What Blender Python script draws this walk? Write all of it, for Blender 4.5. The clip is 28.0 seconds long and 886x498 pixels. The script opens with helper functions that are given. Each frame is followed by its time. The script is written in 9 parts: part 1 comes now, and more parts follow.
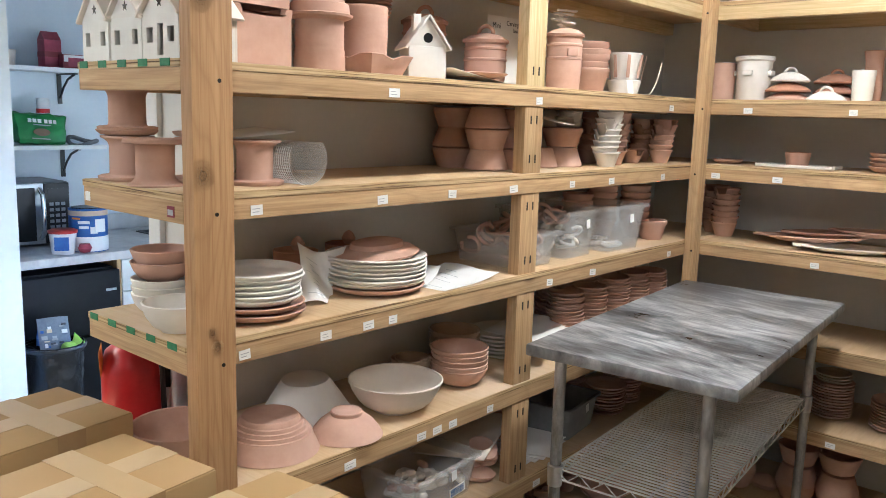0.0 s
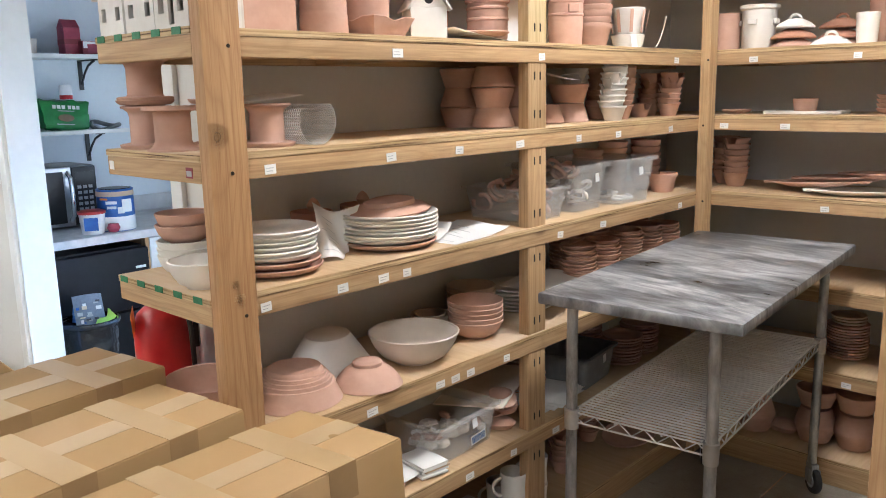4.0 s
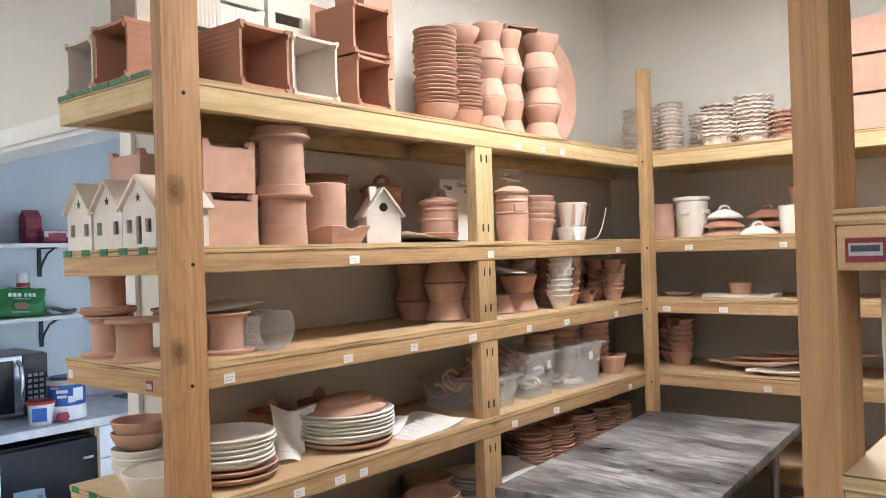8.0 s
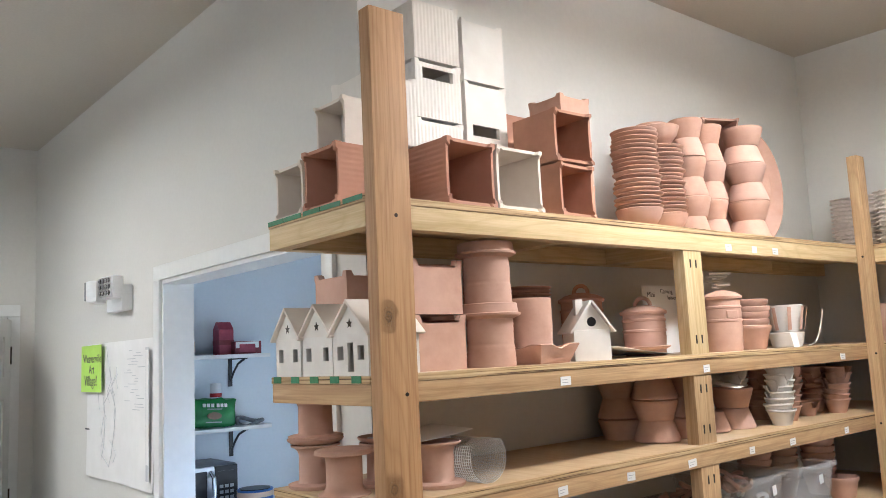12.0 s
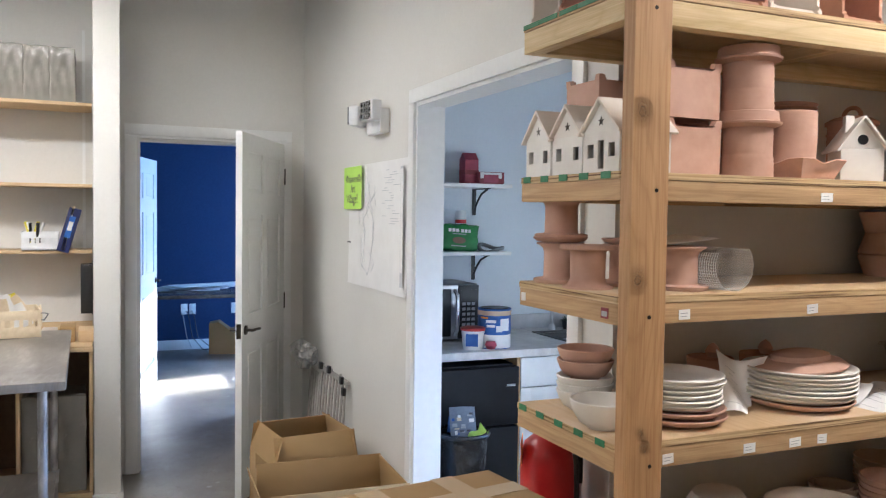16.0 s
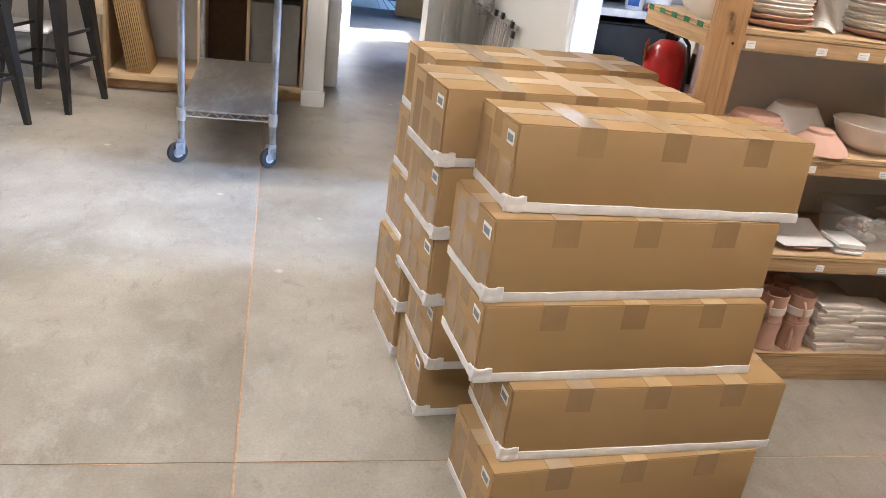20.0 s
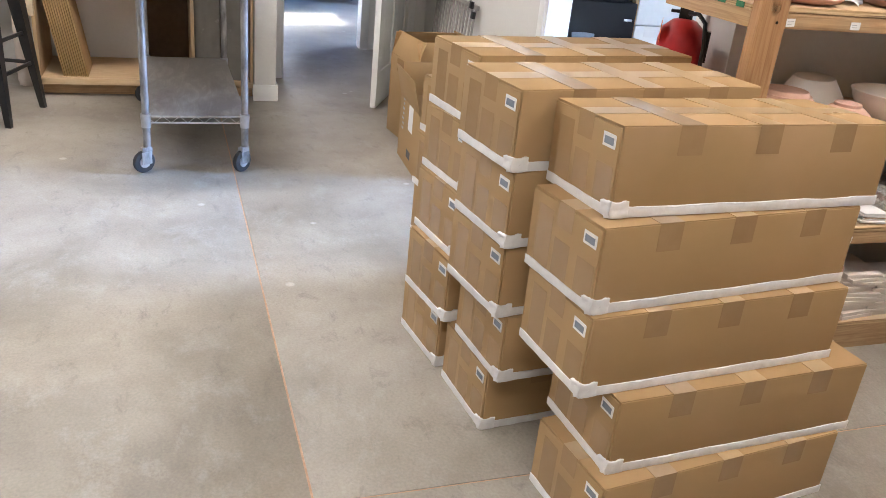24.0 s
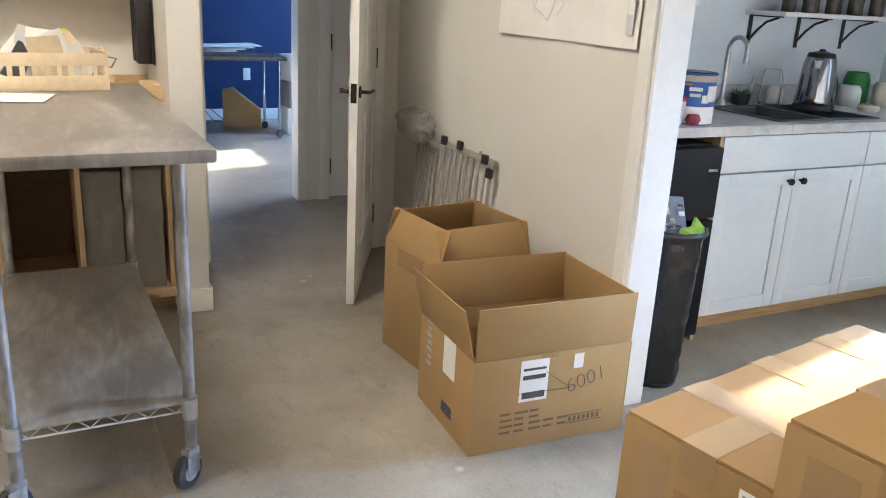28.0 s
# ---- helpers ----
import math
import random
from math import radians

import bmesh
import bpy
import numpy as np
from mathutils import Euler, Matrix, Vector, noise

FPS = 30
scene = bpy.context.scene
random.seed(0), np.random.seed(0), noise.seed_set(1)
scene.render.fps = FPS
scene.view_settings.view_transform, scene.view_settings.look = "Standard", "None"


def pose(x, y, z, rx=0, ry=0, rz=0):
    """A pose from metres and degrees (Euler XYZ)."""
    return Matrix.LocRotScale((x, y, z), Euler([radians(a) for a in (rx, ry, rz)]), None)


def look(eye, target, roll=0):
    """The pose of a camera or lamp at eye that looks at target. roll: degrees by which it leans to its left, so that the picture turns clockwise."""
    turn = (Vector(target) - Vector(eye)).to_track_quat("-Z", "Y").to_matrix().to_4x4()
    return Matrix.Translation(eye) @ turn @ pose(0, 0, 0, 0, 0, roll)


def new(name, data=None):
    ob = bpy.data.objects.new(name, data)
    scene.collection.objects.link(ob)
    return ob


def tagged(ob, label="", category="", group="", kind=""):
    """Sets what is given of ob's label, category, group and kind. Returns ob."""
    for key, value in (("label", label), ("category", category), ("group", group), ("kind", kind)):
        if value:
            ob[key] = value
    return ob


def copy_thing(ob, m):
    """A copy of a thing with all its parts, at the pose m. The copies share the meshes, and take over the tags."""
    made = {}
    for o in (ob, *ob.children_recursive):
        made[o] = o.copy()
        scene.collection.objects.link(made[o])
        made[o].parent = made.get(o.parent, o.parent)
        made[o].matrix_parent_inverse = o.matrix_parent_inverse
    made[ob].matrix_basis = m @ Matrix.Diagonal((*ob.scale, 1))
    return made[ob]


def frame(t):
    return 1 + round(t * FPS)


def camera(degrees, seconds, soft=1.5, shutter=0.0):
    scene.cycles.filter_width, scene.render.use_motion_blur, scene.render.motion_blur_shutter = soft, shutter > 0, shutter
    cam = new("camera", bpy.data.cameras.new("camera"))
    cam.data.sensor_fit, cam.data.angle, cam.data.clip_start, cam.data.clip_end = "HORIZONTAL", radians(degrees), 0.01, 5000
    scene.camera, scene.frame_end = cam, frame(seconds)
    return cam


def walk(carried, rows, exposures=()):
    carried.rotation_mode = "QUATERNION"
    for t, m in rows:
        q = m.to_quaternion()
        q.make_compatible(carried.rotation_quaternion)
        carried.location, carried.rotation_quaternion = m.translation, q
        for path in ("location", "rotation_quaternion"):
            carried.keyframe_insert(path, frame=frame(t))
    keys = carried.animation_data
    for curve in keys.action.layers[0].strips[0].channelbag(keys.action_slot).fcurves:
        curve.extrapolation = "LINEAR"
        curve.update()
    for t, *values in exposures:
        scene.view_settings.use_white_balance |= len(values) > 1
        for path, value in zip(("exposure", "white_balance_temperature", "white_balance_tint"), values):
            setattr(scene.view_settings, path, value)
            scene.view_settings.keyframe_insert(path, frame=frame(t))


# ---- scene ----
cam = camera(57.1, 28.0, 0.65, 0.15)
PATH = [
    (0, (0.132, 0.333, 1.579), (-1.164, 1.821, 1.253), 1.7),
    (0.5, (0.174, 0.301, 1.59), (-1.161, 1.764, 1.314), 1.1),
    (1, (0.196, 0.274, 1.601), (-1.157, 1.731, 1.388), 0.6),
    (1.5, (0.204, 0.243, 1.631), (-1.164, 1.697, 1.514), 0.9),
    (2, (0.218, 0.235, 1.651), (-1.152, 1.692, 1.612), 1.0),
    (2.5, (0.221, 0.239, 1.646), (-1.144, 1.701, 1.629), 0.7),
    (3, (0.227, 0.237, 1.633), (-1.138, 1.697, 1.56), 0.3),
    (3.5, (0.215, 0.281, 1.556), (-1.148, 1.721, 1.299), -0.7),
    (4, (0.222, 0.293, 1.533), (-1.109, 1.725, 1.153), -1.2),
    (4.5, (0.208, 0.299, 1.493), (-1.096, 1.727, 1.014), -1.1),
    (6.5, (0.184, 0.307, 1.481), (-1.104, 1.749, 0.967), 0.1),
    (7, (0.22, 0.283, 1.534), (-1.081, 1.768, 1.21), -0.4),
    (7.5, (0.25, 0.268, 1.584), (-1.045, 1.785, 1.444), -1.0),
    (8, (0.271, 0.247, 1.639), (-1.002, 1.79, 1.646), -1.8),
    (8.5, (0.276, 0.242, 1.654), (-0.988, 1.789, 1.738), -2.4),
    (9, (0.277, 0.243, 1.655), (-0.988, 1.789, 1.761), -2.7),
    (9.5, (0.27, 0.235, 1.653), (-1.006, 1.771, 1.773), -2.7),
    (10, (0.224, 0.25, 1.651), (-1.074, 1.766, 1.785), -2.5),
    (10.5, (0.151, 0.239, 1.691), (-1.203, 1.701, 1.859), -2.4),
    (11, (0.102, 0.231, 1.707), (-1.378, 1.555, 1.94), -3.1),
    (11.5, (0.094, 0.245, 1.712), (-1.424, 1.523, 1.965), -3.0),
    (13.5, (0.037, 0.248, 1.697), (-1.497, 1.511, 1.928), -1.6),
    (14, (0.019, 0.281, 1.709), (-1.534, 1.521, 1.935), -0.9),
    (14.5, (0.013, 0.315, 1.694), (-1.586, 1.498, 1.898), 0.0),
    (15, (0.034, 0.333, 1.689), (-1.642, 1.41, 1.861), -0.1),
    (15.5, (0.042, 0.311, 1.637), (-1.718, 1.257, 1.73), -0.0),
    (16, (0.104, 0.198, 1.575), (-1.731, 0.99, 1.491), 0.8),
    (16.5, (0.214, 0.108, 1.537), (-1.669, 0.747, 1.323), 2.8),
    (17, (0.384, 0.087, 1.475), (-1.54, 0.54, 1.169), 3.6),
    (17.5, (0.538, 0.073, 1.433), (-1.384, 0.432, 1.012), 3.6),
    (18, (0.598, 0.056, 1.403), (-1.275, 0.474, 0.839), 3.4),
    (18.5, (0.667, 0.008, 1.346), (-1.142, 0.501, 0.651), 5.7),
    (19, (0.735, 0.032, 1.328), (-1.046, 0.522, 0.56), 7.1),
    (19.5, (0.793, 0.058, 1.305), (-0.982, 0.509, 0.5), 7.8),
    (20, (0.827, 0.038, 1.33), (-0.965, 0.456, 0.547), 7.8),
    (20.5, (0.797, -0.022, 1.337), (-1.007, 0.438, 0.607), 8.4),
    (21, (0.71, -0.168, 1.364), (-1.076, 0.403, 0.668), 7.2),
    (21.5, (0.694, -0.257, 1.334), (-1.059, 0.379, 0.61), 6.0),
    (23.5, (0.611, -0.287, 1.323), (-1.101, 0.352, 0.509), 5.9),
    (24, (0.606, -0.301, 1.324), (-1.11, 0.325, 0.509), 6.0),
    (24.5, (0.58, -0.306, 1.317), (-1.139, 0.315, 0.507), 6.1),
    (25, (0.467, -0.314, 1.313), (-1.257, 0.307, 0.511), 6.3),
    (25.5, (0.24, -0.31, 1.312), (-1.488, 0.323, 0.531), 6.5),
    (26, (0.054, -0.352, 1.313), (-1.634, 0.387, 0.536), 6.5),
    (26.5, (-0.159, -0.39, 1.332), (-1.767, 0.534, 0.582), 7.0),
    (27, (-0.462, -0.366, 1.346), (-2.122, 0.492, 0.632), 5.8),
    (27.5, (-0.81, -0.337, 1.361), (-2.525, 0.448, 0.697), 4.0),
    (28, (-1.076, -0.284, 1.355), (-2.772, 0.591, 0.755), 3.1),
]
walk(cam, [(t, look(eye, target, roll)) for t, eye, target, roll in PATH],
     [(0.0, 2.68, 5230, 7), (3.0, 2.46, 5360, 10), (4.5, 2.83, 5340, 10), (7.0, 2.70, 5430, 10), (8.0, 2.52, 5500, 11), (10.0, 2.46, 5320, 11), (14.0, 2.45, 5280, 10), (17.0, 2.36, 5590, 14),
      (19.5, 2.88, 5850, 15), (21.0, 2.86, 5680, 15), (25.0, 2.86, 5650, 15), (26.0, 2.66, 5800, 15), (27.0, 2.58, 5980, 15), (28.0, 2.50, 6300, 12)])

# ---- world, sun and lamps ----
SUN_EL, SUN_AZ = math.atan(0.40), math.atan2(-0.20, 0.98)
world = bpy.data.worlds.new("world")
scene.world = world
world.use_nodes = True
wn, wl = world.node_tree.nodes, world.node_tree.links
sky = wn.new("ShaderNodeTexSky")
sky.sky_type, sky.sun_disc = "NISHITA", False
sky.sun_elevation, sky.sun_rotation = SUN_EL, SUN_AZ
wn["Background"].inputs["Strength"].default_value = 0.06
wl.new(sky.outputs[0], wn["Background"].inputs["Color"])


def lamp(name, kind, m, energy, colour, size=None, size_y=None, angle=None):
    d = bpy.data.lights.new(name, kind)
    d.energy, d.color = energy, colour
    if size:
        d.size = size
        if size_y:
            d.shape, d.size_y = "RECTANGLE", size_y
    if angle and kind == "SUN":
        d.angle = angle
    elif angle:
        d.spread = angle
    ob = new(name, d)
    ob.matrix_world = m
    return ob


lamp("sun", "SUN", look((-0.20 * 9, 0.98 * 9, 0.40 * 9), (0, 0, 0)), 5.0, (1.0, 0.93, 0.82), angle=radians(0.53))
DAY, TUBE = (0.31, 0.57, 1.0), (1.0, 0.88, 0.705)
# daylight in the window openings
lamp("kitchen_window_daylight", "AREA", look((-2.24, 3.84, 1.5), (-2.35, 0.0, 0.2)), 0.4, DAY, 0.7, 1.1)
# second, narrow lamp added to brighten the floor beyond the kitchen opening
lamp("kitchen_window_glow", "AREA", look((-2.24, 3.83, 1.5), (-2.5, -0.6, 0.0)), 3.7, (0.33, 0.58, 1.0), 0.68, 1.05, radians(42))
lamp("office_window_daylight", "AREA", look((-8.15, 3.86, 1.62), (-7.4, 0.0, 0.1)), 23, DAY, 0.7, 1.1)
# lamp added in the made-up opening at the back of the shop
lamp("shop_window_daylight", "AREA", look((-7.25, -2.02, 1.68), (-5.0, -1.7, 1.4)), 7, (0.55, 0.76, 1.0), 0.5, 0.75)
# unseen ceiling fixtures, added to light the room: (x, y, watts)
UNSEEN_LIGHTS = [(-0.45, 2.32, 5.5), (0.75, -0.6, 3.7), (-3.4, -0.35, 5.7), (-2.3, -2.3, 4.9)]
for lx, ly, watts in UNSEEN_LIGHTS:
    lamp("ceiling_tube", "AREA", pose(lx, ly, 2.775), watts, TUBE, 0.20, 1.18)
    # extra uplight added to brighten the ceiling and upper walls
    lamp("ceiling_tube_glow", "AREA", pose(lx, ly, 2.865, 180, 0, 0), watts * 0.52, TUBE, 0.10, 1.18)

# ---- materials ----
def nodes_of(name):
    m = bpy.data.materials.new(name)
    m.use_nodes = True
    n, l = m.node_tree.nodes, m.node_tree.links
    return m, n, l, n["Principled BSDF"]


def coords(n, l, stretch=(1, 1, 1), shift=True):
    tc = n.new("ShaderNodeTexCoord")
    mp = n.new("ShaderNodeMapping")
    mp.inputs["Scale"].default_value = stretch
    l.new(tc.outputs["Object"], mp.inputs["Vector"])
    if shift:
        oi, mul = n.new("ShaderNodeObjectInfo"), n.new("ShaderNodeMath")
        mul.operation = "MULTIPLY"
        mul.inputs[1].default_value = 37.0
        l.new(oi.outputs["Random"], mul.inputs[0])
        l.new(mul.outputs[0], mp.inputs["Location"])
    return mp.outputs["Vector"]


def noise_tex(n, l, vec, scale, detail=5.0, rough=0.55, distort=0.0):
    t = n.new("ShaderNodeTexNoise")
    t.inputs["Scale"].default_value, t.inputs["Detail"].default_value = scale, detail
    t.inputs["Roughness"].default_value, t.inputs["Distortion"].default_value = rough, distort
    l.new(vec, t.inputs["Vector"])
    return t.outputs["Fac"]


def ramp(n, l, fac, stops):
    r = n.new("ShaderNodeValToRGB")
    while len(r.color_ramp.elements) < len(stops):
        r.color_ramp.elements.new(0.5)
    for e, (p, c) in zip(r.color_ramp.elements, stops):
        e.position, e.color = p, (*c, 1.0) if len(c) == 3 else c
    l.new(fac, r.inputs["Fac"])
    return r.outputs["Color"]


def mixed(n, l, fac, a, b, mode="MIX"):
    x = n.new("ShaderNodeMix")
    x.data_type, x.blend_type = "RGBA", mode
    for sock, v in ((x.inputs[0], fac), (x.inputs[6], a), (x.inputs[7], b)):
        if hasattr(v, "links"):
            l.new(v, sock)
        else:
            sock.default_value = v if isinstance(v, float) else (*v, 1.0)
    return x.outputs[2]


def bumped(n, l, bsdf, height, strength, distance):
    b = n.new("ShaderNodeBump")
    b.inputs["Strength"].default_value, b.inputs["Distance"].default_value = strength, distance
    l.new(height, b.inputs["Height"])
    l.new(b.outputs["Normal"], bsdf.inputs["Normal"])


def tone(n, l, colour, amount):
    """Each object a little lighter or darker."""
    oi, hs, mr = n.new("ShaderNodeObjectInfo"), n.new("ShaderNodeHueSaturation"), n.new("ShaderNodeMapRange")
    mr.inputs["To Min"].default_value, mr.inputs["To Max"].default_value = 1 - amount, 1 + amount
    l.new(oi.outputs["Random"], mr.inputs["Value"])
    l.new(mr.outputs[0], hs.inputs["Value"])
    l.new(colour, hs.inputs["Color"])
    return hs.outputs["Color"]


def plain(name, c1, c2, rough=0.6, scale=18.0, stretch=(1, 1, 1), bump=0.15, metal=0.0, vary=0.06, stain=None, depth=0.002, spec=0.5, coat=0.0):
    """Two tones in fine noise, a broad stain, a slight tone per object and a fine relief."""
    m, n, l, b = nodes_of(name)
    vec = coords(n, l, stretch)
    fine = noise_tex(n, l, vec, scale, 7.0, 0.6)
    col = ramp(n, l, fine, [(0.3, c1), (0.7, c2)])
    broad = noise_tex(n, l, coords(n, l), 2.2, 4.0)
    if stain:
        fac = ramp(n, l, broad, [(0.5, (0, 0, 0)), (0.72, (0.75, 0.75, 0.75))])
        col = mixed(n, l, fac, col, stain)
    l.new(tone(n, l, col, vary), b.inputs["Base Color"])
    rr = n.new("ShaderNodeMapRange")
    rr.inputs["To Min"].default_value, rr.inputs["To Max"].default_value = max(0.03, rough - 0.1), min(1.0, rough + 0.1)
    l.new(broad, rr.inputs["Value"])
    l.new(rr.outputs[0], b.inputs["Roughness"])
    b.inputs["Metallic"].default_value, b.inputs["Specular IOR Level"].default_value = metal, spec
    b.inputs["Coat Weight"].default_value = coat
    if bump:
        bumped(n, l, b, fine, bump, depth)
    return m


def wood(name, dark, mid, light, axis, vary=0.1, rough=0.62, figure=0.5):
    """Sawn softwood: grain drawn out along one axis, growth bands and a few knots."""
    m, n, l, b = nodes_of(name)
    long, cross = 1.6, 62.0
    st = [cross, cross, cross]
    st[axis] = long
    vec = coords(n, l, st)
    grain = noise_tex(n, l, vec, 2.2, 8.0, 0.62, 0.6)
    kv = coords(n, l, [3.1 if i == axis else 6.0 for i in range(3)])
    knot = n.new("ShaderNodeTexVoronoi")
    knot.inputs["Scale"].default_value = 0.75
    l.new(kv, knot.inputs["Vector"])
    # growth rings: level lines of a slow field that bends round the knots
    field = noise_tex(n, l, coords(n, l, [0.75 if i == axis else 7.0 for i in range(3)]), 1.0, 2.0, 0.4)
    f1, f2, f3 = (n.new("ShaderNodeMath") for _ in range(3))
    f1.operation, f2.operation, f3.operation = "MULTIPLY", "MULTIPLY_ADD", "PINGPONG"
    f1.inputs[1].default_value, f2.inputs[1].default_value, f3.inputs[1].default_value = 15.0, 3.4, 0.5
    l.new(field, f1.inputs[0])
    l.new(knot.outputs["Distance"], f2.inputs[0])
    l.new(f1.outputs[0], f2.inputs[2])
    l.new(f2.outputs[0], f3.inputs[0])
    col = ramp(n, l, grain, [(0.28, dark), (0.5, mid), (0.75, light)])
    col = mixed(n, l, ramp(n, l, f3.outputs[0], [(0.24, (0, 0, 0)), (0.40, (figure * 0.45, figure * 0.45, figure * 0.45)), (0.5, (figure, figure, figure))]), col, dark)
    kf = ramp(n, l, knot.outputs["Distance"], [(0.055, (0.95, 0.95, 0.95)), (0.085, (0.5, 0.5, 0.5)), (0.105, (0.2, 0.2, 0.2)), (0.19, (0, 0, 0))])
    col = mixed(n, l, kf, col, tuple(c * 0.5 for c in dark))
    l.new(tone(n, l, col, vary), b.inputs["Base Color"])
    b.inputs["Roughness"].default_value, b.inputs["Specular IOR Level"].default_value = rough, 0.35
    bumped(n, l, b, grain, 0.25, 0.0012)
    return m


PINE = [wood("pine_grain_%s" % "xyz"[a], (0.33, 0.20, 0.095), (0.48, 0.315, 0.16), (0.58, 0.41, 0.22), a, 0.1, 0.62, 0.36) for a in range(3)]
STUD = [wood("knotty_stud_grain_%s" % "xyz"[a], (0.315, 0.162, 0.068), (0.435, 0.25, 0.114), (0.505, 0.312, 0.15), a, 0.04, 0.62, 0.42) for a in range(3)]
PALE = [wood("pale_pine_grain_%s" % "xyz"[a], (0.50, 0.36, 0.17), (0.63, 0.48, 0.26), (0.72, 0.58, 0.35), a, 0.05) for a in range(3)]
BIRCH = [wood("birch_ply_grain_%s" % "xyz"[a], (0.52, 0.36, 0.19), (0.62, 0.45, 0.26), (0.68, 0.52, 0.32), a, 0.05) for a in range(3)]


def layered(name):
    """The cut edge of plywood: thin plies, some dark."""
    m, n, l, b = nodes_of(name)
    vec = coords(n, l, (3, 3, 230), False)
    plies = noise_tex(n, l, vec, 1.0, 3.0)
    col = ramp(n, l, plies, [(0.36, (0.10, 0.05, 0.02)), (0.45, (0.42, 0.28, 0.13)), (0.62, (0.60, 0.44, 0.24))])
    l.new(col, b.inputs["Base Color"])
    b.inputs["Roughness"].default_value = 0.75
    bumped(n, l, b, plies, 0.4, 0.001)
    return m


PLY_EDGE = layered("plywood_edge")
PLY_TOP = plain("plywood_face", (0.50, 0.34, 0.18), (0.60, 0.43, 0.25), 0.6, 7, (9, 0.8, 9), 0.1, stain=(0.62, 0.50, 0.38))
TERRA = plain("pink_bisque_clay", (0.50, 0.305, 0.225), (0.575, 0.365, 0.275), 0.85, 24, (1, 1, 1), 0.18, vary=0.09, stain=(0.62, 0.43, 0.36), spec=0.25)
TERRA_RED = plain("red_terracotta", (0.42, 0.215, 0.14), (0.49, 0.26, 0.175), 0.82, 24, (1, 1, 1), 0.2, vary=0.1, stain=(0.48, 0.27, 0.20), spec=0.25)
BUFF = plain("sandy_greenware", (0.52, 0.39, 0.28), (0.60, 0.47, 0.35), 0.88, 22, (1, 1, 1), 0.15, vary=0.06, spec=0.2)
WHITE = plain("white_bisque", (0.74, 0.705, 0.65), (0.80, 0.77, 0.72), 0.85, 20, (1, 1, 1), 0.12, vary=0.04, stain=(0.72, 0.65, 0.58), spec=0.25)
CREAM = plain("cream_stoneware_bisque", (0.70, 0.62, 0.54), (0.76, 0.69, 0.61), 0.85, 20, (1, 1, 1), 0.12, vary=0.05, spec=0.25)
CARD = plain("cardboard", (0.37, 0.238, 0.103), (0.395, 0.254, 0.112), 0.72, 5, (1, 1, 2), 0.05, vary=0.035, stain=(0.42, 0.275, 0.14), spec=0.3)
# darkened cardboard: shade inside the open cartons is part of this colour
CARD_SHADED_IN = plain("shaded_cardboard_inside", (0.22, 0.145, 0.07), (0.27, 0.175, 0.085), 0.85, 9, (1, 1, 9), 0.05, spec=0.2)
# clear tape: pale seam and faint tones hold part of its sheen
SEAM_TAPE = plain("seam_tape", (0.44, 0.305, 0.158), (0.49, 0.36, 0.215), 0.3, 6, (1, 1, 1), 0.3, depth=0.001)
CLEAR_TAPE = plain("clear_packing_tape", (0.345, 0.222, 0.106), (0.37, 0.241, 0.12), 0.2, 30, (1, 1, 1), 0.35, spec=0.6, depth=0.001)
FAINT_TAPE = plain("faint_packing_tape", (0.43, 0.29, 0.138), (0.465, 0.325, 0.17), 0.3, 5, (1, 1, 1), 0.5, spec=0.6, depth=0.001)
# clear tape whose whitish reflection is put into the colour
SHEEN_TAPE = plain("sheen_toned_packing_tape", (0.395, 0.272, 0.152), (0.48, 0.375, 0.265), 0.14, 5, (1, 1, 1), 0.6, spec=0.6, depth=0.003)
WHITE_TAPE = plain("white_packing_tape", (0.70, 0.68, 0.66), (0.80, 0.79, 0.78), 0.35, 40, (1, 1, 1), 0.5, spec=0.5, depth=0.0015)
PAPER = plain("paper", (0.78, 0.77, 0.75), (0.84, 0.83, 0.81), 0.7, 9, (1, 1, 1), 0.1, vary=0.03)
INK = plain("printed_ink", (0.05, 0.05, 0.06), (0.09, 0.09, 0.10), 0.7, 60, bump=0)
GREY_INK = plain("pale_grey_print", (0.36, 0.37, 0.38), (0.46, 0.46, 0.47), 0.7, 60, bump=0)
LABEL_GREY = plain("label_barcode_grey", (0.16, 0.19, 0.24), (0.22, 0.25, 0.30), 0.6, 90, (1, 1, 1), 0)
LIME = plain("lime_paper", (0.50, 0.78, 0.12), (0.56, 0.84, 0.16), 0.7, 12, bump=0.05)
GREEN_TAPE = plain("green_edge_paint", (0.025, 0.15, 0.06), (0.05, 0.22, 0.095), 0.6, 60, (1, 1, 1), 0.2)
WALL = plain("warm_white_wall_paint", (0.69, 0.675, 0.635), (0.72, 0.705, 0.665), 0.75, 60, (1, 1, 1), 0.12, vary=0.0, stain=(0.68, 0.66, 0.615), depth=0.0015, spec=0.3)
# white paint with some of the blue skylight put into its colour
KITCHEN_WALL = plain("daylight_blued_white_paint", (0.665, 0.725, 0.775), (0.695, 0.75, 0.80), 0.7, 60, (1, 1, 1), 0.12, vary=0.0, spec=0.3)
BLUE_WALL = plain("deep_blue_wall_paint", (0.006, 0.028, 0.095), (0.009, 0.036, 0.115), 0.55, 60, (1, 1, 1), 0.1, vary=0.0, spec=0.35)
CEIL = plain("ceiling_paint", (0.60, 0.56, 0.49), (0.64, 0.60, 0.53), 0.85, 90, (1, 1, 1), 0.2, vary=0.0, spec=0.2)
TRIM = plain("white_trim_paint", (0.76, 0.76, 0.74), (0.80, 0.80, 0.78), 0.38, 30, (1, 1, 1), 0.05, vary=0.02)
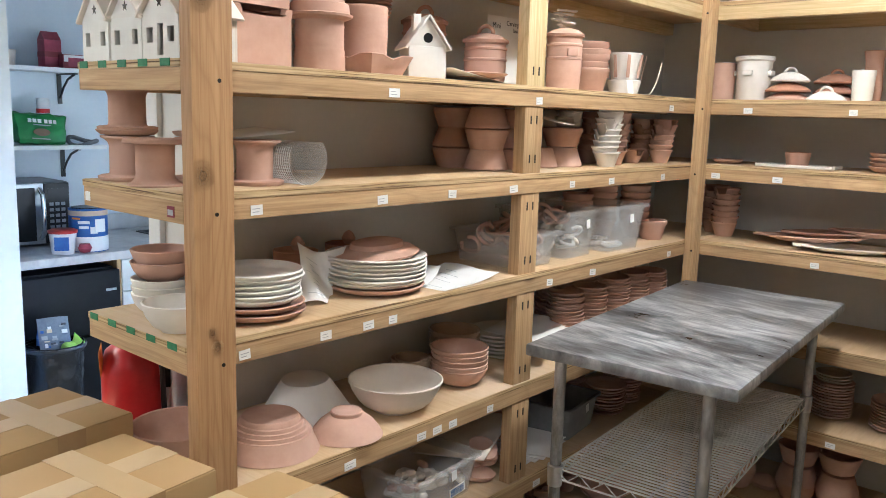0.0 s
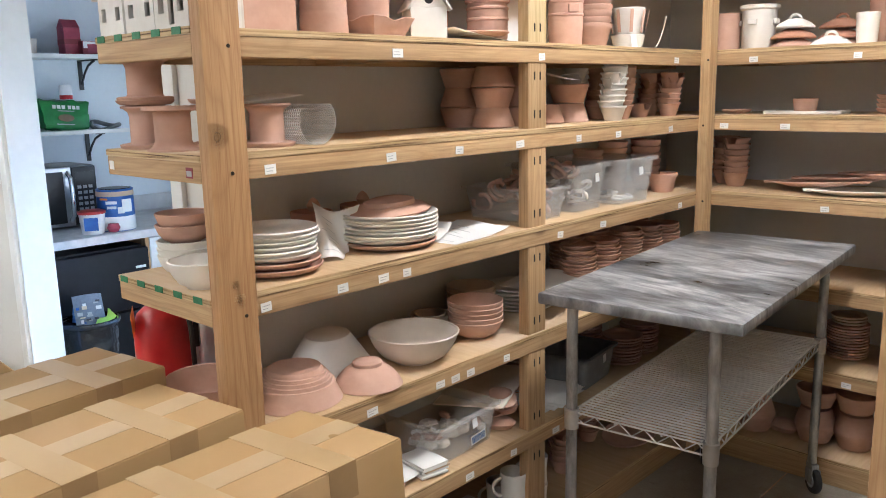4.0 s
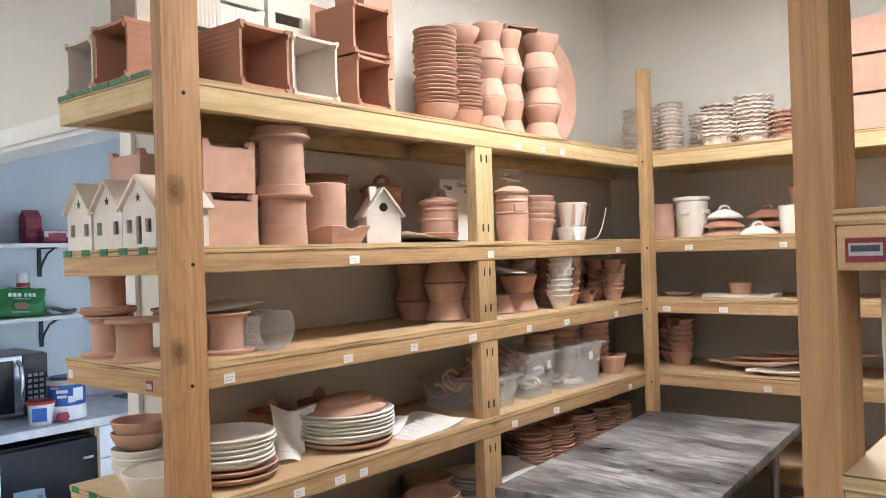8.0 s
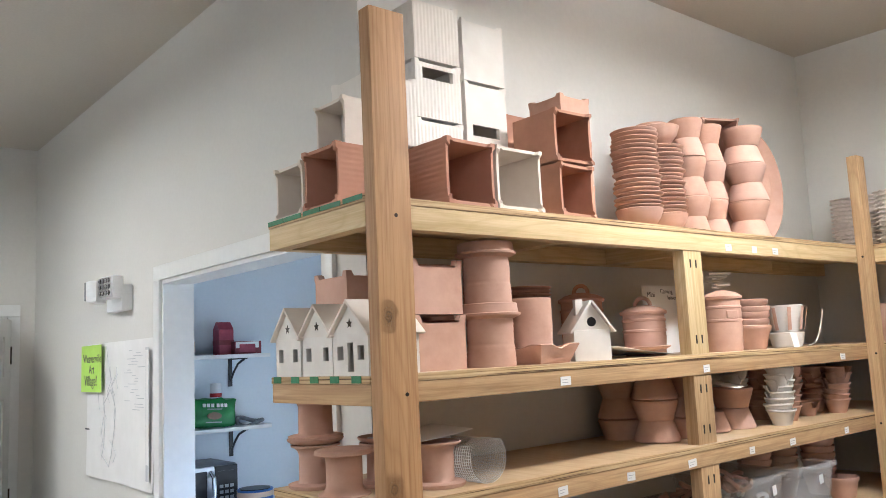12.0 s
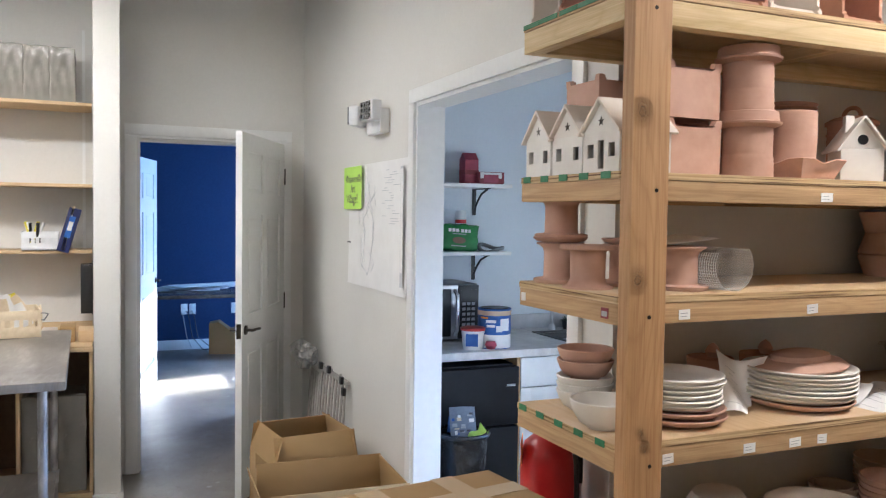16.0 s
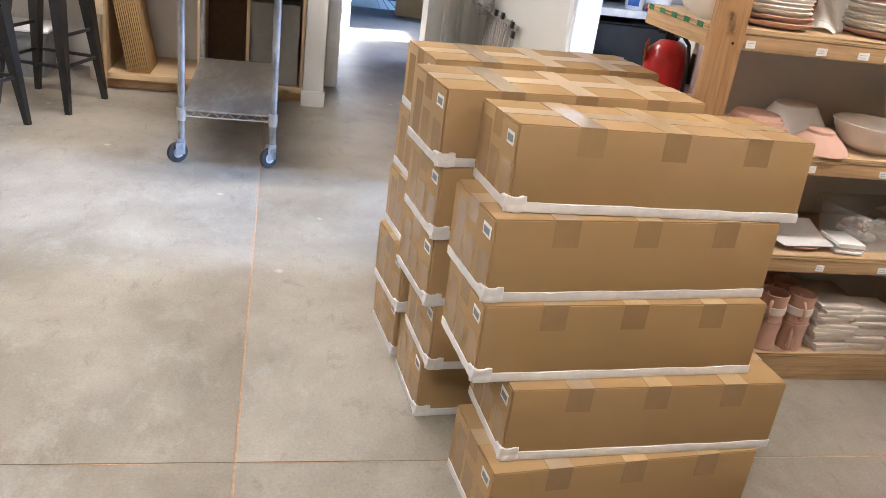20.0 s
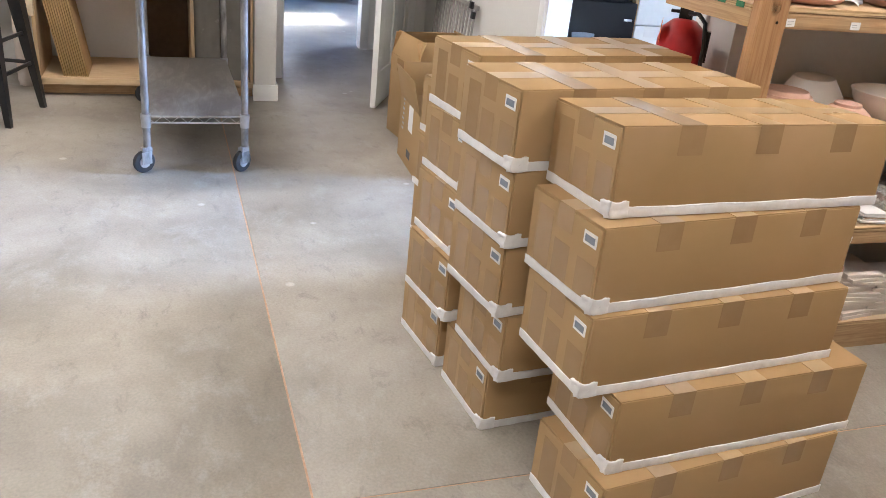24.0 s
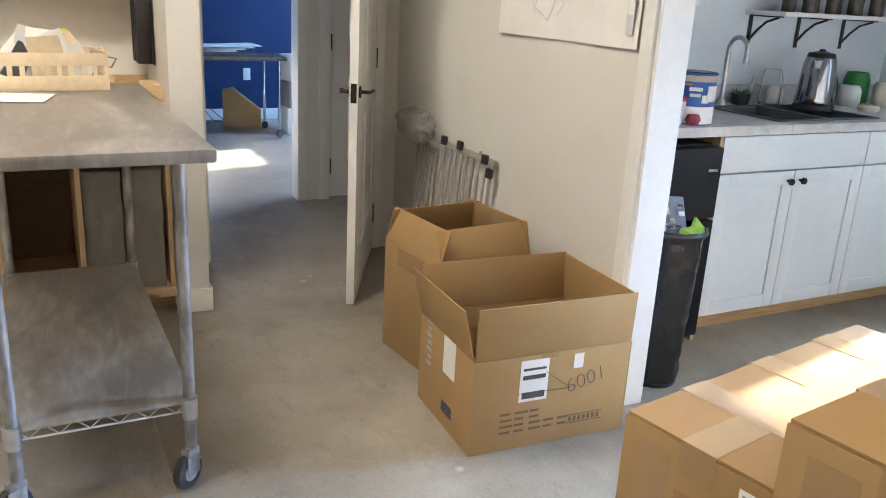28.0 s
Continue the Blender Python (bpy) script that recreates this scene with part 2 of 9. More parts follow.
STEEL_LEG = plain("galvanised_tube", (0.50, 0.51, 0.53), (0.64, 0.65, 0.67), 0.32, 30, (1, 1, 1), 0.1, metal=1.0, stain=(0.40, 0.38, 0.36))
GRIMY_STEEL = plain("clay_smudged_tube", (0.17, 0.168, 0.165), (0.58, 0.58, 0.58), 0.42, 26, (1, 1, 0.35), 0.15, metal=0.75, stain=(0.34, 0.32, 0.30))
WIRE = plain("dusty_chrome_wire", (0.60, 0.575, 0.54), (0.74, 0.72, 0.68), 0.4, 30, metal=0.2, bump=0.0)
CHROME = plain("chrome", (0.72, 0.72, 0.74), (0.80, 0.80, 0.82), 0.13, 20, metal=1.0, bump=0.0)
BLACK = plain("black_plastic", (0.007, 0.007, 0.008), (0.013, 0.013, 0.015), 0.33, 40, (1, 1, 1), 0.1)
BLACK_METAL = plain("black_powder_coat", (0.015, 0.014, 0.014), (0.022, 0.021, 0.02), 0.3, 60, (1, 1, 1), 0.2, stain=(0.045, 0.042, 0.04))
RUBBER = plain("grey_rubber", (0.02, 0.02, 0.022), (0.045, 0.044, 0.043), 0.6, 40, (1, 1, 1), 0.2)
BRONZE = plain("dark_bronze_metal", (0.03, 0.024, 0.02), (0.05, 0.04, 0.03), 0.35, 40, (1, 1, 1), 0.1, metal=0.8)
RED = plain("red_enamel", (0.42, 0.012, 0.014), (0.50, 0.02, 0.02), 0.3, 30, (1, 1, 1), 0.05, stain=(0.40, 0.10, 0.08))
ORANGE = plain("orange_tag", (0.85, 0.28, 0.03), (0.90, 0.34, 0.05), 0.6, 30, bump=0.05)
NAVY = plain("navy_board", (0.012, 0.018, 0.085), (0.02, 0.028, 0.11), 0.5, 30, bump=0.05)
TEAL = plain("mint_enamel", (0.12, 0.60, 0.46), (0.15, 0.66, 0.52), 0.35, 30, bump=0.03)
BIN_BAG = plain("black_bin_bag_film", (0.006, 0.006, 0.007), (0.014, 0.014, 0.016), 0.22, 9, (1, 1, 0.6), 0.9, depth=0.02)
LEAF = plain("dark_leaf", (0.015, 0.04, 0.015), (0.04, 0.08, 0.03), 0.45, 30, bump=0.1)
GREEN_BAG = plain("green_bag_film", (0.012, 0.16, 0.03), (0.03, 0.26, 0.05), 0.35, 14, (1, 1, 1), 0.3, depth=0.004)
BLUE_PRINT = plain("blue_print", (0.02, 0.09, 0.34), (0.04, 0.14, 0.45), 0.4, 20, bump=0.05)
WHITE_PLASTIC = plain("white_plastic", (0.74, 0.75, 0.76), (0.80, 0.81, 0.82), 0.35, 30, bump=0.03)
GREY_PLASTIC = plain("grey_plastic", (0.16, 0.17, 0.18), (0.22, 0.23, 0.24), 0.45, 30, bump=0.05)
STRAW = plain("cream_woven_plastic", (0.62, 0.50, 0.33), (0.72, 0.60, 0.42), 0.6, 40, (1, 1, 1), 0.3)
BROWN_GLASS = plain("dark_jar", (0.05, 0.04, 0.03), (0.12, 0.10, 0.08), 0.25, 20, bump=0.03)
# white cabinets, blue daylight partly mixed into the paint colour
CABINET = plain("daylight_blued_cabinet_paint", (0.66, 0.71, 0.76), (0.70, 0.745, 0.79), 0.4, 30, bump=0.03, vary=0.01)
LAMINATE = plain("grey_marbled_laminate", (0.42, 0.43, 0.45), (0.66, 0.66, 0.67), 0.4, 14, (1, 1, 1), 0.0, stain=(0.50, 0.50, 0.51))
STONE_SINK = plain("dark_composite_sink", (0.05, 0.055, 0.06), (0.10, 0.105, 0.11), 0.45, 60, bump=0.05)
CARTON_INK = plain("brown_carton_print", (0.13, 0.085, 0.045), (0.17, 0.11, 0.06), 0.7, 60, bump=0)
DARK_BROWN = plain("dark_brown_board", (0.17, 0.11, 0.065), (0.22, 0.145, 0.09), 0.7, 30, (1, 1, 1), 0.1)
RED_LABEL = plain("dark_red_label", (0.18, 0.02, 0.03), (0.25, 0.03, 0.04), 0.5, 30, bump=0)
PURPLE_PACK = plain("red_purple_carton", (0.25, 0.03, 0.06), (0.36, 0.06, 0.09), 0.5, 25, bump=0.05)
YELLOW = plain("yellow_plastic", (0.75, 0.62, 0.04), (0.80, 0.70, 0.08), 0.45, 25, bump=0.05)


def worktop(name, stops, rough, turn):
    """Rubbed sheet metal: soft wiped clouds of dried clay, finer streaks along the wiping, dull grain."""
    m, n, l, b = nodes_of(name)
    vec = coords(n, l, (1, 1, 1))
    spin = n.new("ShaderNodeVectorRotate")
    spin.rotation_type = "Z_AXIS"
    spin.inputs["Angle"].default_value = radians(turn)
    l.new(vec, spin.inputs["Vector"])
    def pulled(sx, sy, scale, detail, distort):
        mp = n.new("ShaderNodeMapping")
        mp.inputs["Scale"].default_value = (sx, sy, 1.0)
        l.new(spin.outputs[0], mp.inputs["Vector"])
        return noise_tex(n, l, mp.outputs[0], scale, detail, 0.6, distort)
    cloud = pulled(1.0, 2.0, 2.3, 6.0, 0.6)
    wipe = pulled(1.0, 4.2, 4.5, 8.0, 1.3)
    hair = pulled(1.0, 30.0, 6.0, 5.0, 0.0)
    def weigh(a, b_, w):
        q = n.new("ShaderNodeMath")
        q.operation = "MULTIPLY_ADD"
        q.inputs[1].default_value = w
        l.new(a, q.inputs[0])
        l.new(b_, q.inputs[2])
        return q.outputs[0]
    total = weigh(hair, weigh(wipe, cloud, 0.75), 0.15)
    mr = n.new("ShaderNodeMapRange")
    mr.inputs["From Min"].default_value, mr.inputs["From Max"].default_value = 0.70, 1.22
    l.new(total, mr.inputs["Value"])
    base = ramp(n, l, mr.outputs[0], [(0.16, stops[0]), (0.42, stops[1]), (0.58, stops[2]), (0.80, stops[3])])
    l.new(base, b.inputs["Base Color"])
    r2, met = n.new("ShaderNodeMapRange"), n.new("ShaderNodeMapRange")
    r2.inputs["To Min"].default_value, r2.inputs["To Max"].default_value = rough, rough + 0.22
    met.inputs["To Min"].default_value, met.inputs["To Max"].default_value = 0.55, 0.2
    l.new(mr.outputs[0], r2.inputs["Value"])
    l.new(mr.outputs[0], met.inputs["Value"])
    l.new(r2.outputs[0], b.inputs["Roughness"])
    l.new(met.outputs[0], b.inputs["Metallic"])
    bumped(n, l, b, hair, 0.12, 0.0008)
    return m


DUSTY_STEEL = worktop("clay_smeared_metal_top", [(0.11, 0.11, 0.118), (0.25, 0.255, 0.268), (0.37, 0.375, 0.39), (0.57, 0.57, 0.58)], 0.27, 14)
GATE_PAINT = plain("grey_white_gate_paint", (0.34, 0.325, 0.295), (0.42, 0.40, 0.37), 0.45, 40, bump=0.05)
STEEL_TOP = worktop("dusty_stainless_top", [(0.25, 0.225, 0.195), (0.31, 0.285, 0.255), (0.345, 0.32, 0.285), (0.42, 0.395, 0.36)], 0.34, 5)


def concrete(name):
    """Ground concrete: grey cloud, pale dust, dark scuffs."""
    m, n, l, b = nodes_of(name)
    vec = coords(n, l, (1, 1, 1), False)
    cloud = noise_tex(n, l, vec, 1.3, 10.0, 0.62, 0.2)
    col = ramp(n, l, cloud, [(0.34, (0.225, 0.195, 0.155)), (0.5, (0.33, 0.295, 0.243)), (0.66, (0.415, 0.38, 0.327))])
    dust = noise_tex(n, l, coords(n, l, (1, 1.4, 1), False), 3.6, 12.0, 0.78, 0.25)
    col = mixed(n, l, ramp(n, l, dust, [(0.52, (0, 0, 0)), (0.72, (0.6, 0.6, 0.6))]), col, (0.46, 0.445, 0.42))
    scuff = noise_tex(n, l, coords(n, l, (4, 7, 3), False), 2.0, 12.0, 0.8, 0.4)
    col = mixed(n, l, ramp(n, l, scuff, [(0.54, (0, 0, 0)), (0.70, (0.75, 0.75, 0.75))]), col, (0.19, 0.172, 0.148))
    speck = n.new("ShaderNodeTexVoronoi")
    speck.inputs["Scale"].default_value = 3.1
    l.new(vec, speck.inputs["Vector"])
    col = mixed(n, l, ramp(n, l, speck.outputs["Distance"], [(0.035, (0.8, 0.8, 0.8)), (0.06, (0, 0, 0))]), col, (0.56, 0.53, 0.49))
    grit = noise_tex(n, l, vec, 120, 6.0)
    col = mixed(n, l, 0.32, col, ramp(n, l, grit, [(0.3, (0.2, 0.2, 0.19)), (0.7, (0.5, 0.49, 0.46))]), "OVERLAY")
    l.new(col, b.inputs["Base Color"])
    rr = n.new("ShaderNodeMapRange")
    rr.inputs["To Min"].default_value, rr.inputs["To Max"].default_value = 0.30, 0.56
    l.new(dust, rr.inputs["Value"])
    l.new(rr.outputs[0], b.inputs["Roughness"])
    bumped(n, l, b, grit, 0.12, 0.001)
    return m


CONCRETE = concrete("ground_concrete")
CAULK = plain("tan_joint_filler", (0.44, 0.27, 0.17), (0.60, 0.40, 0.27), 0.85, 60, (1, 1, 1), 0.3)


def see_through(name, tint, rough, weight=1.0):
    m, n, l, b = nodes_of(name)
    vec = coords(n, l, (1, 1, 1))
    f = noise_tex(n, l, vec, 14, 4.0)
    l.new(ramp(n, l, f, [(0.3, tint), (0.7, tuple(min(1.0, c * 1.06) for c in tint))]), b.inputs["Base Color"])
    b.inputs["Roughness"].default_value, b.inputs["Transmission Weight"].default_value, b.inputs["IOR"].default_value = rough, weight, 1.2
    bumped(n, l, b, f, 0.1, 0.002)
    return m


GLASS = see_through("window_glass", (0.96, 0.98, 0.98), 0.0)


def milky(name, colour, alpha, rough):
    """Thin cloudy plastic: part of the light passes straight through."""
    m, n, l, b = nodes_of(name)
    f = noise_tex(n, l, coords(n, l), 12, 5.0)
    l.new(ramp(n, l, f, [(0.3, colour), (0.7, tuple(min(1.0, c * 1.08) for c in colour))]), b.inputs["Base Color"])
    ar = n.new("ShaderNodeMapRange")
    ar.inputs["To Min"].default_value, ar.inputs["To Max"].default_value = alpha - 0.08, alpha + 0.10
    l.new(f, ar.inputs["Value"])
    l.new(ar.outputs[0], b.inputs["Alpha"])
    b.inputs["Roughness"].default_value = rough
    bumped(n, l, b, f, 0.3, 0.003)
    return m


TUB = milky("milky_tub_plastic", (0.82, 0.82, 0.82), 0.22, 0.18)
BAG_FILM = milky("dusty_bag_film", (0.36, 0.35, 0.33), 0.5, 0.12)
WRAP = milky("crumpled_wrapping_film", (0.80, 0.78, 0.76), 0.55, 0.18)
PACK_FILM = milky("creased_pack_film", (0.31, 0.29, 0.25), 0.72, 0.08)
NETTING = milky("grey_plastic_netting", (0.62, 0.58, 0.52), 0.25, 0.35)
PLAN_INK = plain("faint_plan_print", (0.54, 0.55, 0.56), (0.62, 0.62, 0.63), 0.7, 60, bump=0)
KETTLE_STEEL = plain("polished_kettle_steel", (0.30, 0.30, 0.31), (0.36, 0.36, 0.37), 0.12, 20, metal=1.0, bump=0.0)
CRATE_SHEET = plain("grey_egg_crate_sheet", (0.15, 0.14, 0.115), (0.30, 0.285, 0.24), 0.45, 3, (6, 6, 90), 0.2)


def glowing(name, colour, strength):
    m, n, l, b = nodes_of(name)
    b.inputs["Base Color"].default_value = (0.8, 0.8, 0.8, 1)
    b.inputs["Emission Color"].default_value, b.inputs["Emission Strength"].default_value = (*colour, 1), strength
    return m


# glow for the added ceiling fixtures, which stay out of view
DIFFUSER = glowing("unseen_fixture_glow", (1.0, 0.955, 0.875), 4.0)

# ---- mesh helpers ----
def bx(bm, x0, x1, y0, y1, z0, z1, bev=0.0, m=None):
    """A box between two corners, its edges rounded by bev, laid at the pose m."""
    vs = [bm.verts.new((x, y, z)) for z in (z0, z1) for y in (y0, y1) for x in (x0, x1)]
    for q in ((0, 2, 3, 1), (4, 5, 7, 6), (0, 1, 5, 4), (2, 6, 7, 3), (0, 4, 6, 2), (1, 3, 7, 5)):
        bm.faces.new([vs[i] for i in q])
    made = set(vs)
    if bev > 0:
        es = [e for v in vs for e in v.link_edges]
        out = bmesh.ops.bevel(bm, geom=list(set(es)), offset=bev, segments=2, affect="EDGES", profile=0.6)
        made = {v for f in out["faces"] for v in f.verts} | {v for v in vs if v.is_valid}
    if m is not None:
        bmesh.ops.transform(bm, matrix=m, verts=[v for v in made if v.is_valid])
    return bm


def lathe(bm, prof, seg=28, m=None, wob=0.0):
    """Turns a profile of (radius, height) round z. A radius of 0 closes it. wob: hand-thrown unevenness."""
    rings = []
    for i, (r, z) in enumerate(prof):
        if r <= 1e-6:
            rings.append([bm.verts.new((0, 0, z))])
        else:
            ring = []
            for k in range(seg):
                a = 2 * math.pi * k / seg
                q = r * (1 + wob * math.sin(2 * a + i * 0.35) + wob * 0.6 * math.sin(3 * a + 1.7 - i * 0.5))
                ring.append(bm.verts.new((q * math.cos(a), q * math.sin(a), z)))
            rings.append(ring)
    for a, b in zip(rings, rings[1:]):
        for k in range(seg):
            j = (k + 1) % seg
            if len(a) == 1 and len(b) == 1:
                continue
            if len(a) == 1:
                f = bm.faces.new((a[0], b[j], b[k]))
            elif len(b) == 1:
                f = bm.faces.new((a[k], a[j], b[0]))
            else:
                f = bm.faces.new((a[k], a[j], b[j], b[k]))
            f.smooth = True
    if m is not None:
        bmesh.ops.transform(bm, matrix=m, verts=[v for r in rings for v in r])
    return bm


def tube(bm, pts, r, seg=10, closed=False):
    """A round rod along points."""
    pts = [Vector(p) for p in pts]
    rings = []
    n = len(pts)
    up = None
    for i, p in enumerate(pts):
        d = (pts[(i + 1) % n] - pts[i - 1]) if closed else (pts[min(i + 1, n - 1)] - pts[max(i - 1, 0)])
        d.normalize()
        if up is None:
            up = d.orthogonal().normalized()
        up = (up - d * up.dot(d)).normalized()
        side = d.cross(up)
        rings.append([bm.verts.new(p + (up * math.cos(2 * math.pi * k / seg) + side * math.sin(2 * math.pi * k / seg)) * r) for k in range(seg)])
    pairs = list(zip(rings, rings[1:])) + ([(rings[-1], rings[0])] if closed else [])
    for a, b in pairs:
        for k in range(seg):
            f = bm.faces.new((a[k], a[(k + 1) % seg], b[(k + 1) % seg], b[k]))
            f.smooth = True
    if not closed:
        bm.faces.new(rings[0][::-1])
        bm.faces.new(rings[-1])
    return bm


def extrude(bm, outline, h, m=None):
    """A flat outline of (x, y) given the thickness h along z."""
    lo = [bm.verts.new((x, y, 0)) for x, y in outline]
    hi = [bm.verts.new((x, y, h)) for x, y in outline]
    bm.faces.new(lo[::-1])
    bm.faces.new(hi)
    n = len(lo)
    for i in range(n):
        bm.faces.new((lo[i], lo[(i + 1) % n], hi[(i + 1) % n], hi[i]))
    if m is not None:
        bmesh.ops.transform(bm, matrix=m, verts=lo + hi)
    return bm


def sheet(bm, w, d, nx, ny, shape, thick=0.0012):
    """A thin sheet of nx by ny cells from (0, 0) to (w, d) whose height is shape(u, v)."""
    grids = []
    for dz in (0.0, -thick):
        grids.append([[bm.verts.new((w * i / nx, d * j / ny, shape(i / nx, j / ny) + dz)) for i in range(nx + 1)] for j in range(ny + 1)])
    for q, g in enumerate(grids):
        for j in range(ny):
            for i in range(nx):
                c = (g[j][i], g[j][i + 1], g[j + 1][i + 1], g[j + 1][i])
                bm.faces.new(c if q == 0 else c[::-1]).smooth = True
    a, b = grids
    edge = [(0, i) for i in range(nx + 1)] + [(j, nx) for j in range(1, ny + 1)] + [(ny, i) for i in range(nx - 1, -1, -1)] + [(j, 0) for j in range(ny - 1, 0, -1)]
    for (j, i), (q, p) in zip(edge, edge[1:] + edge[:1]):
        vs = [bm.verts.new(v.co) for v in (b[j][i], b[q][p], a[q][p], a[j][i])]
        bm.faces.new(vs)
    return bm


def pierced(bm, xs, zs, holes, t):
    """One wall in the x-z plane, t thick along y, on a grid, with the named cells (i, j) left open."""
    nx, nz = len(xs), len(zs)
    g = [[[bm.verts.new((x, y, z)) for x in xs] for z in zs] for y in (0, t)]
    solid = lambda i, j: 0 <= i < nx - 1 and 0 <= j < nz - 1 and (i, j) not in holes
    for j in range(nz - 1):
        for i in range(nx - 1):
            if not solid(i, j):
                continue
            for q in (0, 1):
                c = (g[q][j][i], g[q][j][i + 1], g[q][j + 1][i + 1], g[q][j + 1][i])
                bm.faces.new(c if q == 0 else c[::-1])
            for (di, dj, p, r) in ((-1, 0, (j, i), (j + 1, i)), (1, 0, (j, i + 1), (j + 1, i + 1)), (0, -1, (j, i), (j, i + 1)), (0, 1, (j + 1, i), (j + 1, i + 1))):
                if not solid(i + di, j + dj):
                    bm.faces.new((g[0][p[0]][p[1]], g[0][r[0]][r[1]], g[1][r[0]][r[1]], g[1][p[0]][p[1]]))
    loose = [v for v in bm.verts if not v.link_faces]
    bmesh.ops.delete(bm, geom=loose, context="VERTS")
    return bm


def mesh_of(name, bm, *mats):
    bmesh.ops.recalc_face_normals(bm, faces=bm.faces)
    me = bpy.data.meshes.new(name)
    bm.to_mesh(me)
    bm.free()
    me.set_sharp_from_angle(angle=radians(36))
    for mt in mats:
        me.materials.append(mt)
    return me


def part(name, bm, material, parent, label=""):
    """Links a bmesh (or a mesh) as one mesh object under a thing or a part."""
    me = bm if isinstance(bm, bpy.types.Mesh) else mesh_of(name, bm, material)
    ob = new(name, me)
    ob.parent = parent
    return tagged(ob, label)


def thing(name, m, label, category, group="", kind=""):
    ob = new(name)
    ob.empty_display_size = 0.05
    ob.matrix_basis = m
    return tagged(ob, label, category, group, kind)


def single(name, bm, material, m, label, category, group=""):
    """A thing that is one mesh."""
    me = bm if isinstance(bm, bpy.types.Mesh) else mesh_of(name, bm, material)
    ob = new(name, me)
    ob.matrix_basis = m
    return tagged(ob, label, category, group)


def B(*a, **k):
    return bx(bmesh.new(), *a, **k)


def L(prof, seg=28, m=None, wob=0.0):
    return lathe(bmesh.new(), prof, seg, m, wob)


def setting(name, bm, material, label, category="wall"):
    ob = new(name, mesh_of(name, bm, material))
    return tagged(ob, label, category, "", "structure")


# ---- plan (metres) ----
def writing(text, m, size, parent, mat=INK, thin=0.0):
    cu = bpy.data.curves.new("writing", "FONT")
    cu.body, cu.size, cu.extrude, cu.offset = text, size, 0.0003, thin
    tmp = bpy.data.objects.new("writing", cu)
    scene.collection.objects.link(tmp)
    me = bpy.data.meshes.new_from_object(tmp.evaluated_get(bpy.context.evaluated_depsgraph_get()))
    bpy.data.objects.remove(tmp)
    me.materials.clear()
    me.materials.append(mat)
    ob = new("writing", me)
    ob.parent = parent
    ob.matrix_basis = m
    return ob


CEIL_Z = 3.0
AX, AB = -1.25, -1.66          # front and back of the long shelf bay, which faces +x
KY, KT = 1.445, 0.12           # face of the kitchen wall and its thickness
DX = -5.05                     # face of the door wall
BY, BW = 3.44, 3.91            # front of the back shelf bay, face of the back wall
KX = -4.08                     # back wall of the kitchen
OX, OZ = -3.08, 2.04           # left side and head of the kitchen opening
XE, YS = 3.2, -4.6             # east and south ends of the room


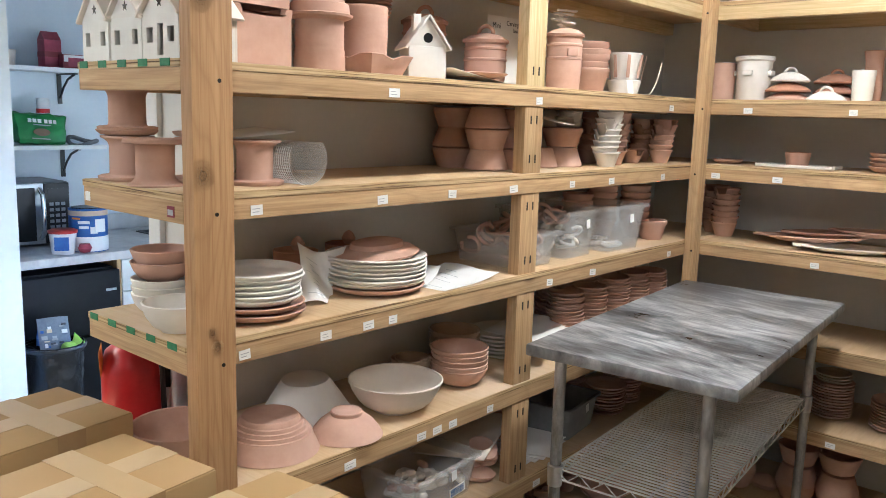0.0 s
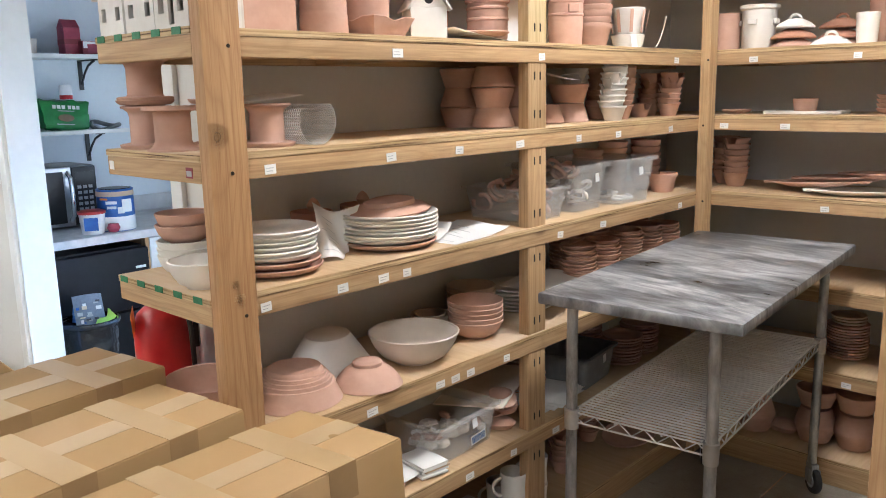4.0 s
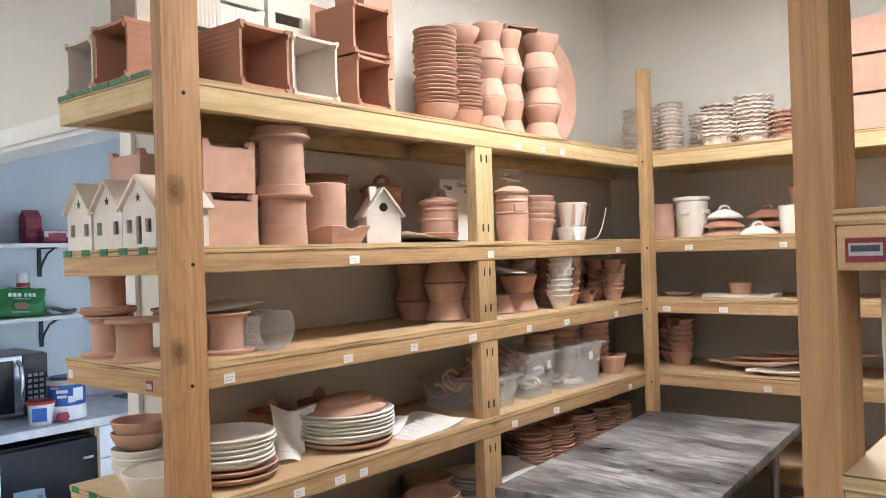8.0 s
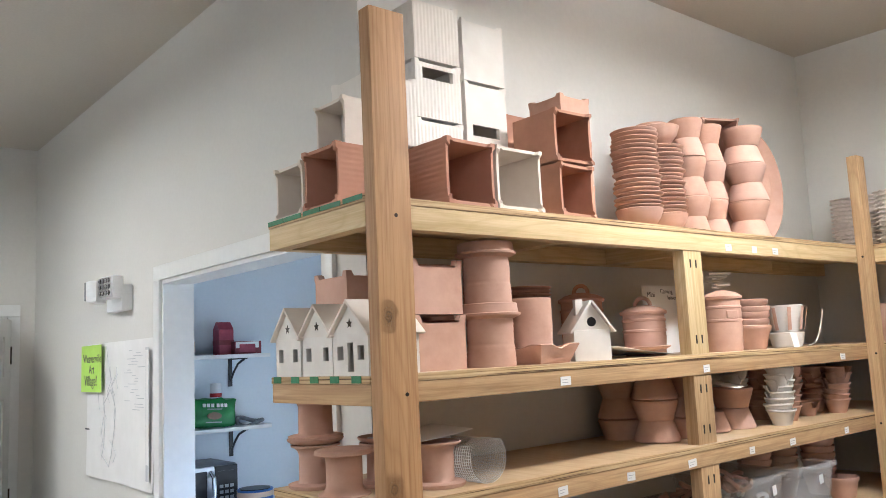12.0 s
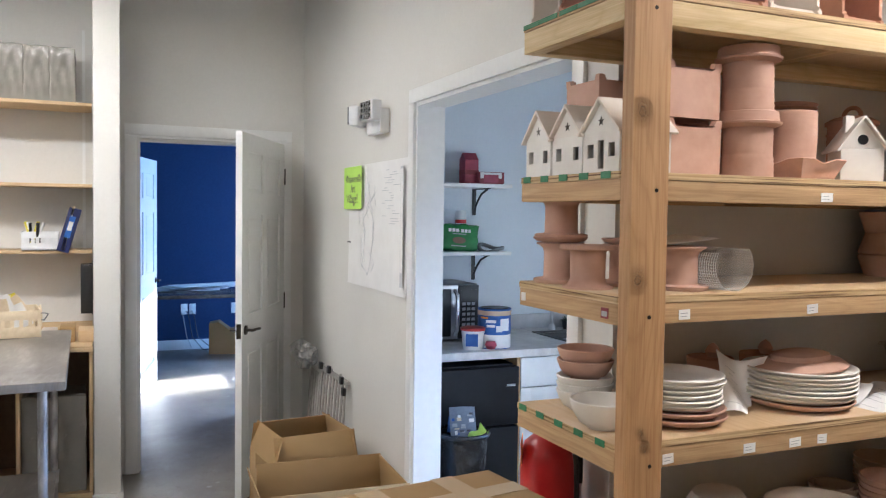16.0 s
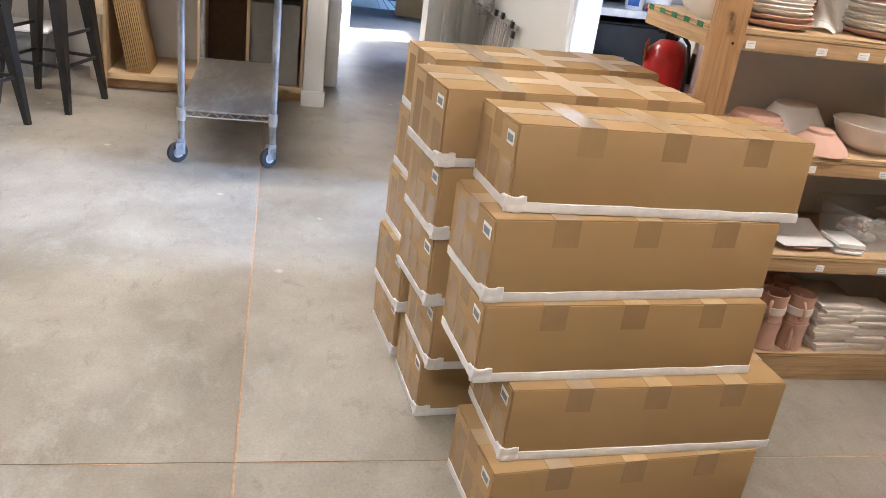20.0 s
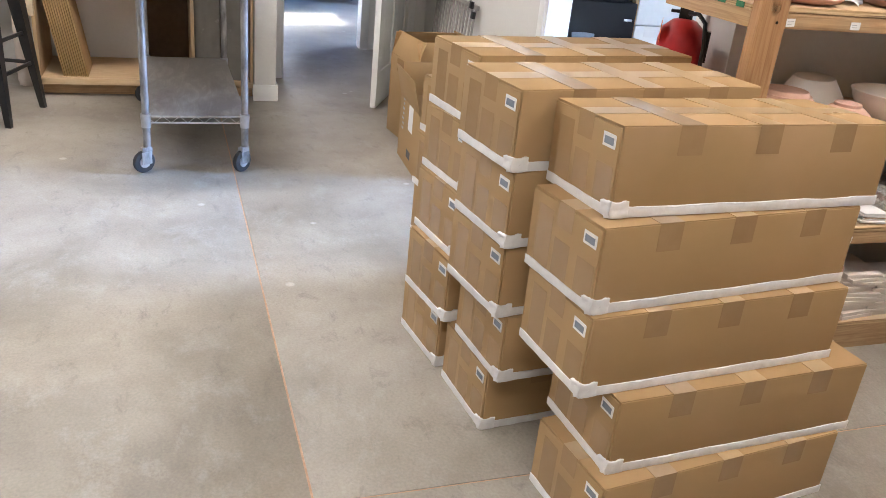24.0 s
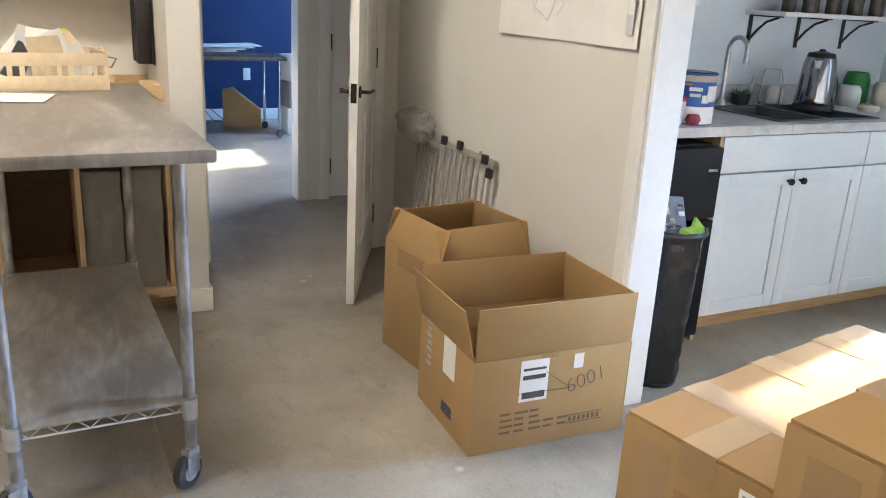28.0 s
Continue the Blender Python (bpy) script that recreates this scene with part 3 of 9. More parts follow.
def walls():
    bm = B(AB - KT, AB, KY, BW, 0, CEIL_Z)
    setting("wall_shelf", bm, WALL, "warm white painted wall behind the long shelving")
    bm = bmesh.new()
    bx(bm, DX, OX, KY, KY + KT, 0, CEIL_Z)
    bx(bm, OX, -1.86, KY, KY + KT, OZ, CEIL_Z)
    bx(bm, -1.86, AB - KT, KY, KY + KT, 0, CEIL_Z)
    setting("wall_kitchen_side", bm, WALL, "warm white painted wall with a wide cased opening")
    bm = bmesh.new()
    bx(bm, DX - KT, DX, 1.30, KY + KT, 0, CEIL_Z)
    bx(bm, DX - KT, DX, 0.44, 1.30, 2.02, CEIL_Z)
    bx(bm, DX - KT, DX, -0.95, 0.44, 0, CEIL_Z)
    bx(bm, DX - KT, DX, -2.75, -0.95, 0, 0.98)
    bx(bm, DX - KT, DX, -2.75, -0.95, 2.25, CEIL_Z)
    bx(bm, DX - KT, DX, YS, -2.75, 0, CEIL_Z)
    bx(bm, DX - KT, KX - KT, KY + KT, KY + KT + 0.1, 0, CEIL_Z)
    setting("wall_west", bm, WALL, "warm white painted wall with a doorway and a shop window")
    setting("wall_stub", B(DX, -4.43, 0.205, 0.333, 0, CEIL_Z, 0.004), WALL, "short white wall end between desk nook and doorway")
    bm = bmesh.new()
    bx(bm, AB - KT, XE + KT, BW, BW + KT, 0, CEIL_Z)
    bx(bm, KX - KT, -2.62, BW, BW + KT, 0, CEIL_Z)
    bx(bm, -1.86, AB - KT, BW, BW + KT, 0, CEIL_Z)
    bx(bm, -2.62, -1.86, BW, BW + KT, 2.11, CEIL_Z)
    bx(bm, -2.62, -1.86, BW, BW + KT, 0, 0.95)
    setting("wall_north", bm, WALL, "warm white painted outer wall")
    setting("wall_east", B(XE, XE + KT, YS, BW, 0, CEIL_Z), WALL, "plain warm white wall")
    setting("wall_south", B(DX - KT, XE + KT, YS - KT, YS, 0, CEIL_Z), WALL, "plain warm white wall")
    bm = bmesh.new()
    bx(bm, KX - KT, KX, KY + KT, BW, 0, CEIL_Z)
    setting("wall_kitchen_back", bm, KITCHEN_WALL, "white painted kitchen wall, tinted with the blue of daylight")
    bm = bmesh.new()
    bx(bm, KX, OX - 0.01, KY + KT, KY + KT + 0.004, 0, CEIL_Z)
    bx(bm, AB - KT - 0.004, AB - KT, KY + KT, BW, 0, CEIL_Z)
    bx(bm, KX, -2.62, BW - 0.004, BW, 0, CEIL_Z)
    setting("wall_kitchen_lining", bm, KITCHEN_WALL, "white painted kitchen side walls, tinted with the blue of daylight")
    # office beyond the door
    setting("wall_office_back", B(-9.66, -9.54, -0.93, BW, 0, CEIL_Z), BLUE_WALL, "deep blue painted office wall")
    bm = bmesh.new()
    bx(bm, -9.54, -8.55, BW, BW + KT, 0, CEIL_Z)
    bx(bm, -7.75, KX - KT, BW, BW + KT, 0, CEIL_Z)
    bx(bm, -8.55, -7.75, BW, BW + KT, 2.22, CEIL_Z)
    bx(bm, -8.55, -7.75, BW, BW + KT, 0, 1.01)
    bx(bm, -9.54, DX - KT, -0.93, -0.81, 0, CEIL_Z)
    bx(bm, -6.95, DX - KT, 0.32, 0.436, 0, CEIL_Z)
    setting("wall_office_sides", bm, BLUE_WALL, "deep blue painted office side walls")
    bm = bmesh.new()
    bx(bm, -6.27, -6.15, 1.25, 1.45, 0, CEIL_Z)
    bx(bm, -6.27, -6.15, 1.45, 2.22, 2.02, CEIL_Z)
    bx(bm, -6.27, -6.15, 2.22, BW, 0, CEIL_Z)
    setting("wall_office_stub", bm, WALL, "white wall with a closet door in the office")
    setting("ceiling", B(-9.66, XE + KT, YS - KT, BW + KT, CEIL_Z, CEIL_Z + 0.1), CEIL, "off-white painted flat ceiling", "ceiling")


def floor():
    base = tagged(new("floor", mesh_of("floor", B(-9.66, XE + KT, YS - KT, BW + KT, -0.1, -0.0025), CAULK)), "ground concrete floor with tan sawn joints", "floor", "", "structure")
    g = 0.003
    for x0, x1 in ((-9.66, -0.845 - g), (-0.845 + g, XE + KT)):
        for y0, y1 in ((YS - KT, -0.02 - g), (-0.02 + g, BW + KT)):
            part("slab", B(x0, x1, y0, y1, -0.012, 0.0, 0.001), CONCRETE, base)
    setting("ground", B(-90, 90, -90, 90, -0.22, -0.12), CONCRETE, "pale paved ground outside", "ground")


def casing(name, axis, face, a, b, top, w, proud, sign, label):
    """A flat door casing on a wall: two legs and a head."""
    ob = thing(name, pose(0, 0, 0), label, "door casing", "", "structure")
    lo, hi = sorted((face, face + sign * proud))
    for nm, (p, q, z0, z1) in (("leg", (a - w, a, 0, top)), ("leg", (b, b + w, 0, top)), ("head", (a - w, b + w, top, top + w))):
        if axis == "x":
            bm = B(p, q, lo, hi, z0, z1, 0.004)
        else:
            bm = B(lo, hi, p, q, z0, z1, 0.004)
        part(nm, bm, TRIM, ob)
    return ob


def skirting(name, runs):
    ob = thing(name, pose(0, 0, 0), "white painted skirting board", "skirting", "", "structure")
    for x0, x1, y0, y1 in runs:
        part("board", B(x0, x1, y0, y1, 0, 0.10, 0.004), TRIM, ob)


walls()
floor()
casing("door_casing_kitchen", "x", KY, OX, -1.86, OZ, 0.058, 0.016, -1, "white painted casing round the wide kitchen opening")
jamb = thing("jamb_kitchen", pose(0, 0, 0), "white painted lining of the kitchen opening", "door jamb", "", "structure")
part("lining", B(OX, OX + 0.015, KY - 0.002, KY + KT + 0.002, 0, OZ - 0.015), TRIM, jamb)
part("lining", B(-1.875, -1.86, KY - 0.002, KY + KT + 0.002, 0, OZ - 0.015), TRIM, jamb)
part("lining", B(OX, -1.86, KY - 0.002, KY + KT + 0.002, OZ - 0.015, OZ), TRIM, jamb)
casing("door_casing_office", "y", DX, 0.44, 1.30, 2.02, 0.065, 0.016, 1, "white painted door casing")
jamb = thing("jamb_office", pose(0, 0, 0), "white painted door lining with stop", "door jamb", "", "structure")
part("lining", B(DX - KT - 0.002, DX + 0.002, 0.44, 0.455, 0, 2.005), TRIM, jamb)
part("lining", B(DX - KT - 0.002, DX + 0.002, 1.285, 1.30, 0, 2.005), TRIM, jamb)
part("lining", B(DX - KT - 0.002, DX + 0.002, 0.44, 1.30, 2.005, 2.02), TRIM, jamb)
part("stop", B(DX - 0.075, DX - 0.04, 0.455, 0.465, 0, 1.995), TRIM, jamb)
part("stop", B(DX - 0.075, DX - 0.04, 0.455, 1.285, 1.985, 2.005), TRIM, jamb)
skirting("baseboard", [(-4.43, -4.414, 0.195, 0.343), (DX, -4.43, 0.333, 0.347), (DX + 0.001, OX - 0.062, KY - 0.014, KY)])

# ---- shelving ----
LEVELS = [0.0, 0.397, 0.716, 1.056, 1.357, 1.609, 1.966]   # undersides of the front rails
RAIL, PLY = 0.043, 0.016


def rail_height(i):
    return 0.089 if i == 0 else 0.051 if i == 6 else RAIL


def shelf_top(i):
    return LEVELS[i] + rail_height(i) + PLY


def shelf_bay(name, m, length, depth, levels, label, posts, mids, tape=(), post_wood=None):
    """A bay along local x from 0, front at y = 0, back at y = depth: plywood decks on softwood rails."""
    bay = thing(name, m, label, "shelving unit", "pine shelving bays")
    for i in levels:
        h = rail_height(i)
        z, wd = LEVELS[i], (PALE if i == 6 else PINE)
        part("front_rail", B(0.038, length, 0, 0.038, z, z + h, 0.002), wd[0], bay)
        part("back_rail", B(0.038, length, depth - 0.038, depth, z, z + h, 0.002), wd[0], bay)
        part("end_rail", B(0, 0.038, 0, depth, z, z + h, 0.002), wd[1], bay)
        for k in range(1, int(length / 0.6)):
            part("cross_rail", B(k * 0.6, k * 0.6 + 0.038, 0.04, depth - 0.04, z, z + h), wd[1], bay)
        deck = part("deck", B(0.0, length, 0.0, depth, z + h, z + h + PLY, 0.001), PLY_TOP, bay, "plywood deck")
        part("ply_edge", B(0.0, length, -0.002, 0.0, z + h + 0.001, z + h + PLY - 0.001), PLY_EDGE, deck)
        part("ply_edge", B(-0.002, 0.0, 0.0, depth, z + h + 0.001, z + h + PLY - 0.001), PLY_EDGE, deck)
        if i in tape:
            for k in range(5):
                y = 0.03 + k * 0.082
                if i == 6:
                    part("green_mark", B(-0.0035, -0.002, y - 0.026, y + (0.053 if k % 2 else 0.046), z + h + PLY * 0.4, z + h + PLY + 0.0008), GREEN_TAPE, deck, "green painted edge mark")
                else:
                    part("green_mark", B(-0.0035, -0.002, y, y + 0.034, z + h + 0.002, z + h + PLY + 0.0005), GREEN_TAPE, deck, "green painted edge mark")
    for x0, x1, y0, y1, z1 in posts:
        p = part("post", B(x0, x1, y0, y1, 0, z1, 0.003), (post_wood or PINE)[2], bay)
        for i in levels[1:]:
            part("screw", L([(0, 0), (0.0042, 0), (0.0042, 0.0012), (0, 0.0012)], 8, pose(x0 * 0.45 + x1 * 0.55 + 0.01 * (i % 2), y0, LEVELS[i] + 0.02, 90, 0, 0)), BRONZE, p)
    for x0 in mids:
        zs = [LEVELS[i] for i in levels]
        for i, j in zip(levels, levels[1:]):
            part("mid_post", B(x0, x0 + 0.089, 0.003, 0.041, shelf_top(i), LEVELS[j], 0.002), PALE[2] if j == 6 else PINE[2], bay)
            for zz in (shelf_top(i) + 0.03, LEVELS[j] - 0.05):
                for dx in (0.03, 0.058):
                    part("screw_slot", B(x0 + dx - 0.003, x0 + dx + 0.003, 0.0022, 0.0035, zz, zz + 0.024), BRONZE, bay)
    return bay


def knot_wood():
    """A round knot: dark heart, rings round it, fading into the timber at its rim."""
    m, n, l, b = nodes_of("timber_knot")
    tc = n.new("ShaderNodeTexCoord")
    warp = noise_tex(n, l, tc.outputs["Object"], 75, 4.0)
    ln, md = n.new("ShaderNodeVectorMath"), n.new("ShaderNodeMath")
    ln.operation, md.operation = "LENGTH", "MULTIPLY_ADD"
    l.new(tc.outputs["Object"], ln.inputs[0])
    md.inputs[1].default_value = 0.017
    l.new(warp, md.inputs[0])
    l.new(ln.outputs["Value"], md.inputs[2])
    dark, mid = (0.115, 0.05, 0.02), (0.27, 0.14, 0.06)
    mr = n.new("ShaderNodeMapRange")
    mr.inputs["From Min"].default_value, mr.inputs["From Max"].default_value = 0.003, 0.044
    l.new(md.outputs[0], mr.inputs["Value"])
    g = lambda a: (a * 0.6,) * 3
    l.new(ramp(n, l, mr.outputs[0], [(0.10, dark), (0.22, mid)]), b.inputs["Base Color"])
    l.new(ramp(n, l, mr.outputs[0], [(0.08, g(0.75)), (0.16, g(0.30)), (0.36, g(0.22)), (0.42, g(0.62)), (0.47, g(0.15)), (0.62, g(0.06)), (0.67, g(0.14)), (0.72, g(0.03)), (0.85, g(0.0))]), b.inputs["Alpha"])
    b.inputs["Roughness"].default_value = 0.55
    return m


KNOT = knot_wood()
KNOT_FACE = mesh_of("knot", L([(0, 0), (0.041, 0), (0.041, 0.0004), (0, 0.0004)], 24), KNOT)


def knots(bay, face_y, places):
    """Knots on the wide face of a post: along the rail, height, size and stretch."""
    for x, z, size, tall in places:
        part("knot", KNOT_FACE, KNOT, bay, "dark round knot").matrix_basis = pose(x, face_y, z, 90, 0, 0) @ Matrix.Diagonal((size, size * tall, 1, 1))


def rail_labels(bay, axis, places):
    """Small white paper labels stuck on the front rails."""
    r = random.Random(9)
    for i, xs in places.items():
        for x in xs:
            w = r.uniform(0.028, 0.040)
            tilt = pose(x, 0, LEVELS[i] + 0.017, 0, r.uniform(-4, 4), 0)
            lab = part("label", B(-w / 2, w / 2, -0.0012, -0.0002, -0.0105, 0.0105, 0, tilt), PAPER, bay, "small white paper label")
            part("print", B(-w * 0.36, w * r.uniform(0.0, 0.3), -0.0015, -0.0012, -0.0045, -0.003, 0, tilt), GREY_INK, lab)
            part("print", B(-w * 0.36, w * r.uniform(0.1, 0.36), -0.0015, -0.0012, 0.002, 0.0035, 0, tilt), GREY_INK, lab)


ALL = [0, 1, 2, 3, 4, 5, 6]
# local x runs along world +y; local y runs towards -x
bay_a = shelf_bay("shelving_bay", pose(AX, 1.165, 0, 0, 0, 90), 2.275, 0.405, ALL, "pine and plywood shelving bay full of unglazed pots", [(0, 0.089, -0.038, 0, 2.42)], [1.10], (3, 5, 6), STUD)
# local x runs along world +x, depth towards +y
bay_b = shelf_bay("shelving_bay", pose(-1.25, BY, 0), 3.1, 0.455, ALL, "pine and plywood shelving bay along the back wall", [(0.0, 0.04, -0.062, 0, 2.37), (3.06, 3.1, -0.04, 0, 2.37)], [1.55])
# facing bay: local x along world -y
bay_d = shelf_bay("shelving_bay", pose(0.066, 1.085, 0) @ Matrix(((0, 1, 0, 0), (1, 0, 0, 0), (0, 0, 1, 0), (0, 0, 0, 1))), 1.75, 0.5, ALL, "pine and plywood shelving bay facing the aisle", [(0, 0.089, -0.038, 0, 2.42)], [1.0], (), STUD)

for i in ALL:
    z, h = LEVELS[i], rail_height(i)
    inner = part("corner_deck", B(2.277, 2.735, 0.004, 0.405, z + h, z + h + PLY, 0.001), PLY_TOP, bay_a, "plywood deck")
    part("corner_rail", B(2.277, 2.735, 0.367, 0.405, z, z + h, 0.002), (PALE if i == 6 else PINE)[0], bay_a)

A0Y = 1.165
knots(bay_a, -0.038, [(0.022, 1.782, 0.62, 1.35), (0.020, 1.452, 0.62, 1.2), (0.046, 1.112, 0.36, 1.3), (0.036, 1.145, 0.34, 1.2), (0.036, 0.72, 0.6, 1.2)])
knots(bay_d, -0.038, [(0.04, 1.87, 0.45, 1.8)])
rail_labels(bay_a, 0, {6: [y - A0Y for y in (2.50, 2.65, 2.78)], 5: [y - A0Y for y in (1.728, 2.327, 3.18)], 4: [y - A0Y for y in (1.333, 1.695, 1.95, 2.22, 2.53, 2.774, 3.15)],
                       3: [y - A0Y for y in (1.30, 1.521, 1.655, 1.738, 2.43, 2.686, 3.248)], 2: [y - A0Y for y in (1.60, 1.855, 1.918, 1.983, 2.15)], 1: [y - A0Y for y in (1.744, 1.973, 2.183, 2.412)]})
rail_labels(bay_b, 0, {5: [0.185, 0.555], 4: [0.08, 0.318], 3: [0.48], 1: [0.6]})
tag = part("lumber_tag", B(-0.0015, -0.0002, 0.008, 0.046, LEVELS[5] + 0.008, LEVELS[5] + 0.031), RED_LABEL, bay_d, "dark red lumber label with barcode")
part("print", B(-0.0022, -0.0015, 0.011, 0.040, LEVELS[5] + 0.014, LEVELS[5] + 0.026), GREY_INK, tag)
part("print", B(-0.0028, -0.0022, 0.013, 0.038, LEVELS[5] + 0.018, LEVELS[5] + 0.024), INK, tag)
tag2 = part("lumber_tag", B(-0.0015, -0.0002, 0.03, 0.055, LEVELS[4] + 0.010, LEVELS[4] + 0.032), RED_LABEL, bay_a, "dark red lumber label with barcode")
part("print", B(-0.0022, -0.0015, 0.033, 0.052, LEVELS[4] + 0.014, LEVELS[4] + 0.025), GREY_INK, tag2)
part("lumber_tag", B(-0.0015, -0.0002, 0.375, 0.395, LEVELS[4] + 0.012, LEVELS[4] + 0.032), PAPER, bay_a, "small white lumber label")

# ---- stacked cartons ----
def shipping_box(l=0.73, w=0.265, h=0.184):
    """A taped carton, long side along y, origin at the near bottom left corner of its end."""
    ob = thing("cardboard_box", pose(0, 0, 0), "taped brown cardboard shipping box with white tape along its lower edge", "cardboard box", "stacked shipping boxes")
    part("carton", B(0, w, 0.004, l, 0.001, h - 0.003, 0.004), CARD, ob)
    part("end_panel", B(0.0, w - 0.0045, 0, 0.0036, 0.001, h - 0.0065, 0.001), CARD, ob)
    part("flap", B(0.002, w / 2 - 0.001, 0.002, l - 0.002, h - 0.0035, h - 0.0005, 0.001), CARD, ob)
    part("flap", B(w / 2 + 0.001, w - 0.002, 0.002, l - 0.002, h - 0.0035, h - 0.0005, 0.001), CARD, ob)
    t = 0.0004
    part("top_tape", B(w / 2 - 0.03, w / 2 + 0.03, 0.0, l, h - 0.0005, h + t), SEAM_TAPE, ob)
    part("top_tape", B(w / 2 - 0.03, w / 2 + 0.03, -t, 0, h - 0.055, h), CLEAR_TAPE, ob)
    for y in (0.16, 0.355, 0.555):
        part("cross_tape", B(-t, w + t, y - 0.025, y + 0.035, h - 0.0005, h + 1.6 * t), SHEEN_TAPE if y < 0.3 else FAINT_TAPE, ob)
        part("side_tape", B(w, w + t, y - 0.025, y + 0.035, h - 0.062, h), CLEAR_TAPE, ob)
        part("side_tape", B(-t, 0, y - 0.025, y + 0.035, h - 0.062, h), CLEAR_TAPE, ob)
    part("end_tape", B(w / 2 - 0.03, w / 2 + 0.03, -t, 0, 0.021, 0.105), CLEAR_TAPE, ob)
    part("end_tape", B(0.03, 0.09, -t, 0, 0.021, h - 0.03), CLEAR_TAPE, ob)
    part("end_tape", B(w - 0.075, w - 0.012, -t, 0, 0.021, 0.10), CLEAR_TAPE, ob)
    edge = bmesh.new()
    bx(edge, -0.0015, w + 0.0015, -0.0015, l + 0.0015, 0.0, 0.021, 0.001)
    bmesh.ops.subdivide_edges(edge, edges=[e for e in edge.edges if e.calc_length() > 0.1], cuts=22)
    for v in edge.verts:
        q = v.co.x * 23 + v.co.y * 31
        if v.co.z > 0.01:
            v.co.z += 0.0013 * math.sin(q) + 0.0012 * math.sin(2.7 * q)
        v.co += Vector((math.copysign(1, v.co.x - w / 2), math.copysign(1, v.co.y - l / 2), 0)) * 0.0012 * abs(math.sin(1.9 * q))
    part("bottom_tape", edge, WHITE_TAPE, ob, "crinkled white tape")
    crumple = B(w - 0.03, w + 0.004, -0.004, 0.04, 0.0, 0.034, 0.002)
    bmesh.ops.subdivide_edges(crumple, edges=[e for e in crumple.edges if e.calc_length() > 0.015], cuts=4, use_grid_fill=True)
    for v in crumple.verts:
        v.co += Vector((0.004, 0.004, 0.006)) * noise.noise(v.co * 90)
    part("corner_tape", crumple, WHITE_TAPE, ob)
    lab = part("label", B(w - 0.062, w - 0.016, -0.0012, 0, h - 0.052, h - 0.024), PAPER, ob, "white barcode label")
    part("barcode", B(w - 0.056, w - 0.022, -0.0018, -0.0012, h - 0.046, h - 0.031), LABEL_GREY, lab)
    return ob


BOX_H, BOX_W = 0.188, 0.27
first_box = shipping_box(0.70, BOX_W, 0.187)
# rows of the stack, bottom layer first: near right corner x, y, turn and sag of each box
ROWS_OF_BOXES = [
    [(-0.560, 0.545, 6.5, 0), (-0.607, 0.570, 3.5, 0), (-0.637, 0.486, 4.5, -0.8), (-0.655, 0.487, 6.0, -1.6), (-0.707, 0.520, 2.5, -3.2)],
    [(-1.041, 0.459, 5.0, 0), (-0.985, 0.463, 5.0, 0), (-0.987, 0.435, 8.0, 0), (-0.982, 0.430, 7.0, 0), (-0.982, 0.420, 7.5, 0)],
    [(-1.361, 0.430, 7.0, 0), (-1.302, 0.420, 8.5, 0), (-1.316, 0.435, 8.0, 0), (-1.327, 0.446, 8.0, 0), (-1.334, 0.453, 8.0, 0)],
    [(-1.690, 0.548, 7.0, 0), (-1.690, 0.545, 9.0, 0), (-1.682, 0.530, 8.0, 0), (-1.686, 0.552, 10.0, 0)],
]
placed = 0
for layers in ROWS_OF_BOXES:
    for k, (x, y, turn, sag) in enumerate(layers):
        m = pose(x, y, k * BOX_H, 0, sag, turn) @ pose(-BOX_W, 0, 0)
        if placed == 0:
            first_box.matrix_basis = m
        else:
            copy_thing(first_box, m)
        placed += 1


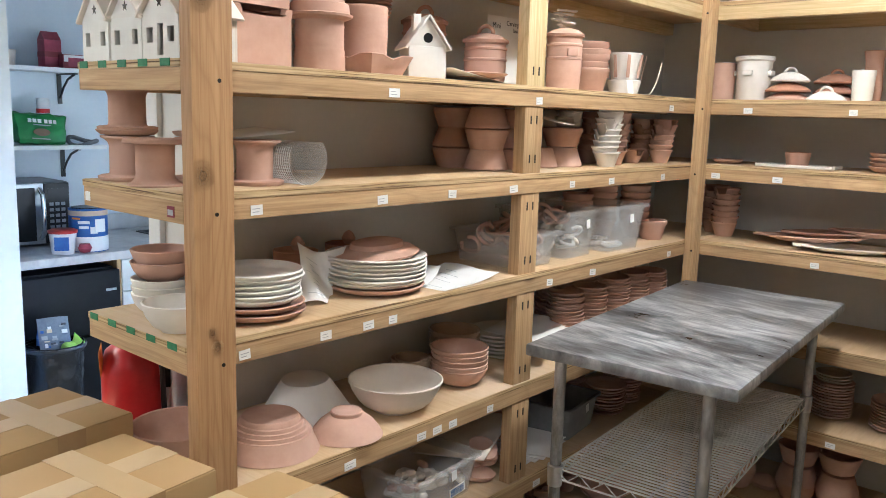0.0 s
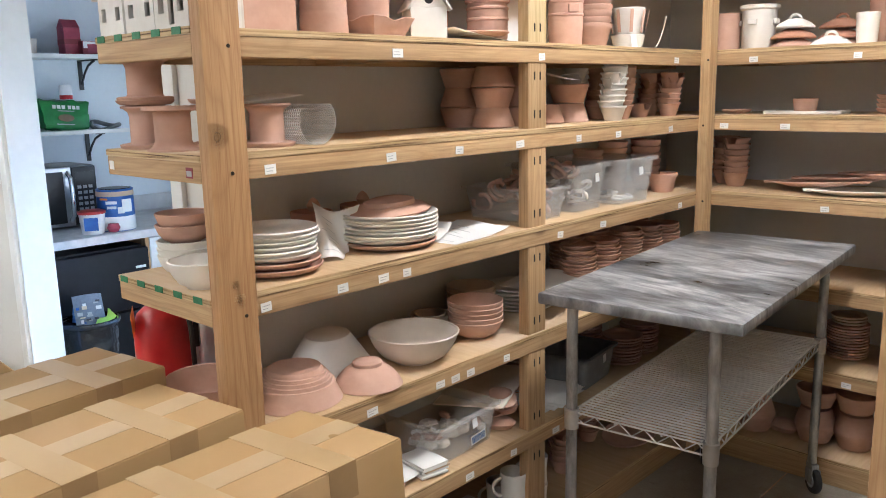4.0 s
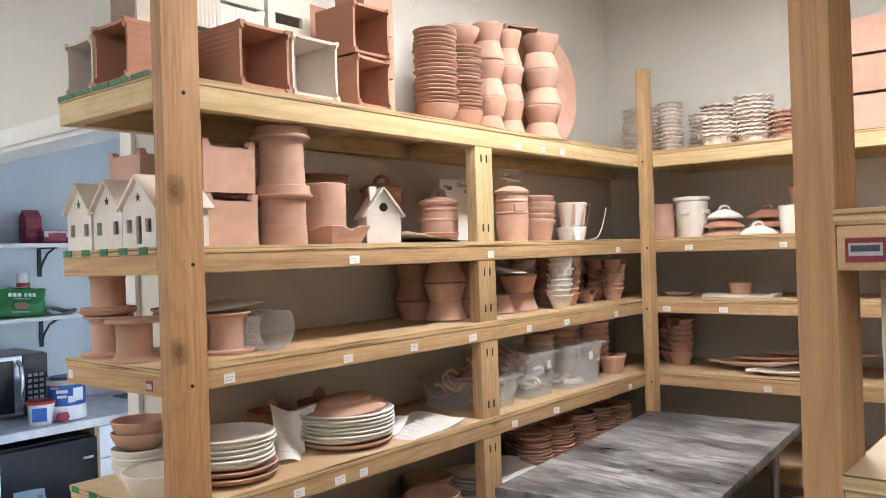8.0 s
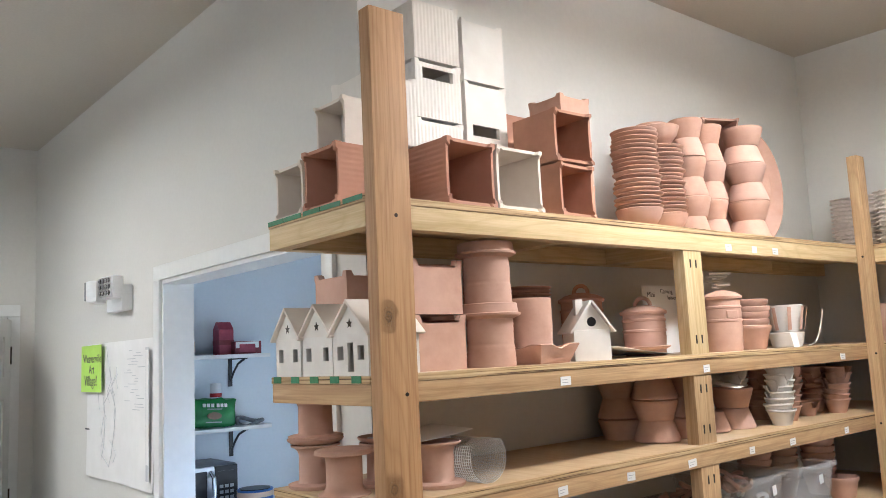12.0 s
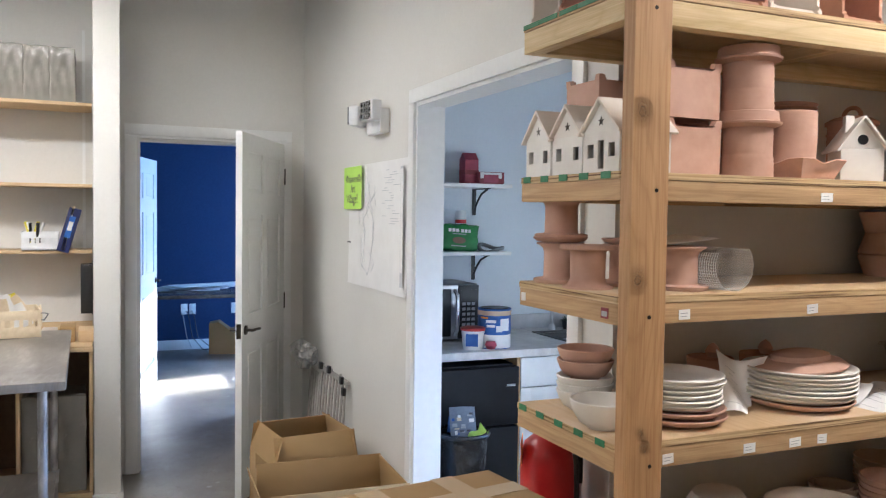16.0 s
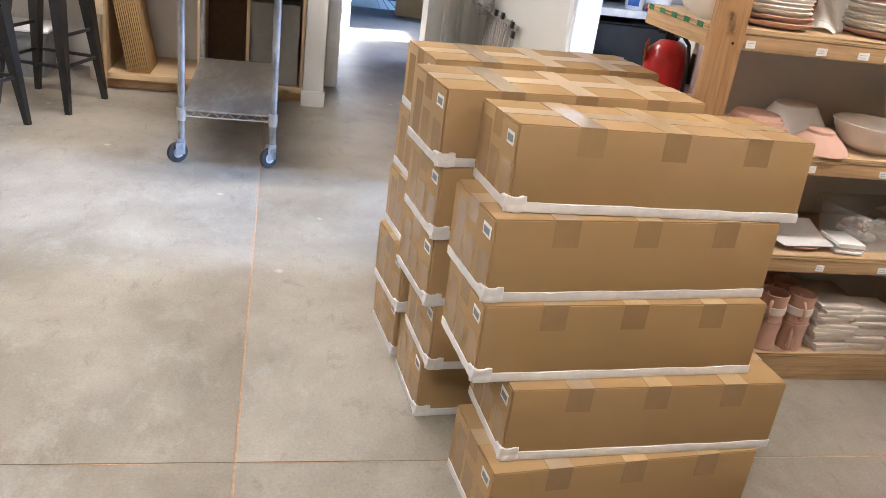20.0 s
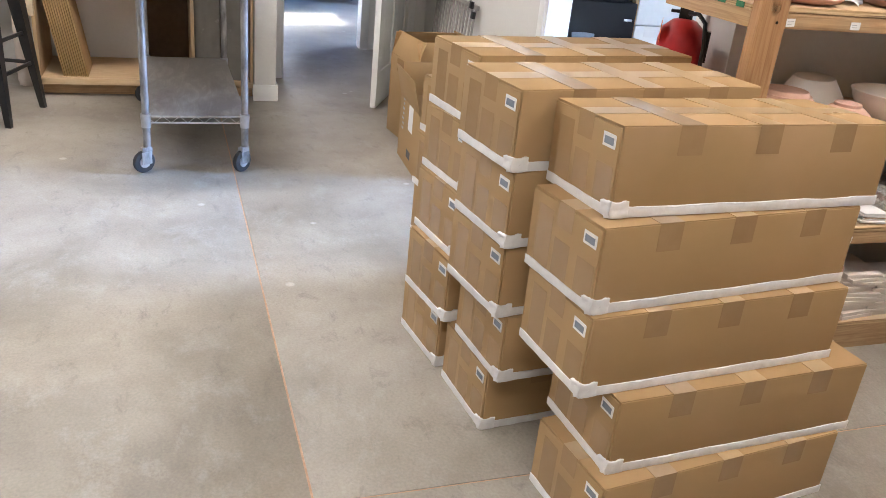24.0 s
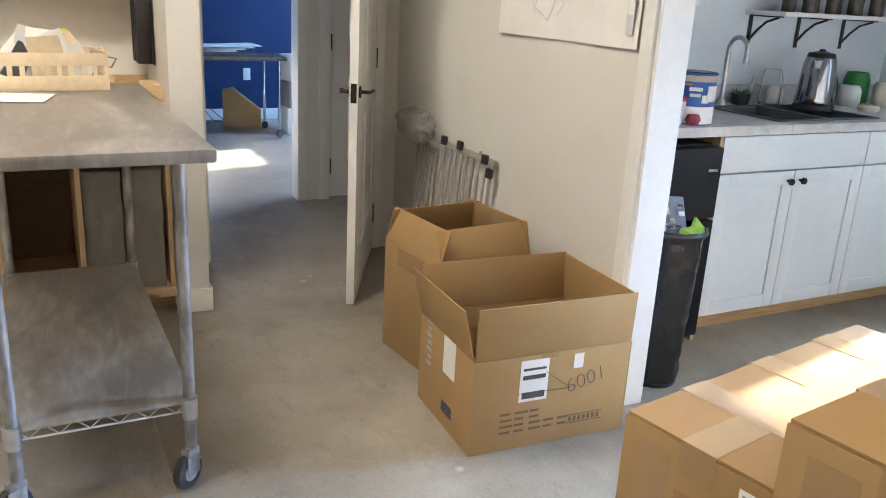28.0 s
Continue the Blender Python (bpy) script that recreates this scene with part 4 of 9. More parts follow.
# ---- steel work tables ----
def steel_table(name, m, w, d, top_z, top_mat, shelf_kind, shelf_z, label, leg_in, round_in=0.0, casters=True, rim=0.035, leg_r=0.0165, wr=0.05):
    """A table over local x (width w) and y (depth d) with tube legs, one lower shelf and casters."""
    ob = thing(name, m, label, "work table")
    part("tabletop", B(0, w, 0, d, top_z - rim, top_z, 0.009), top_mat, ob, "smeared metal top")
    z0 = 2 * wr + 0.015 if casters else 0.0
    for i, x in enumerate((leg_in, w - leg_in)):
        for j, y in enumerate((leg_in + round_in, d - leg_in - round_in)):
            leg = bmesh.new()
            lathe(leg, [(0, z0), (leg_r, z0), (leg_r, top_z - rim), (0, top_z - rim)], 16, pose(x, y, 0))
            lg = part("leg", leg, GRIMY_STEEL, ob)
            col = L([(0, shelf_z - 0.05), (leg_r + 0.004, shelf_z - 0.05), (leg_r + 0.006, shelf_z + 0.01), (leg_r, shelf_z + 0.012)], 16, pose(x, y, 0))
            part("collar", col, STEEL_LEG, lg)
            if casters:
                yaw = 8 + 11 * (2 * i + j)
                wheel = part("caster", B(-0.014, 0.014, -0.03, 0.018, z0 - 0.027, z0, 0.004, pose(x, y, 0, 0, 0, yaw)), GRIMY_STEEL, ob)
                for s in (-0.016, 0.016):
                    part("fork", B(s - 0.002, s + 0.002, -0.036, 0.012, wr - 0.01, z0 - 0.02, 0.001, pose(x, y, 0, 0, 0, yaw)), GRIMY_STEEL, wheel)
                prof = [(0, -0.012), (wr - 0.02, -0.012), (wr - 0.004, -0.011), (wr, -0.004), (wr, 0.004), (wr - 0.004, 0.011), (wr - 0.02, 0.012), (0, 0.012)]
                part("wheel", L(prof, 24, pose(x, y, 0, 0, 0, yaw) @ pose(0, -0.02, wr, 0, 90, 0)), RUBBER, wheel, "grey rubber wheel")
                part("hub", L([(0, -0.0145), (wr * 0.5, -0.0145), (wr * 0.55, 0.0), (wr * 0.5, 0.0145), (0, 0.0145)], 16, pose(x, y, 0, 0, 0, yaw) @ pose(0, -0.02, wr, 0, 90, 0)), STEEL_LEG, wheel)
    a, b = leg_in, leg_in + round_in
    if shelf_kind == "wire":
        wire = mesh_of("shelf_wire", tube(bmesh.new(), [(a, 0, 0), (w - a, 0, 0)], 0.003, 6), WIRE)
        n = int((d - 2 * b) / 0.0185)
        for k in range(1, n):
            part("wire", wire, WIRE, ob).matrix_basis = pose(0, b + (d - 2 * b) * k / n, shelf_z)
        for k in range(1, 3):
            x = a + (w - 2 * a) * k / 3
            part("cross_wire", tube(bmesh.new(), [(x, b, shelf_z - 0.006), (x, d - b, shelf_z - 0.006)], 0.0035, 6), WIRE, ob)
    else:
        part("lower_shelf", B(a - 0.01, w - a + 0.01, b - 0.01, d - b + 0.01, shelf_z - 0.004, shelf_z + 0.006, 0.003), top_mat, ob, "dusty sheet metal lower shelf")
    # trussed rims of the lower shelf
    for (p, q) in (((a, b), (w - a, b)), ((a, d - b), (w - a, d - b)), ((a, b), (a, d - b)), ((w - a, b), (w - a, d - b))):
        tr = bmesh.new()
        p0, p1 = Vector((*p, shelf_z)), Vector((*q, shelf_z))
        tube(tr, [p0, p1], 0.003, 6)
        tube(tr, [p0 - Vector((0, 0, 0.03)), p1 - Vector((0, 0, 0.03))], 0.003, 6)
        n = max(4, int((p1 - p0).length / 0.035))
        tube(tr, [p0.lerp(p1, k / n) - Vector((0, 0, 0.03 * (k % 2))) for k in range(n + 1)], 0.0022, 5)
        part("truss_rim", tr, WIRE, ob, "zigzag wire rim")
    return ob


# table in the shelf aisle, cart at the desk nook
steel_table("work_table", pose(-1.125, 2.135, 0, 0, 0, 4.8), 0.585, 1.235, 0.96, DUSTY_STEEL, "wire", 0.60, "steel work table with a clay-smeared top and wire lower shelf", 0.085, -0.03)
steel_table("work_cart", pose(-4.43, -0.49, 0, 0, 0, 0.5), 1.37, 0.59, 0.965, STEEL_TOP, "sheet", 0.26, "stainless steel cart table on casters with a dusty lower shelf", 0.08, 0.0, wr=0.052)

# ---- pottery ----
S = [shelf_top(i) for i in range(7)]


def hollow(outer, t):
    """The closed profile of a vessel from its outer line, with walls t thick."""
    r0, z0 = outer[0]
    inner = [(max(r - t, 0.002), z) for r, z in outer[::-1]]
    inner = [(r, max(z, z0 + t)) for r, z in inner]
    rim = (outer[-1][0] - t / 2, outer[-1][1] + t * 0.35)
    return [(0, z0)] + outer + [rim] + inner + [(0, z0 + t)]


MESHES = {}


def pot_mesh(key, outer, t, mat, seg=32, wob=0.006):
    if key not in MESHES:
        MESHES[key] = mesh_of(key, L(hollow(outer, t), seg, None, wob), mat)
    return MESHES[key]


def put(name, me, x, y, z, label, category, group="", turn=None, tilt=(0, 0), flip=False, scale=1.0):
    """A one-mesh thing at a place; flip turns it upside down about its own middle."""
    a = random.uniform(0, 360) if turn is None else turn
    m = pose(x, y, z, tilt[0], tilt[1], a)
    if flip:
        top = max(v.co.z for v in me.vertices)
        m = pose(x, y, z + top, 180 + tilt[0], tilt[1], a)
    ob = new(name, me)
    ob.matrix_basis = m @ Matrix.Scale(scale, 4)
    return tagged(ob, label, category, group)


def tapered(r0, r1, h):
    return [(r0 * 0.92, 0), (r0, 0.003), (r0 + (r1 - r0) * 0.5, h * 0.5), (r1, h)]


def bowl_line(foot, r, h, lip=0.0):
    return [(foot, 0), (foot + 0.002, 0.004), (foot + (r - foot) * 0.45, h * 0.22), (foot + (r - foot) * 0.78, h * 0.55), (r - 0.001, h * 0.92), (r + lip, h)]


def plate_line(foot, r, h):
    return [(foot, 0), (foot + 0.004, 0.003), (r * 0.86, h * 0.35), (r * 0.96, h * 0.7), (r, h)]


def wheel_lines(outer, n, amp):
    """Adds throwing ridges to a straight outer line."""
    out = []
    for (r0, z0), (r1, z1) in zip(outer, outer[1:]):
        for k in range(n):
            f = k / n
            out.append((r0 + (r1 - r0) * f + (2 * amp if k % 2 else 0), z0 + (z1 - z0) * f))
    return out + [outer[-1]]


def stack(name, me, x, y, z, n, pitch, label, category, group, jig=0.003, lean=0.0):
    for k in range(n):
        put(name, me, x + random.uniform(-jig, jig), y + random.uniform(-jig, jig), z + k * pitch, label, category, group, None, (random.uniform(-lean, lean), random.uniform(-lean, lean)))


def planter_mesh(key, w, h, mat, ribs=0, t=0.0075, slot=None, nub=0.006):
    """A square slab-built planter, mouth up: one shell with nubs at the rim's corners, ribs down its sides, a slot cut through one side."""
    if key in MESHES:
        return MESHES[key]
    bm = bmesh.new()
    a = w / 2
    n = max(20, 4 * ribs)
    outer, inner, rim, corner = [], [], [], []
    for side in range(4):
        m2 = Matrix.Rotation(side * math.pi / 2, 2)
        for k in range(n):
            f = -1 + 2 * k / n
            rib = 0.0014 if ribs and k % 4 in (1, 2) and 0 < k < n else 0.0
            near = min(k, n - k) * w / n < 0.0125 + 0.2 * (nub - 0.006)
            swell = 0.0015 if near else 0.0
            outer.append(m2 @ Vector((f * a, -a - rib)))
            corner.append(m2 @ Vector((f * (a + swell), -a - swell)))
            inner.append(m2 @ Vector((f * (a - t), -(a - t))))
            rim.append(h if near else h - nub - 0.0015 * math.sin(math.pi * k / n))
    count = len(outer)
    z0, z1 = (slot - 0.015, slot + 0.015) if slot else (h * 0.4, h * 0.5)
    levels = [(outer, 0.0), (outer, z0), (outer, z1), (outer, h - 0.02), (corner, h - 0.012), (corner, rim), (inner, rim), (inner, z1), (inner, z0), (inner, t)]
    rings = [[bm.verts.new((p.x, p.y, z if isinstance(z, float) else z[i])) for i, p in enumerate(ps)] for ps, z in levels]
    k0, k1 = int(n * 0.17), int(n * 0.83)
    for q, (r0, r1) in enumerate(zip(rings, rings[1:])):
        for i in range(count):
            if slot and q in (1, 7) and k0 <= i < k1:
                continue
            j = (i + 1) % count
            bm.faces.new((r0[i], r0[j], r1[j], r1[i]))
    if slot:
        for i in range(k0, k1):
            bm.faces.new((rings[1][i], rings[1][i + 1], rings[8][i + 1], rings[8][i]))
            bm.faces.new((rings[2][i], rings[2][i + 1], rings[7][i + 1], rings[7][i]))
        for i in (k0, k1):
            bm.faces.new((rings[1][i], rings[2][i], rings[7][i], rings[8][i]))
    bm.faces.new(rings[0][::-1])
    bm.faces.new(rings[-1])
    MESHES[key] = mesh_of(key, bm, mat)
    return MESHES[key]


def planter(key, m, label, w=0.15, h=0.165, mat=TERRA_RED, ribs=0, slot=None, nub=0.006):
    me = planter_mesh(key, w, h, mat, ribs, 0.0075, slot, nub)
    ob = thing("planter", m, label, "planter", "square slab-built planters")
    part("pot", me, mat, ob)
    return ob


random.seed(11)
Z5 = S[6]
# long bay, top deck: planters lying on their sides, mouths to the aisle


def lying(key, x, y, z, turn, label, **k):
    w = k.get("w", 0.15)
    return planter(key, pose(x, y, z + w / 2 + 0.004, 0, 0, turn) @ pose(0, 0, 0, 0, 90, 0) @ pose(0, 0, -k.get("h", 0.165)), label, **k)


lying("ribbed_red", -1.262, 1.475, Z5, 2, "ribbed red clay planter lying with its mouth outwards", mat=TERRA_RED, ribs=12)
lying("white_square", -1.262, 1.632, Z5, 0, "white clay planter lying with its mouth outwards", mat=CREAM)
lying("smooth_red", -1.265, 1.845, Z5, 3, "smooth red clay planter lying with its mouth outwards", mat=TERRA_RED, w=0.135, h=0.16)
lying("smooth_red", -1.262, 1.838, Z5 + 0.141, -2, "smooth red clay planter stacked on another", mat=TERRA_RED, w=0.135, h=0.16)
# end of the top deck, mouths to the south
lying("cream_square", -1.59, 1.178, Z5, -90, "cream clay planter lying at the end of the top shelf", mat=CREAM, w=0.125, h=0.15)
lying("red_ribbed_small", -1.44, 1.175, Z5, -88, "ribbed red clay planter lying at the end of the top shelf", mat=TERRA_RED, w=0.135, h=0.15, ribs=11)
lying("cream_square", -1.50, 1.24, Z5 + 0.142, -90, "cream clay planter stacked on two others", mat=CREAM, w=0.125, h=0.15)
# white planters stacked upright behind
for k, (z, h, slot) in enumerate(((0, 0.105, None), (0.107, 0.152, None), (0.261, 0.152, 0.118), (0.415, 0.16, None))):
    planter("white_ribbed_%s" % "abcd"[k], pose(-1.53, 1.548, Z5 + z, 0, 0, 90), "white ribbed clay planter in an upright stack", 0.15, h, WHITE, 13, slot)
for k, (z, h, slot) in enumerate(((0, 0.21, None), (0.212, 0.172, 0.040), (0.386, 0.172, None))):
    planter("white_plain_%s" % "abc"[k], pose(-1.53, 1.712, Z5 + z, 0, 0, 90), "smooth white clay planter in an upright stack", 0.148, h, WHITE, 0, slot)
for k in range(2):
    planter("white_ribbed_side", pose(-1.52, 1.39, Z5 + 0.178 * k, 0, 0, 90), "white ribbed clay planter in an upright stack", 0.15, 0.172, WHITE, 13)
for k in range(3):
    planter("pink_small_cut" if k == 1 else "pink_small", pose(-1.44, 1.985, Z5 + 0.127 * k, 0, 0, 90), "small smooth pink planter in an upright stack", 0.12, 0.124, TERRA, 0, 0.09 if k == 1 else None)
for k in range(2):
    planter("red_tall", pose(-1.56, 1.87, Z5 + 0.17 * k, 0, 0, 90), "red clay planter standing behind others", 0.14, 0.165, TERRA_RED)
for k in range(3):
    if k < 2:
        planter("pink_tall", pose(-1.50, 2.84, Z5 + 0.146 * k, 0, 0, 90), "pink clay planter standing in a stack behind pots", 0.15, 0.144, TERRA)
    else:
        lying("pink_top", -1.40, 2.78, Z5 + 0.290, -24, "pink clay planter lying on top of a stack", mat=TERRA, w=0.145, h=0.15)

saucer = pot_mesh("saucer_form", plate_line(0.042, 0.068, 0.014), 0.005, TERRA)
rim_bowl = pot_mesh("rim_bowl_form", bowl_line(0.03, 0.069, 0.055), 0.005, TERRA)
for (x, y, n) in ((-1.335, 2.185, 19), (-1.36, 2.345, 17)):
    put("bowl", rim_bowl, x, y, Z5, "pink clay bowl under a tall stack of saucers", "bowl", "bowls on the top shelf")
    stack("saucer", saucer, x, y, Z5 + 0.05, n, 0.0125, "pink clay saucer in a tall stack", "saucer", "saucers in tall stacks", 0.004, 0.8)
put("bowl", rim_bowl, -1.37, 2.35, Z5 + 0.275, "pink clay bowl on top of a tall stack of saucers", "bowl", "bowls on the top shelf")
cone = pot_mesh("flowerpot_form", [(0.041, 0), (0.042, 0.001), (0.054, 0.050), (0.0555, 0.054), (0.0555, 0.062)], 0.0055, TERRA)
cone_wide = pot_mesh("wide_flowerpot_form", [(0.051, 0), (0.052, 0.001), (0.069, 0.052), (0.0705, 0.056), (0.0705, 0.062)], 0.006, TERRA)
for (x, y, n, me) in ((-1.38, 2.525, 6, cone), (-1.47, 2.47, 6, cone), (-1.39, 2.655, 6, cone), (-1.51, 2.62, 6, cone), (-1.345, 2.805, 6, cone_wide)):
    h = max(v.co.z for v in me.vertices)
    for k in range(n):
        put("flowerpot", me, x + random.uniform(-0.004, 0.004), y + random.uniform(-0.004, 0.004), Z5 + k * h, "small pink clay flowerpot stacked rim to rim", "flowerpot", "flowerpots stacked rim to rim", None, (0, 0), k % 2 == 0)
oval = bmesh.new()
lathe(oval, hollow([(0.02, 0), (0.16, 0.008), (0.2, 0.025), (0.21, 0.03)], 0.008), 36)
bmesh.ops.scale(oval, vec=(1.0, 0.56, 1.0), verts=oval.verts)
single("oval_platter", oval, TERRA, pose(-1.42, 2.965, Z5 + 0.212, 0, 86, -22), "tall pink oval platter standing on edge", "platter")

# long bay, fifth deck
Z4 = S[5]


def house(m, w, d, h, door, label):
    """A little slab-built house: pierced front, side walls, gables, overhanging roof, chimney."""
    ob = thing("clay_house", m, label, "clay house", "little white clay houses")
    t, e = 0.006, h * 0.58
    q = w * 0.085
    xs = [0, w * 0.12, w * 0.30, w / 2 - q, w / 2 + q, w * 0.70, w * 0.88, w]
    zs = [0, e * 0.1, e * 0.38, e * 0.72, e * 0.8, e]
    holes = {(1, 2), (5, 2)} | ({(3, 1), (3, 2), (3, 3)} if door else set())
    part("front_wall", pierced(bmesh.new(), xs, zs, holes, t), WHITE, ob)
    part("back_wall", B(0, w, d - t, d, 0, e), WHITE, ob)
    part("side_wall", B(0, t, t, d - t, 0, e), WHITE, ob)
    part("side_wall", B(w - t, w, t, d - t, 0, e), WHITE, ob)
    for y in (0, d - t):
        part("gable", extrude(bmesh.new(), [(0, e), (w, e), (w / 2, h)], t, pose(0, y + t, 0, 90, 0, 0)), WHITE, ob)
    # dark star plate on the gable, standing for the shade in a cut star
    st = [((0.011 if k % 2 == 0 else 0.0045) * math.sin(k * math.pi / 5) + w / 2, (0.011 if k % 2 == 0 else 0.0045) * math.cos(k * math.pi / 5) + e + (h - e) * 0.36) for k in range(10)]
    part("star_hole", extrude(bmesh.new(), st, 0.0008, pose(0, -0.0001, 0, 90, 0, 0)), BROWN_GLASS, ob, "dark star plate for the shade of a cut hole")
    slope = math.hypot(w / 2, h - e)
    ang = math.degrees(math.atan2(h - e, w / 2))
    for s in (-1, 1):
        rf = B(-0.006, slope + 0.012, -0.01, d + 0.01, 0, 0.006, 0.0015, pose(w / 2, 0, h + 0.003) @ pose(0, 0, 0, 0, ang, 0) if s > 0 else pose(w / 2, 0, h + 0.003) @ pose(0, 0, 0, 0, 180 - ang, 0) @ pose(0, 0, -0.006))
        part("roof", rf, CREAM, ob)
    part("chimney", B(w * 0.6, w * 0.82, d * 0.5, d * 0.72, h * 0.78, h * 1.06, 0.002), CREAM, ob)
    return ob


for x, door, w in ((-1.665, False, 0.118), (-1.54, False, 0.12), (-1.412, True, 0.132)):
    house(pose(x, 1.182, Z4, 0, 0, random.uniform(-3, 3)), w, 0.13, 0.148, door, "little white clay house with pierced windows and gable star")
planter("pink_box", pose(-1.385, 1.40, Z4, 0, 0, 90), "pink clay box planter with notched corners", 0.145, 0.122, TERRA, 0, None, 0.016)
planter("pink_box", pose(-1.385, 1.395, Z4 + 0.124, 0, 0, 91), "pink clay box planter with notched corners, stacked", 0.145, 0.122, TERRA, 0, None, 0.016)
planter("pink_rear_box", pose(-1.575, 1.352, Z4 + 0.122, 0, 0, 90), "pink clay box planter behind the houses", 0.14, 0.118, TERRA, 0, None, 0.016)
planter("pink_rear_box", pose(-1.575, 1.352, Z4, 0, 0, 90), "pink clay box planter behind the houses", 0.14, 0.118, TERRA)
flanged = pot_mesh("flanged_stand_form", wheel_lines([(0.058, 0), (0.0555, 0.055), (0.055, 0.112)], 9, 0.0007) + [(0.058, 0.113), (0.073, 0.119), (0.0745, 0.124), (0.069, 0.126), (0.066, 0.147)], 0.005, TERRA)
put("flanged_pot", flanged, -1.335, 1.57, Z4, "flanged pink clay stand under a second one", "pottery stand", "flanged stands")
put("flanged_pot", flanged, -1.34, 1.572, Z4 + 0.146, "flanged pink clay stand on top of another", "pottery stand", "flanged stands")
put("flanged_pot", flanged, -1.47, 1.50, Z4 + 0.10, "flanged pink clay stand at the back", "pottery stand", "flanged stands")
put("crock", pot_mesh("ridged_crock_form", wheel_lines([(0.058, 0), (0.060, 0.12)], 22, 0.0008), 0.006, TERRA), -1.375, 1.742, Z4 + 0.042, "ridged pink clay cylinder standing in a dish", "crock")
dish = lathe(bmesh.new(), hollow([(0.078, 0), (0.081, 0.002), (0.104, 0.040), (0.108, 0.046)], 0.006), 4)
bmesh.ops.subdivide_edges(dish, edges=dish.edges[:], cuts=3, use_grid_fill=True)
for v in dish.verts:
    if v.co.z > 0.03:
        v.co.z -= 0.010 * max(0.0, 1 - abs(abs(v.co.x) - abs(v.co.y)) / 0.05)
put("notched_dish", mesh_of("notched_dish_form", dish, TERRA), -1.345, 1.735, Z4, "low square pink clay dish with dipped rims", "dish", "", 50)
dark_plate = pot_mesh("dark_plate_form", plate_line(0.05, 0.085, 0.012), 0.005, TERRA_RED)
put("crock", pot_mesh("back_crock_form", tapered(0.055, 0.06, 0.148), 0.006, TERRA_RED), -1.52, 1.86, Z4, "dark clay crock under a stack of plates", "crock")
stack("plate", dark_plate, -1.52, 1.86, Z4 + 0.152, 5, 0.010, "dark red clay plate in a low stack", "plate", "plates on the fifth shelf", 0.004)


def birdhouse(m):
    ob = thing("birdhouse", m, "white clay birdhouse with a round hole, standing on the shelf", "birdhouse")
    w, d, h, e, t = 0.105, 0.11, 0.158, 0.085, 0.006
    bm = bmesh.new()
    bx(bm, -w / 2, w / 2, 0, d, 0, e, 0.002)
    extrude(bm, [(-w / 2, e), (w / 2, e), (0, h)], d, pose(0, d, 0, 90, 0, 0))
    part("body", bm, WHITE, ob)
    # solid body: dark plates stand for the shade in its openings
    part("hole", L([(0, 0), (0.013, 0), (0.013, 0.001), (0, 0.001)], 20, pose(0, -0.0002, e + 0.022, 90, 0, 0)), BLACK, ob, "black disc for the shade of the entrance hole")
    part("window", B(-w / 2 - 0.0012, -w / 2 - 0.0002, 0.02, 0.045, 0.02, 0.05), BROWN_GLASS, ob, "dark square plate for the shade of a window opening")
    ang = math.degrees(math.atan2(h - e, w / 2))
    for s in (1, -1):
        mm = pose(0, 0, h + 0.003) @ (pose(0, 0, 0, 0, ang, 0) if s > 0 else pose(0, 0, 0, 0, 180 - ang, 0) @ pose(0, 0, -0.006))
        part("roof", B(-0.004, 0.105, -0.014, d + 0.014, 0, 0.006, 0.0015, mm), WHITE, ob)
    part("chimney", B(-0.034, -0.012, 0.03, 0.055, h - 0.03, h + 0.014, 0.002), WHITE, ob)


birdhouse(pose(-1.29, 1.885, Z4, 0, 0, 58) @ Matrix.Scale(0.93, 4))


def canister(m, r, h, mat, label, handle=True, badge=False):
    ob = thing("canister", m, label, "canister", "lidded canisters")
    part("body", L(hollow(wheel_lines([(r * 0.94, 0), (r, h * 0.3), (r, h)], 5, 0.0008), 0.006), 32, None, 0.004), mat, ob)
    lid = part("lid", L([(0, h - 0.002), (r + 0.006, h - 0.002), (r + 0.008, h + 0.006), (r * 0.8, h + 0.018), (r * 0.3, h + 0.026), (0, h + 0.027)], 32), mat, ob)
    if handle:
        part("knob", tube(bmesh.new(), [(0.028 * math.cos(a), 0, h + 0.024 + 0.024 * math.sin(a)) for a in [math.pi * k / 8 for k in range(9)]], 0.006, 8), mat, lid)
    for z in (0.55, 0.8):
        part("band", L([(r, h * z), (r + 0.003, h * z + 0.003), (r + 0.003, h * z + 0.008), (r, h * z + 0.011)], 32), mat, ob)
    if badge:
        part("badge", B(-0.017, 0.017, -r - 0.006, -r + 0.004, h * 0.62, h * 0.62 + 0.024, 0.002), mat, ob)
    return ob


canister(pose(-1.53, 2.13, Z4), 0.062, 0.17, TERRA_RED, "dark pink clay canister with a knobbed lid")
canister(pose(-1.42, 2.28, Z4), 0.062, 0.125, TERRA, "pink clay canister with a banded body and looped lid")
canister(pose(-1.335, 2.575, Z4, 0, 0, 60), 0.055, 0.165, TERRA, "pink clay canister with a bow badge", False, True)
note = single("paper_note", sheet(bmesh.new(), 0.27, 0.215, 10, 5, lambda u, v: 0.004 * math.sin(5 * u) + 0.003 * v), PAPER, pose(-1.463, 2.355, Z4 + 0.003, 86, 0, 90), "handwritten white paper sheet standing behind canisters", "paper note")
writing("Mini", pose(0.018, 0.178, 0.007), 0.024, note)
writing("Carving", pose(0.09, 0.19, 0.007), 0.021, note)
